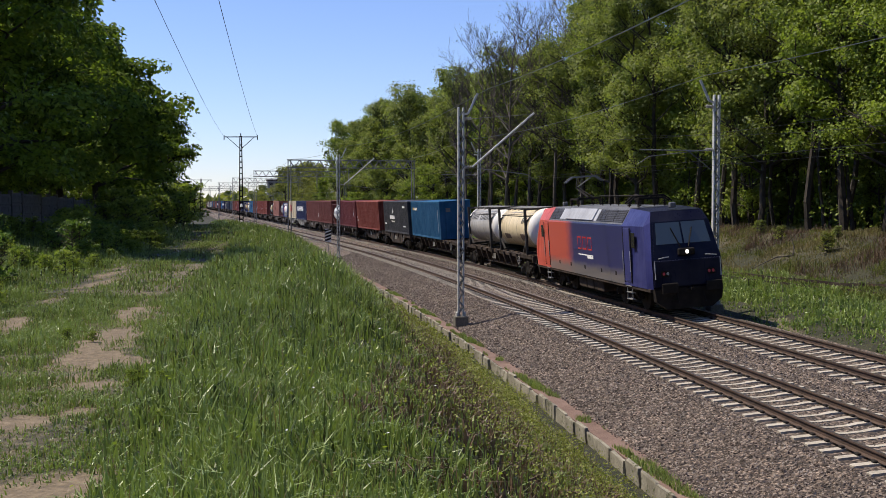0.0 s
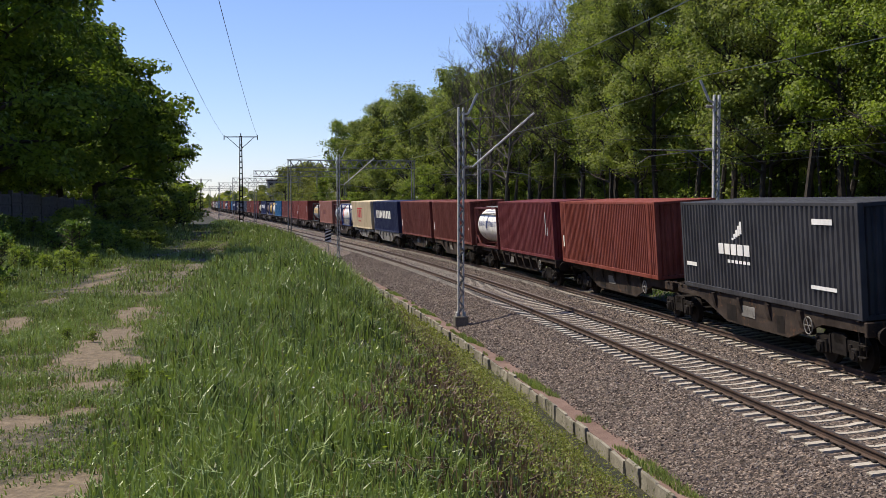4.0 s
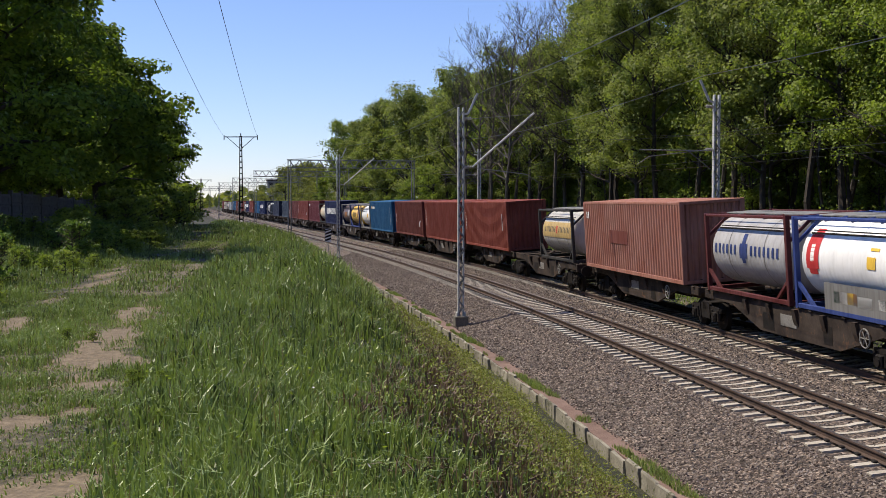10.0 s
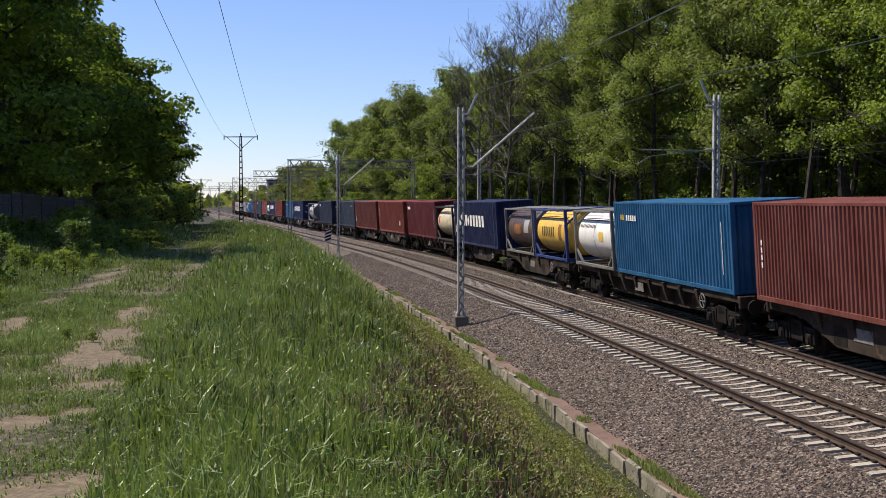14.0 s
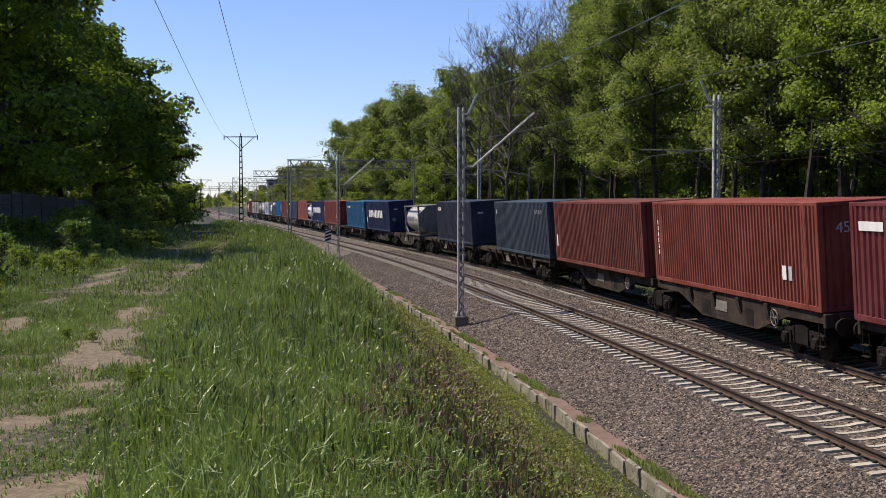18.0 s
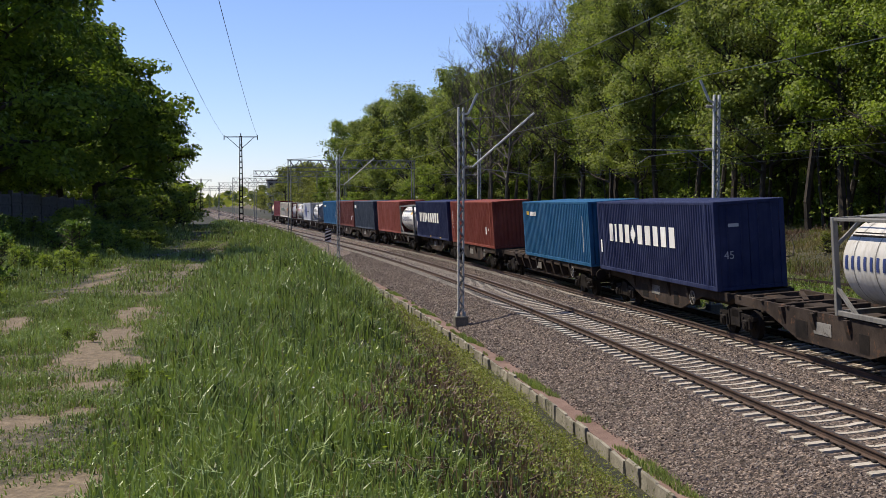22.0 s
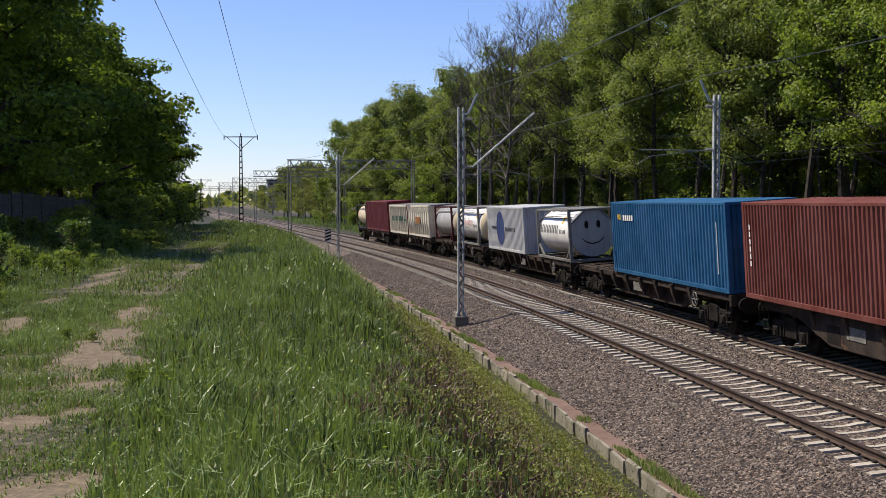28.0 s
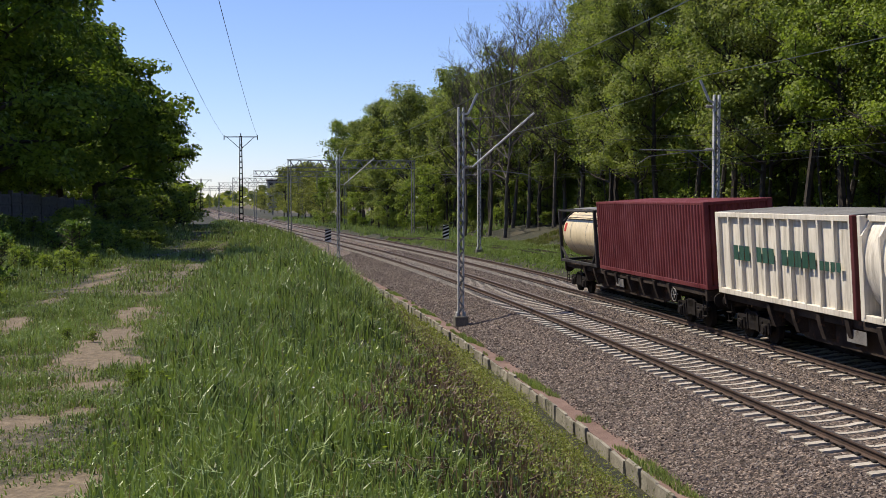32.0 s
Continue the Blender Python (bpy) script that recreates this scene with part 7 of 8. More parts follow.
    for o in lo.children_recursive:
        if o.name.startswith(("bogie", "wheelset")) or o.data in seen:
            continue
        seen.add(o.data)
        for v in o.data.vertices:
            if v.co.z > 1.0:
                v.co.z = 1.0 + (v.co.z - 1.0) * 1.17
    return ride(lo, u0)


build_loco(41.4)

# ---- concrete panel fence before the limes
def build_fence():
    f = thing("panel_fence", "old grey concrete panel fence under the limes", "fence", kind="")
    line = [(-14.8, 31.0), (-17.0, 40.0), (-19.9, 50.0), (-22.2, 64.0), (-24.2, 79.0), (-27.6, 101.0)]
    b = bmesh.new()
    soft_box(b, -1.16, 1.16, -0.04, 0.04, 0.0, 1.98, 0.015)
    pm = bm_mesh("fence_panel", b)
    b = bmesh.new()
    soft_box(b, -1.10, 1.10, -0.065, -0.038, -0.2, 0.2, 0.012)
    bd = bm_mesh("fence_board", b)
    b = bmesh.new()
    soft_box(b, -0.09, 0.09, -0.10, 0.10, -0.3, 2.12, 0.015)
    qm = bm_mesh("fence_post", b)
    rng = random.Random(3)
    for (xa, ya), (xb, yb) in zip(line, line[1:]):
        n = max(1, round(math.hypot(xb - xa, yb - ya) / 2.42))
        for k in range(n):
            u0, u1 = k / n, (k + 1) / n
            p, q = (xa + (xb - xa) * u0, ya + (yb - ya) * u0), (xa + (xb - xa) * u1, ya + (yb - ya) * u1)
            mx, my = (p[0] + q[0]) / 2, (p[1] + q[1]) / 2
            yaw = math.degrees(math.atan2(q[1] - p[1], q[0] - p[0]))
            panel = part("fence_panel", pm, M["fence"], f, "", pose(mx, my, ground_at(mx, my) - 0.04, rng.uniform(-2, 2), 0, yaw))
            for j in range(4):
                part("fence_board", bd, M["fence"], panel, "", pose(0, 0, 0.26 + 0.48 * j))
            part("fence_post", qm, M["fence"], f, "", pose(p[0], p[1], ground_at(*p) - 0.05, 0, 0, yaw))


build_fence()


# ---- striped warning boards on posts
def build_board(s, lat, z, label):
    t = thing("warning_board", label, "railway sign", spot(s, lat, z), "striped boards")
    b = bmesh.new()
    rod(b, (0, 0, -0.2), (0, 0, 2.2), 0.035, 8)
    part("post", b, M["dull_steel"], t)
    b = bmesh.new()
    soft_box(b, -0.30, 0.30, -0.05, -0.035, 0.95, 2.25, 0.003)
    part("board", b, P["white"], t)
    for k in range(4):
        b = bmesh.new()
        z0 = 1.0 + 0.32 * k
        prism(b, [(-0.30, z0), (0.30, z0 + 0.22), (0.30, z0 + 0.40 if k < 3 else 2.25), (-0.30, z0 + 0.18)], -0.057, -0.0515)
        part("stripe", b, M["black_iron"], t)


build_board(114.0, -2.5, -0.55, "white board with black slanted stripes on a post")
build_board(104.5, 7.3, 0.0, "weathered striped board on a thin post")


# ---- willows, bushes and far woods
green_rng = random.Random(9)


def grove():
    for s, lat, sc in ((215, 15, 0.8), (228, 13, 0.75), (236, 19, 0.9), (245, 14, 0.75), (255, 20, 0.95), (262, 13, 0.72), (272, 18, 0.8), (285, 14, 0.75), (300, 19, 0.8), (318, 15, 0.8), (335, 20, 0.9),
                       (355, 14, 0.85), (290, 28, 0.95), (305, 33, 1.0), (270, 30, 0.95), (325, 30, 1.0), (345, 36, 1.05), (300, 40, 1.0), (276, 13, 0.95), (282, 17, 1.0), (292, 12, 0.9), (298, 16, 1.0), (265, 16, 0.9), (310, 13, 0.95), (258, 15, 0.85), (380, 18, 0.9), (410, 16, 0.9), (450, 18, 1.0)):
        x, y, _ = at(s, lat)
        plant("willow", FRINGE[int(s) % 3], M["leaf_olive"], float(x), float(y), s * 31.0, sc * (1.3 if 240 < s < 330 else 1.0), "pale olive willow beside the line", "tree", "willows by the line")
    for s, lat, sc in ((330, -9, 0.6), (360, -10, 0.75), (400, -9, 0.8), (440, -11, 0.9), (480, -10, 1.0)):
        x, y, _ = at(s, lat)
        plant("willow", FRINGE[int(s) % 3], M["leaf_oak"], float(x), float(y), s * 17.0, sc, "far green tree beyond the grass bank", "tree", "willows by the line")
    # hedge added so that dark leaves close the bright gaps below the crowns
    for k in range(13):
        plant("shrub", FRINGE[k % 3], M["leaf_dark"], -31.0 - 1.1 * k + (k % 3), 36.0 + 7.5 * k, k * 83.0, 0.62, "dark green shrub added behind the limes to fill gaps", "shrub", "shrubs behind the limes")
    for k in range(22):
        u = k / 21
        x, y = np.interp(u, [0, 0.3, 0.6, 1], [-18.5, -24.0, -29.0, -35.0]), 36.0 + 84.0 * u
        plant("shrub", FRINGE[k % 3], M["leaf_dark"], float(x) - 0.8 * (k % 2), float(y), k * 61.0, 0.52 + 0.05 * (k % 3), "dark green shrub added behind the limes to fill gaps", "shrub", "shrubs behind the limes")
    for x, y, sc in ((-2.9, 10.4, 0.065), (-2.7, 10.7, 0.05), (-4.8, 14.2, 0.06), (-4.4, 14.0, 0.05), (-2.2, 8.6, 0.045)):
        plant("weed_clump", BUSH[int(y) % 3], M["leaf_maple"], x, y, y * 40, sc, "low broad-leaved plant in the trodden turf", "weeds", "plants on the path", dz=-0.02)
    # a fresh yellow-green bush and low scrub on the far bank
    for s, lat, sc, mt in ((60.8, 20.0, 0.42, "weed"), (68.5, 21.5, 0.3, "weed"), (63.0, 22.0, 0.25, "leaf_oak"), (57.0, 22.8, 0.3, "weed"), (73.0, 22.3, 0.32, "leaf_oak"), (78.0, 21.0, 0.35, "leaf_maple"), (52.5, 21.5, 0.3, "leaf_oak")):
        x, y, _ = at(s, lat)
        plant("bush", BUSH[int(s) % 3], M[mt], float(x), float(y), s * 13, sc, "small fresh bush on the grassy bank", "bush", "bushes at the wood's foot")
    plant("bush", BUSH[1], M["leaf_dark"], -12.7, 176.0, 40.0, 0.6, "small dark conical bush beside the line", "bush")
    # bushes along the fence and at the wood's foot
    spots = [(-13.8, 33.0, 0.34), (-14.8, 38.5, 0.36), (-16.6, 43.0, 0.38), (-17.6, 47.5, 0.35), (-18.0, 53.0, 0.5), (-18.6, 58.0, 0.42), (-19.2, 63.0, 0.6), (-20.0, 68.0, 0.6), (-21.6, 73.0, 0.9),
             (-22.3, 79.0, 0.95), (-22.8, 84.0, 0.8), (-22.8, 90.0, 1.1), (-23.6, 95.5, 1.2), (-24.5, 101.0, 1.0), (-24.2, 106.0, 1.3), (-26.3, 112.0, 1.2), (-28.2, 119.0, 1.3), (-12.4, 29.0, 0.3), (-11.6, 25.5, 0.25), (-16.2, 49.0, 0.5), (-15.6, 46.5, 0.42), (-17.2, 53.5, 0.55), (-18.6, 66.0, 0.7), (-19.6, 72.0, 0.75), (-20.6, 77.0, 0.8), (-21.8, 86.0, 0.9), (-14.0, 41.0, 0.4), (-12.9, 36.5, 0.36), (-22.2, 93.0, 1.0), (-22.9, 99.0, 1.0)]
    for k, (x, y, sc) in enumerate(spots):
        plant("bush", BUSH[k % 3], M["leaf_maple"], x, y, k * 71.0, sc, "leafy bush spreading before the fence", "bush", "bushes along the fence")
    for k in range(150):
        s = 22 + 90 * green_rng.random() ** 1.4
        x, y, _ = at(s, green_rng.uniform(-19.5, -16.4) - (0.0 if s < 60 else 1.0))
        plant("weed_clump", BUSH[k % 3], M["leaf_maple"], float(x), float(y), k * 47.0, green_rng.uniform(0.12, 0.30) * (0.8 if s < 40 else 1.15), "lush green weed clump on the verge", "weeds", "weed clumps of the verge")
    for k in range(34):
        s = 23 + 34 * green_rng.random()
        x, y, _ = at(s, green_rng.uniform(-20.5, -17.2))
        plant("bush", BUSH[k % 3], M["leaf_green"] if k % 3 else M["leaf_maple"], float(x), float(y), k * 37.0, green_rng.uniform(0.22, 0.44), "dense green nettle bush on the shady verge", "bush", "bushes along the fence")
    for k in range(14):
        s = green_rng.uniform(92, 190)
        lat = 22.3 + green_rng.uniform(-1.5, 2.5) - max(0.0, min(10.5, (s - 120) * 0.15))
        x, y, _ = at(s, lat)
        plant("bush", BUSH[k % 3], M["leaf_maple"] if k % 2 else M["leaf_oak"], float(x), float(y), k * 53.0, green_rng.uniform(0.14, 0.4) if s < 95 else green_rng.uniform(0.35, 0.9), "low leafy bush at the wood's foot", "bush", "bushes at the wood's foot")
    for k in range(5):
        s = green_rng.uniform(190, 240)
        x, y, _ = at(s, green_rng.uniform(9.5, 13.0))
        plant("bush", BUSH[k % 3], M["weed"] if k % 2 else M["leaf_oak"], float(x), float(y), k * 59.0, green_rng.uniform(0.4, 0.8), "yellow-green scrub beside the tracks", "bush", "scrub beside the tracks")


grove()


def fallen_branch(x, y, turn):
    """A forked grey branch lying on the bank."""
    t = thing("fallen_branch", "forked grey dead branch lying on the bank", "branch", pose(x, y, ground_at(x, y) + 0.05, 0, 0, turn))
    for pts in (((0, 0, 0), (-1.0, 0.1, -0.10), (-1.9, 0.0, -0.45), (-2.7, -0.2, -0.75)), ((0, 0, 0), (0.1, 0.1, 0.55), (0.05, 0.3, 1.0)), ((-0.1, 0, 0.0), (-0.15, -0.3, -0.5))):
        b = bmesh.new()
        for k in range(len(pts) - 1):
            rod(b, pts[k], pts[k + 1], 0.055 - 0.012 * k, 6, 0.043 - 0.012 * k)
        part("bough", b, M["bark_pale"], t)


fallen_branch(20.9, 66.5, 10.0)


def far_woods():
    nr = np.random.RandomState(4)
    n = 9000
    a = nr.uniform(-0.75, 0.75, n)
    d = nr.uniform(620, 1100, n)
    x, y = np.sin(a) * d, np.cos(a) * d
    top = 9 + 6 * np.sin(a * 23) * np.sin(a * 7 + 1) + 3 * np.sin(a * 61)
    z = nr.rand(n) ** 0.7 * top
    P0 = np.stack([x, y, z + 0.5], 1)
    nrm = nr.normal(0, 1, (n, 3))
    nrm /= np.linalg.norm(nrm, axis=1)[:, None]
    u = np.cross(nrm, nr.normal(0, 1, (n, 3)))
    u /= np.linalg.norm(u, axis=1)[:, None]
    v = np.cross(nrm, u)
    L = nr.uniform(1.6, 3.6, n)[:, None]
    Q = np.stack([P0 - u * L, P0 + v * L * 0.7, P0 + u * L, P0 - v * L * 0.7], 1).reshape(-1, 3)
    tagged(part("distant_woods", mesh_of("distant_woods", Q, np.arange(4 * n).reshape(-1, 4)), M["leaf_olive"]), "hazy line of distant woods on the horizon", "woods", kind="stuff")


far_woods()


def build_flats():
    b = thing("apartment_building", "far grey block of flats above the bushes", "building", pose(-75.0, 560.0, 0.5, 0, 0, 12))
    m = bmesh.new()
    box(m, -13, 13, -6, 6, 0, 14.0)
    part("wall", m, M["dull_steel"], b)
    m = bmesh.new()
    box(m, -13.4, 13.4, -6.4, 6.4, 14.0, 14.7)
    part("roof", m, M["wagon"], b)
    m = bmesh.new()
    box(m, -3, 12, -4, 4, 14.7, 17.4)
    part("roof_house", m, M["dull_steel"], b)
    wm = boxed("flat_window", (-0.9, 0.9, -6.06, -5.98, -0.7, 0.7), 0.02)
    for r in range(4):
        for k in range(8):
            part("window", wm, M["black_iron"], b, "", pose(-11.4 + 3.25 * k, 0, 2.2 + 3.4 * r))


build_flats()


# ---- grasses
def blades(name, s, lat, h, w, mat, seed, lean=0.45, label="", category="grass", clear=None):
    """Bent three-piece blades standing on the ground at (s, lat)."""
    nr = np.random.RandomState(seed)
    n = len(s)
    x, y, _ = at(s, lat)
    z = height(s, lat) - 0.02
    az, la = nr.uniform(0, 2 * np.pi, n), np.abs(nr.normal(0.15, lean, n))
    face = nr.uniform(0, 2 * np.pi, n)
    dx, dy = np.cos(az), np.sin(az)
    ux, uy = np.cos(face), np.sin(face)
    B = np.stack([x, y, z], 1)
    U = np.stack([ux, uy, 0 * ux], 1) * w[:, None] * 0.5
    Mid = B + np.stack([dx * la * h * 0.28, dy * la * h * 0.28, h * 0.60], 1)
    Tip = B + np.stack([dx * la * h * 0.95, dy * la * h * 0.95, h * np.clip(1.0 - 0.35 * la, 0.45, 1)], 1)
    V = np.stack([B - U, B + U, Mid - U * 0.8, Mid + U * 0.8, Tip], 1).reshape(-1, 3)
    k = np.arange(n)[:, None] * 5
    F = np.concatenate([k + [0, 1, 3], k + [0, 3, 2], k + [2, 3, 4]])
    return tagged(part(name, mesh_of(name, V, F), mat), label, category, kind="stuff")


def patchy(s, lat, f=0.35, seed=0.0):
    return 0.5 + 0.25 * np.sin(s * f * 2.1 + 1.7 * np.sin(lat * f * 3 + seed)) + 0.25 * np.sin(lat * f * 4.3 + s * f + seed * 2)


def trodden(nr, s, lat):
    """True where a blade would not have lasted."""
    return nr.rand(len(s)) < bareness(s, lat) * 1.12


def weed_edge(s):
    """Where the long grass of the bank gives way to the weeds of the slope."""
    return np.interp(s, [10, 13, 22, 34, 60, 100], [-10.5, -10.05, -8.95, -8.0, -7.3, -6.9]) + 0.22 * np.sin(s * 0.9) + 0.13 * np.sin(s * 2.7 + 1)


def sow(rng, n, s0, s1, l0, l1, power=1.0):
    s = s0 + (s1 - s0) * rng.rand(n) ** power
    return s, rng.uniform(l0, l1, n)


def tufted(nr, n, per, s0, s1, l0, l1, spread):
    """Blades gathered in tufts; each tuft has its own vigour."""
    c = n // per
    cs, cl = sow(nr, c, s0, s1, l0, l1)
    vig = np.repeat(nr.uniform(0.45, 1.3, c), per)
    return np.repeat(cs, per) + nr.normal(0, spread, c * per), np.repeat(cl, per) + nr.normal(0, spread, c * per), vig


def build_grass():
    nr = np.random.RandomState(12)
    # long grass of the bank, from the path to the foot of the slope
    for n, s0, s1, ww, hh, sp in ((120000, 3.0, 13, 0.0125, 0.33, 0.07), (110000, 2.5, 26, 0.016, 0.36, 0.085), (70000, 26, 62, 0.028, 0.40, 0.12), (40000, 62, 150, 0.06, 0.46, 0.22)):
        s, lat, vig = tufted(nr, n, 16, s0, s1, -13.9, -7.0, sp)
        edge, inner = lat - weed_edge(s), lat - path_edge(s)
        thick = np.interp(inner, [-0.35, -0.05, 0.5], [0.0, 0.35, 1.0]) * np.interp(edge, [-0.6, 0.0, 0.5], [1.0, 0.5, 0.03])
        keep = (lat < -5.4) & ~trodden(nr, s, lat) & (nr.rand(len(s)) < thick * (0.45 + 0.55 * rough_mottle(s, lat, 0.9, 1)))
        s, lat, vig = s[keep], lat[keep], vig[keep]
        h = hh * vig * nr.uniform(0.5, 1.2, len(s)) * np.interp(lat - path_edge(s), [-0.3, 0.1, 0.9], [0.4, 0.65, 1.0]) * np.interp(lat - weed_edge(s), [-1.4, 0.0, 0.6], [1.0, 0.5, 0.3])
        h = h * (0.6 + 0.8 * mottle(s, lat, 0.7, 5))
        pick = nr.rand(len(s)) < 0.05
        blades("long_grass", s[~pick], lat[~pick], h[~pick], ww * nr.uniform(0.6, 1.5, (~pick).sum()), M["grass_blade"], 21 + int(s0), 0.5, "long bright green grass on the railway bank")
        blades("dry_grass", s[pick], lat[pick], h[pick] * 1.1, ww * 0.7 * nr.uniform(0.6, 1.4, pick.sum()), M["straw"], 22 + int(s0), 0.6, "pale dry stalks among the long grass")
    # short turf of the path and beyond
    for n, s0, s1, ww, hh, sp in ((230000, 6.0, 24, 0.011, 0.085, 0.10), (44000, 24, 60, 0.022, 0.10, 0.16), (12000, 60, 130, 0.055, 0.18, 0.25)):
        s, lat, vig = tufted(nr, n, 14, s0, s1, -17.6 if s0 < 20 else -19.5, -11.9, sp)
        ridge = np.exp(-((lat - rut_lat(s) + 0.9) / 0.4) ** 2) * (s > 15)
        keep = ~trodden(nr, s, lat) & (lat < path_edge(s) + 0.4) & (rough_mottle(s, lat, 1.1, 3) + 0.4 * ridge + 0.40 * nr.rand(len(s)) > 0.30)
        s, lat, vig, ridge = s[keep], lat[keep], vig[keep], ridge[keep]
        h = hh * vig * nr.uniform(0.5, 1.5, len(s)) * np.interp(lat, [-19.5, -17, -16.0, -12], [4.0, 2.8, 1.0, 1.0]) * (0.55 + 1.1 * mottle(s, lat, 1.6, 7) ** 2 + 0.8 * ridge)
        pick = nr.rand(len(s)) < 0.15
        blades("short_grass", s[~pick], lat[~pick], h[~pick], ww * nr.uniform(0.7, 1.4, (~pick).sum()), M["grass_blade"], 31 + int(s0), 0.7, "short trodden grass between the wheel ruts")
        blades("dry_turf", s[pick], lat[pick], h[pick] * 0.8, ww * nr.uniform(0.7, 1.3, pick.sum()), M["straw"], 32 + int(s0), 0.9, "dry yellowed blades in the trodden turf")
    # verge under the trees
    s, lat, vig = tufted(nr, 62000, 14, 14, 112, -24.0, -16.3, 0.25)
    h = vig * nr.uniform(0.25, 0.70, len(s)) * (0.4 + 0.8 * rough_mottle(s, lat, 0.4, 8)) * np.interp(lat, [-18, -16.5], [1.0, 0.4])
    blades("verge_weeds", s, lat, h, np.interp(s, [14, 40, 90], [0.016, 0.03, 0.05]) * nr.uniform(0.6, 1.5, len(s)), M["grass_blade"], 41, 0.5, "tall weeds and nettles along the fence")
    # far side
    s, lat, vig = tufted(nr, 64000, 12, 30, 135, 6.8, 17.0, 0.22)
    s2, lat2, vig2 = tufted(nr, 24000, 12, 130, 290, 8.0, 26.0, 0.5)
    h2 = vig2 * nr.uniform(0.25, 0.7, len(s2)) * (0.5 + 0.7 * patchy(s2, lat2, 0.2))
    blades("meadow_grass", s2, lat2, h2, 0.13 * nr.uniform(0.6, 1.5, len(s2)), M["grass_blade"], 45, 0.5, "long meadow grass beyond the tracks")
    h = vig * nr.uniform(0.12, 0.46, len(s)) * (0.5 + 0.7 * patchy(s, lat, 0.3)) * np.interp(lat, [6.9, 8.0, 9.5], [0.4, 0.8, 1.1])
    keep = lat > 6.6
    blades("lineside_grass", s[keep], lat[keep], h[keep], 0.055 * nr.uniform(0.6, 1.5, keep.sum()), M["grass_blade"], 42, 0.5, "lush green grass beyond the outer track")
    s, lat, vig = tufted(nr, 120000, 12, 38, 112, 14.5, 26.0, 0.22)
    tone = rough_mottle(s, lat, 0.22, 9) + 0.16 * (nr.rand(len(s)) - 0.5)
    h = vig * nr.uniform(0.14, 0.42, len(s)) * (0.5 + 0.9 * mottle(s, lat, 0.5, 3))
    w = 0.034 * nr.uniform(0.6, 1.5, len(s))
    rusty = (tone > np.interp(lat, [15, 20, 22, 24], [0.80, 0.64, 0.50, 0.62])) & (lat > 17)
    pale = ~rusty & (tone < np.interp(lat, [14.5, 16.5, 18], [0.30, 0.38, 0.47]))
    green = ~rusty & ~pale
    blades("bank_turf", s[green], lat[green], h[green] * 0.9, w[green], M["bank_blade"], 44, 0.6, "rank green grass on the bank below the wood")
    blades("bank_grass", s[pale], lat[pale], h[pale], w[pale] * 0.8, M["straw"], 43, 0.6, "dry pale grass on the bank below the wood")
    blades("bank_stems", s[rusty], lat[rusty], h[rusty] * 1.3, w[rusty] * 0.7, M["dead_stem"], 46, 0.5, "rust-brown dead stems along the top of the bank")

M["bank_blade"] = leaf_material("dull bank grass", (0.016, 0.027, 0.0072), (0.153, 0.167, 0.05), 0.3, 0.6, 0.15, tufts=0.8)
M["straw"] = leaf_material("dry straw grass", (0.077, 0.072, 0.027), (0.216, 0.18, 0.086), 0.25)
M["dead_stem"] = leaf_material("dead brown stems", (0.041, 0.027, 0.018), (0.144, 0.095, 0.063), 0.1)
build_grass()


def leafy(name, s, lat, up, size, mat, seed, label):
    """Small broad leaves on the slope, as quads in every tilt."""
    nr = np.random.RandomState(seed)
    n = len(s)
    x, y, _ = at(s, lat)
    P0 = np.stack([x, y, height(s, lat) + up], 1)
    nrm = nr.normal(0, 1, (n, 3)) + np.array([0, 0, 0.9])
    nrm /= np.linalg.norm(nrm, axis=1)[:, None]
    a = np.cross(nrm, nr.normal(0, 1, (n, 3)))
    a /= np.linalg.norm(a, axis=1)[:, None]
    b = np.cross(nrm, a)
    L = size[:, None]
    Q = np.stack([P0 - a * L, P0 + b * L * 0.6, P0 + a * L, P0 - b * L * 0.6], 1).reshape(-1, 3)
    return tagged(part(name, mesh_of(name, Q, np.arange(4 * n).reshape(-1, 4)), mat), label, "weeds", kind="stuff")


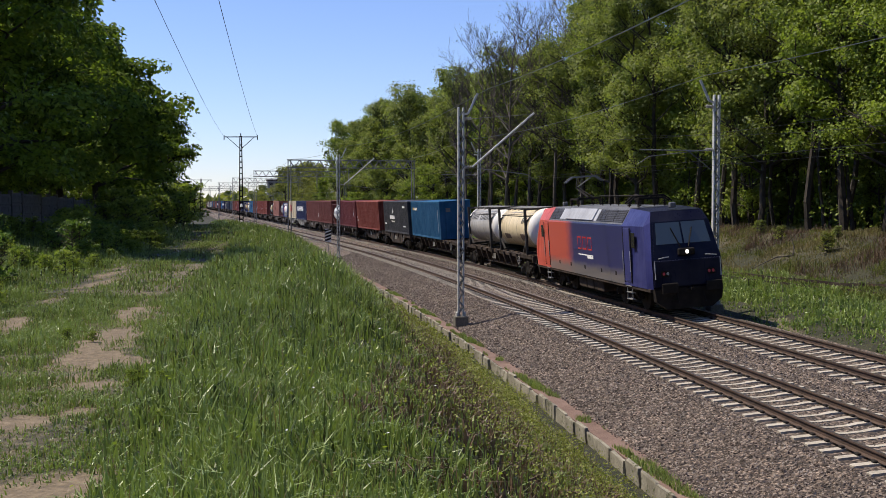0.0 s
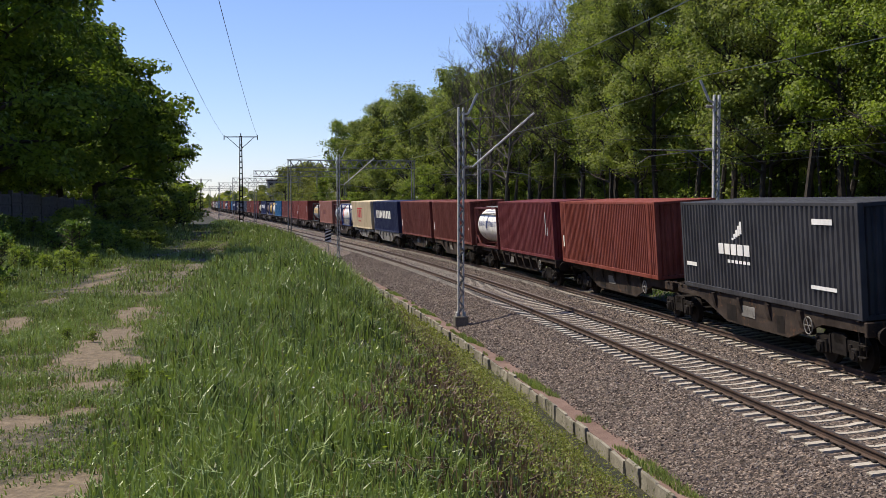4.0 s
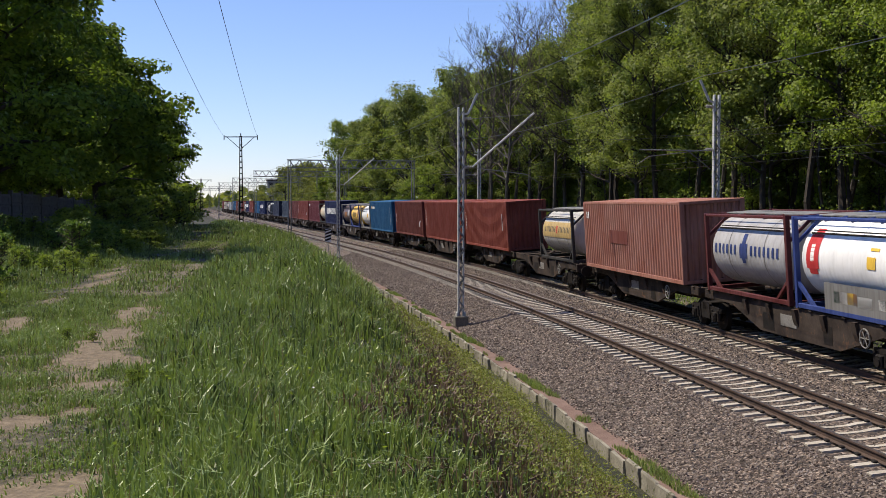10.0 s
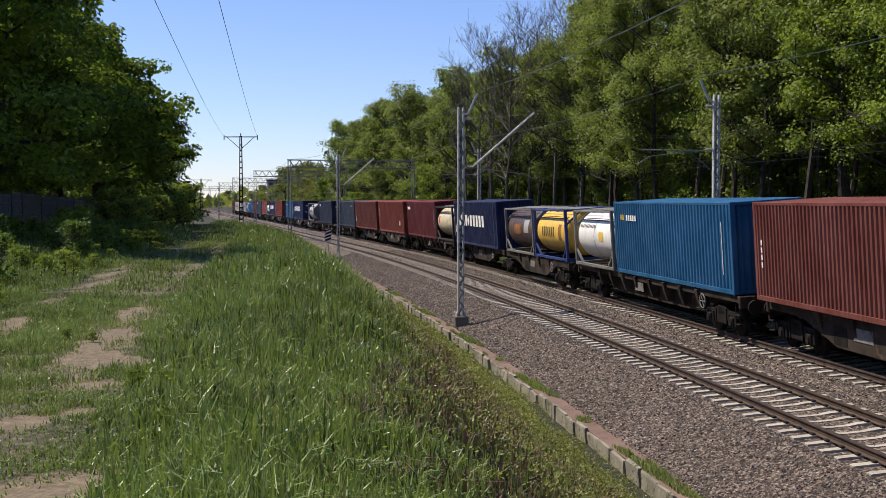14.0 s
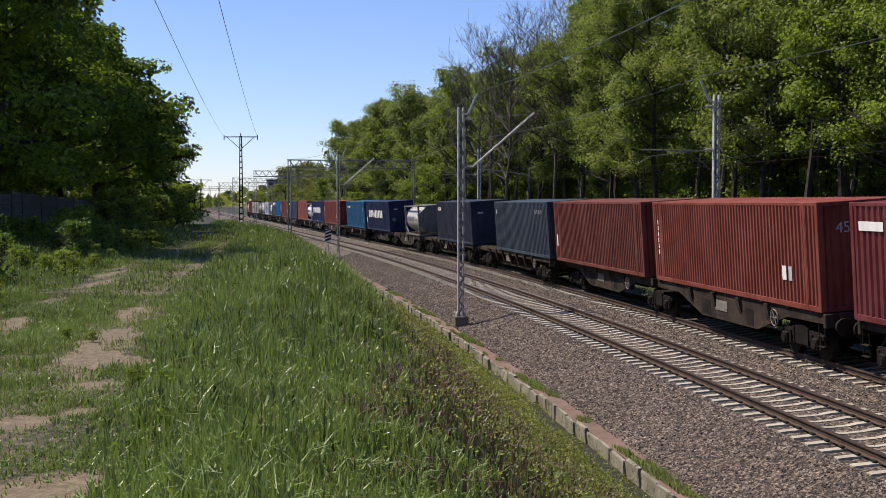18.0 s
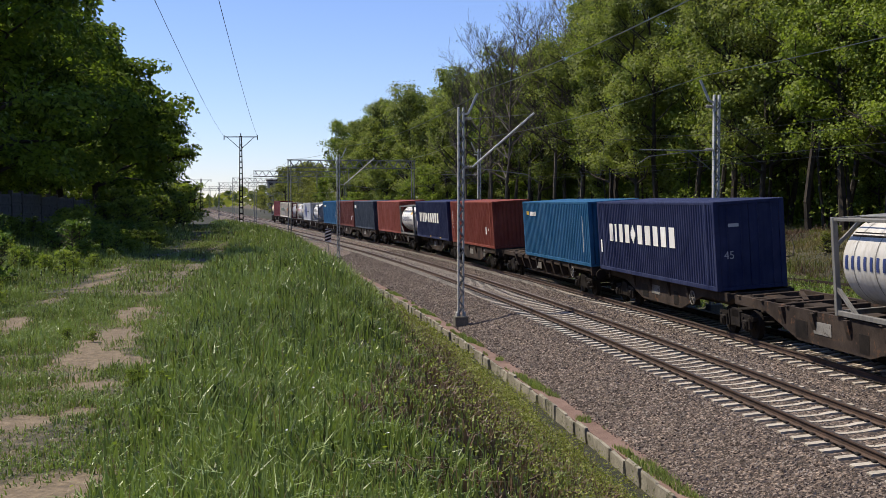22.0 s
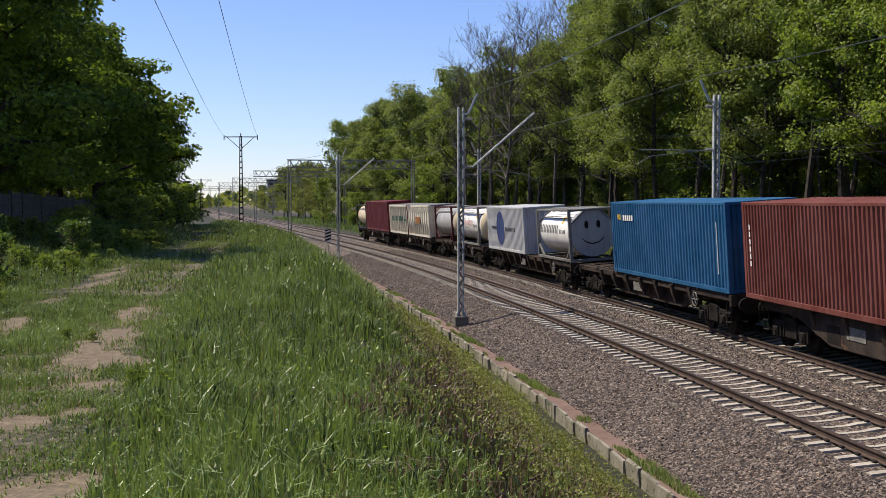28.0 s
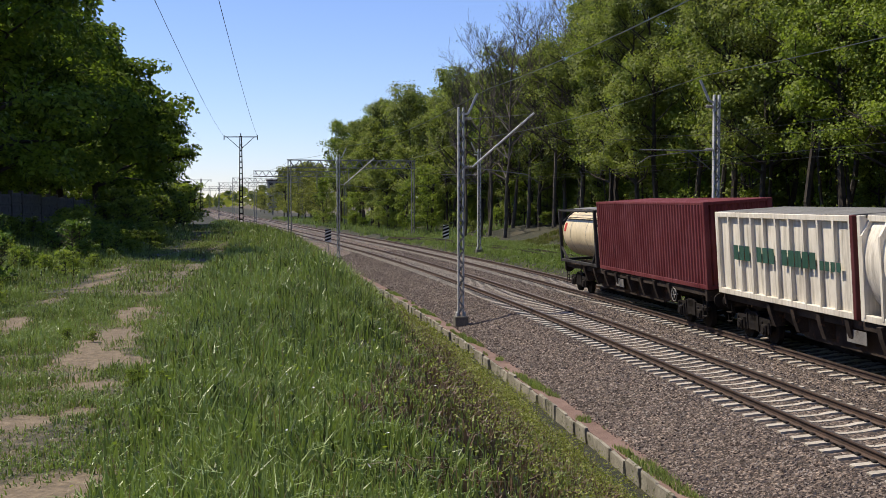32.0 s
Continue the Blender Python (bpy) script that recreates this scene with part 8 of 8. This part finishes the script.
def build_weeds():
    nr = np.random.RandomState(14)
    # yellow-green weeds in tufts on the lower slope
    for n, s0, s1, sz in ((40000, 8, 18, 0.017), (80000, 18, 40, 0.023), (60000, 40, 105, 0.044)):
        c = n // 26
        cs, cl = sow(nr, c, s0, s1, -11.0, -4.40)
        keep = nr.rand(c) < np.interp(cl - weed_edge(cs), [-0.5, 0.0, 1.0, 2.2], [0.0, 0.15, 0.4, 1.0]) * (0.22 + 0.78 * (rough_mottle(cs, cl, 0.9, 7) > 0.46))
        cs, cl = np.repeat(cs[keep], 26), np.repeat(cl[keep], 26)
        s, lat = cs + nr.normal(0, 0.13, len(cs)), np.clip(cl + nr.normal(0, 0.13, len(cl)), -11.3, -4.37)
        leafy("slope_weeds", s, lat, np.abs(nr.normal(0.0, 0.11, len(s))) * np.interp(lat, [-7, -5.5, -4.6], [1.3, 1.2, 0.9]) + 0.02, sz * nr.uniform(0.6, 1.4, len(s)), M["weed"], 51 + int(s0), "yellow-green weeds on the lower slope")
    s, lat = sow(nr, 90000, 8, 75, -11.2, -4.7)
    keep = patchy(s, lat, 0.6, 3.0) > np.interp(lat - weed_edge(s), [-0.6, 0.0, 1.2, 2.0, 4.5], [1.1, 0.15, 0.1, 0.4, 0.6])
    blades("dead_stems", s[keep], lat[keep], nr.uniform(0.06, 0.28, keep.sum()), 0.016 * nr.uniform(0.7, 1.6, keep.sum()), M["dead_stem"], 61, 0.8, "brown dead stems among the weeds", "weeds")
    s, lat = sow(nr, 70000, 7, 60, -11.0, -4.6)
    keep = (lat > weed_edge(s) - 0.2) & (rough_mottle(s, lat, 0.8, 12) > 0.42)
    blades("slope_grass", s[keep], lat[keep], nr.uniform(0.06, 0.24, keep.sum()), 0.012 * nr.uniform(0.7, 1.6, keep.sum()), M["grass_blade"], 65, 0.7, "thin green grass among the slope's weeds")
    # what stands round and behind the eye
    s, lat = sow(nr, 16000, -9, 4, -17.0, -8.5)
    blades("bank_sward", s, lat, nr.uniform(0.08, 0.3, len(s)), 0.03 * nr.uniform(0.6, 1.5, len(s)), M["grass_blade"], 66, 0.8, "long grass round the standpoint")
    s, lat = sow(nr, 9000, -9, 5.0, -10.4, -4.6)
    leafy("bank_weeds", s, lat, np.abs(nr.normal(0.02, 0.1, len(s))), 0.035 * nr.uniform(0.6, 1.4, len(s)), M["weed"], 67, "yellow-green weeds on the lower slope")
    s, lat = sow(nr, 34, 5, 16, -12.0, -9.8)
    leafy("white_flowers", s, lat, nr.uniform(0.15, 0.34, len(s)), 0.014 * nr.uniform(0.7, 1.3, len(s)), P["white"], 68, "tiny white flowers in the long grass")
    # scattered broad leaves through the long grass, and the far side's green cover
    s, lat = sow(nr, 5000, 3, 60, -12.5, -9.0)
    leafy("bank_weeds", s, lat, nr.uniform(0.05, 0.30, len(s)), 0.013 * nr.uniform(0.6, 1.6, len(s)) * np.interp(s, [3, 60], [0.8, 3.0]), M["leaf_maple"], 62, "small green weeds in the long grass")
    s, lat = sow(nr, 10000, 32, 110, 6.9, 14.5)
    keep = patchy(s, lat, 0.25, 5.0) + 0.3 * nr.rand(len(s)) > 0.5
    leafy("lineside_weeds", s[keep], lat[keep], nr.uniform(0.03, 0.45, keep.sum()), 0.05 * nr.uniform(0.5, 1.5, keep.sum()), M["leaf_green"], 63, "lush weeds beyond the outer track")
    # tufts along the edging slabs
    s, lat = sow(nr, 20000, 14, 70, -4.22, -3.85)
    keep = patchy(s, lat * 2.0, 0.55, 1.0) + 0.5 * (patchy(s, lat, 1.7, 4.0) - 0.5) > 0.62
    blades_on("kerb_tufts", s[keep], lat[keep], -0.97, nr.uniform(0.05, 0.17, keep.sum()), M["grass_blade"], 64)


def blades_on(name, s, lat, z, h, mat, seed):
    nr = np.random.RandomState(seed)
    n = len(s)
    x, y, zz = at(s, lat, z)
    B = np.stack([x, y, zz], 1)
    az = nr.uniform(0, 6.28, n)
    U = np.stack([np.cos(az), np.sin(az), 0 * az], 1) * 0.012
    T = B + np.stack([np.cos(az + 1.2) * h * 0.4, np.sin(az + 1.2) * h * 0.4, h], 1)
    V = np.stack([B - U, B + U, T], 1).reshape(-1, 3)
    tagged(part(name, mesh_of(name, V, np.arange(3 * n).reshape(-1, 3)), mat), "grass tufts along the concrete edging", "grass", kind="stuff")


build_weeds()


# ---- loose ballast stones where the eye comes near
def build_stones():
    nr = np.random.RandomState(15)
    prof = np.array(bed_profile[1:-1])
    n = 54000
    s = 13 + 92 * nr.rand(n) ** 1.6
    u = nr.rand(n)
    lat = np.where(u < 0.66, nr.uniform(-3.85, -1.3, n), np.where(u < 0.88, nr.uniform(1.45, 2.9, n), nr.uniform(-0.65, 0.65, n)))
    z = np.interp(lat, prof[:, 0], prof[:, 1]) - np.where(np.abs(lat) < 0.7, 0.012, 0.0)
    x, y, z = at(s, lat, z)
    r = nr.uniform(0.022, 0.045, n) * np.interp(s, [13, 75, 105], [1.0, 1.5, 2.2])
    base = np.array([(1, 0, 0), (-0.5, 0.85, 0), (-0.5, -0.85, 0), (0.1, 0.1, 0.95), (0, 0, -0.7)], float)
    q = nr.normal(0, 1, (n, 4))
    q /= np.linalg.norm(q, axis=1)[:, None]
    w, a, b, c = q.T
    R = np.stack([1 - 2 * (b * b + c * c), 2 * (a * b - c * w), 2 * (a * c + b * w), 2 * (a * b + c * w), 1 - 2 * (a * a + c * c), 2 * (b * c - a * w),
                  2 * (a * c - b * w), 2 * (b * c + a * w), 1 - 2 * (a * a + b * b)], 1).reshape(-1, 3, 3)
    V = np.einsum("nij,kj->nki", R, base) * (r[:, None] * nr.uniform(0.75, 1.3, (n, 5)))[:, :, None] + np.stack([x, y, z], 1)[:, None]
    k = np.arange(n)[:, None] * 5
    F = np.concatenate([k + t for t in ([0, 1, 3], [1, 2, 3], [2, 0, 3], [1, 0, 4], [2, 1, 4], [0, 2, 4])])
    tagged(part("ballast_stones", mesh_of("ballast_stones", V.reshape(-1, 3), F), M["stone"]), "loose grey-brown ballast stones", "ballast", kind="stuff")


def stone_material():
    m, n, l, b = material("ballast stone piece", 0.9)
    g = n.new("ShaderNodeNewGeometry")
    l.new(ramp(n, l, g.outputs["Random Per Island"], [(0.0, (0.05, 0.037, 0.03)), (0.45, (0.132, 0.101, 0.084)), (0.8, (0.204, 0.164, 0.14)), (1.0, (0.32, 0.276, 0.24))]).outputs[0], b.inputs["Base Color"])
    return m


M["stone"] = stone_material()
build_stones()


def turning(r):
    """One wheelset's turn, a row for every twentieth of a second or less."""
    return SPEED / r


def motions():
    for ob, u in TRAIN:
        walk(ob, [(t, riding(u - SPEED * t)) for t in np.arange(0.0, 33.0, 1.0)])
    # wheelsets: one set of rows for each place in a bogie, shared by all alike
    for yy, sets in WHEELS.items():
        r = 0.46 if abs(yy) < 1 else 0.60
        first = sets[0]
        walk(first, [(k / FPS, pose(0, yy, r, 0, 0, 0) @ Matrix.Rotation(turning(r) * k / FPS, 4, "X")) for k in range(0, 32 * FPS + 1)])
        keys = first.animation_data
        for w in sets[1:]:
            w.rotation_mode = "QUATERNION"
            w.animation_data_create()
            w.animation_data.action = keys.action
            w.animation_data.action_slot = keys.action_slot


motions()
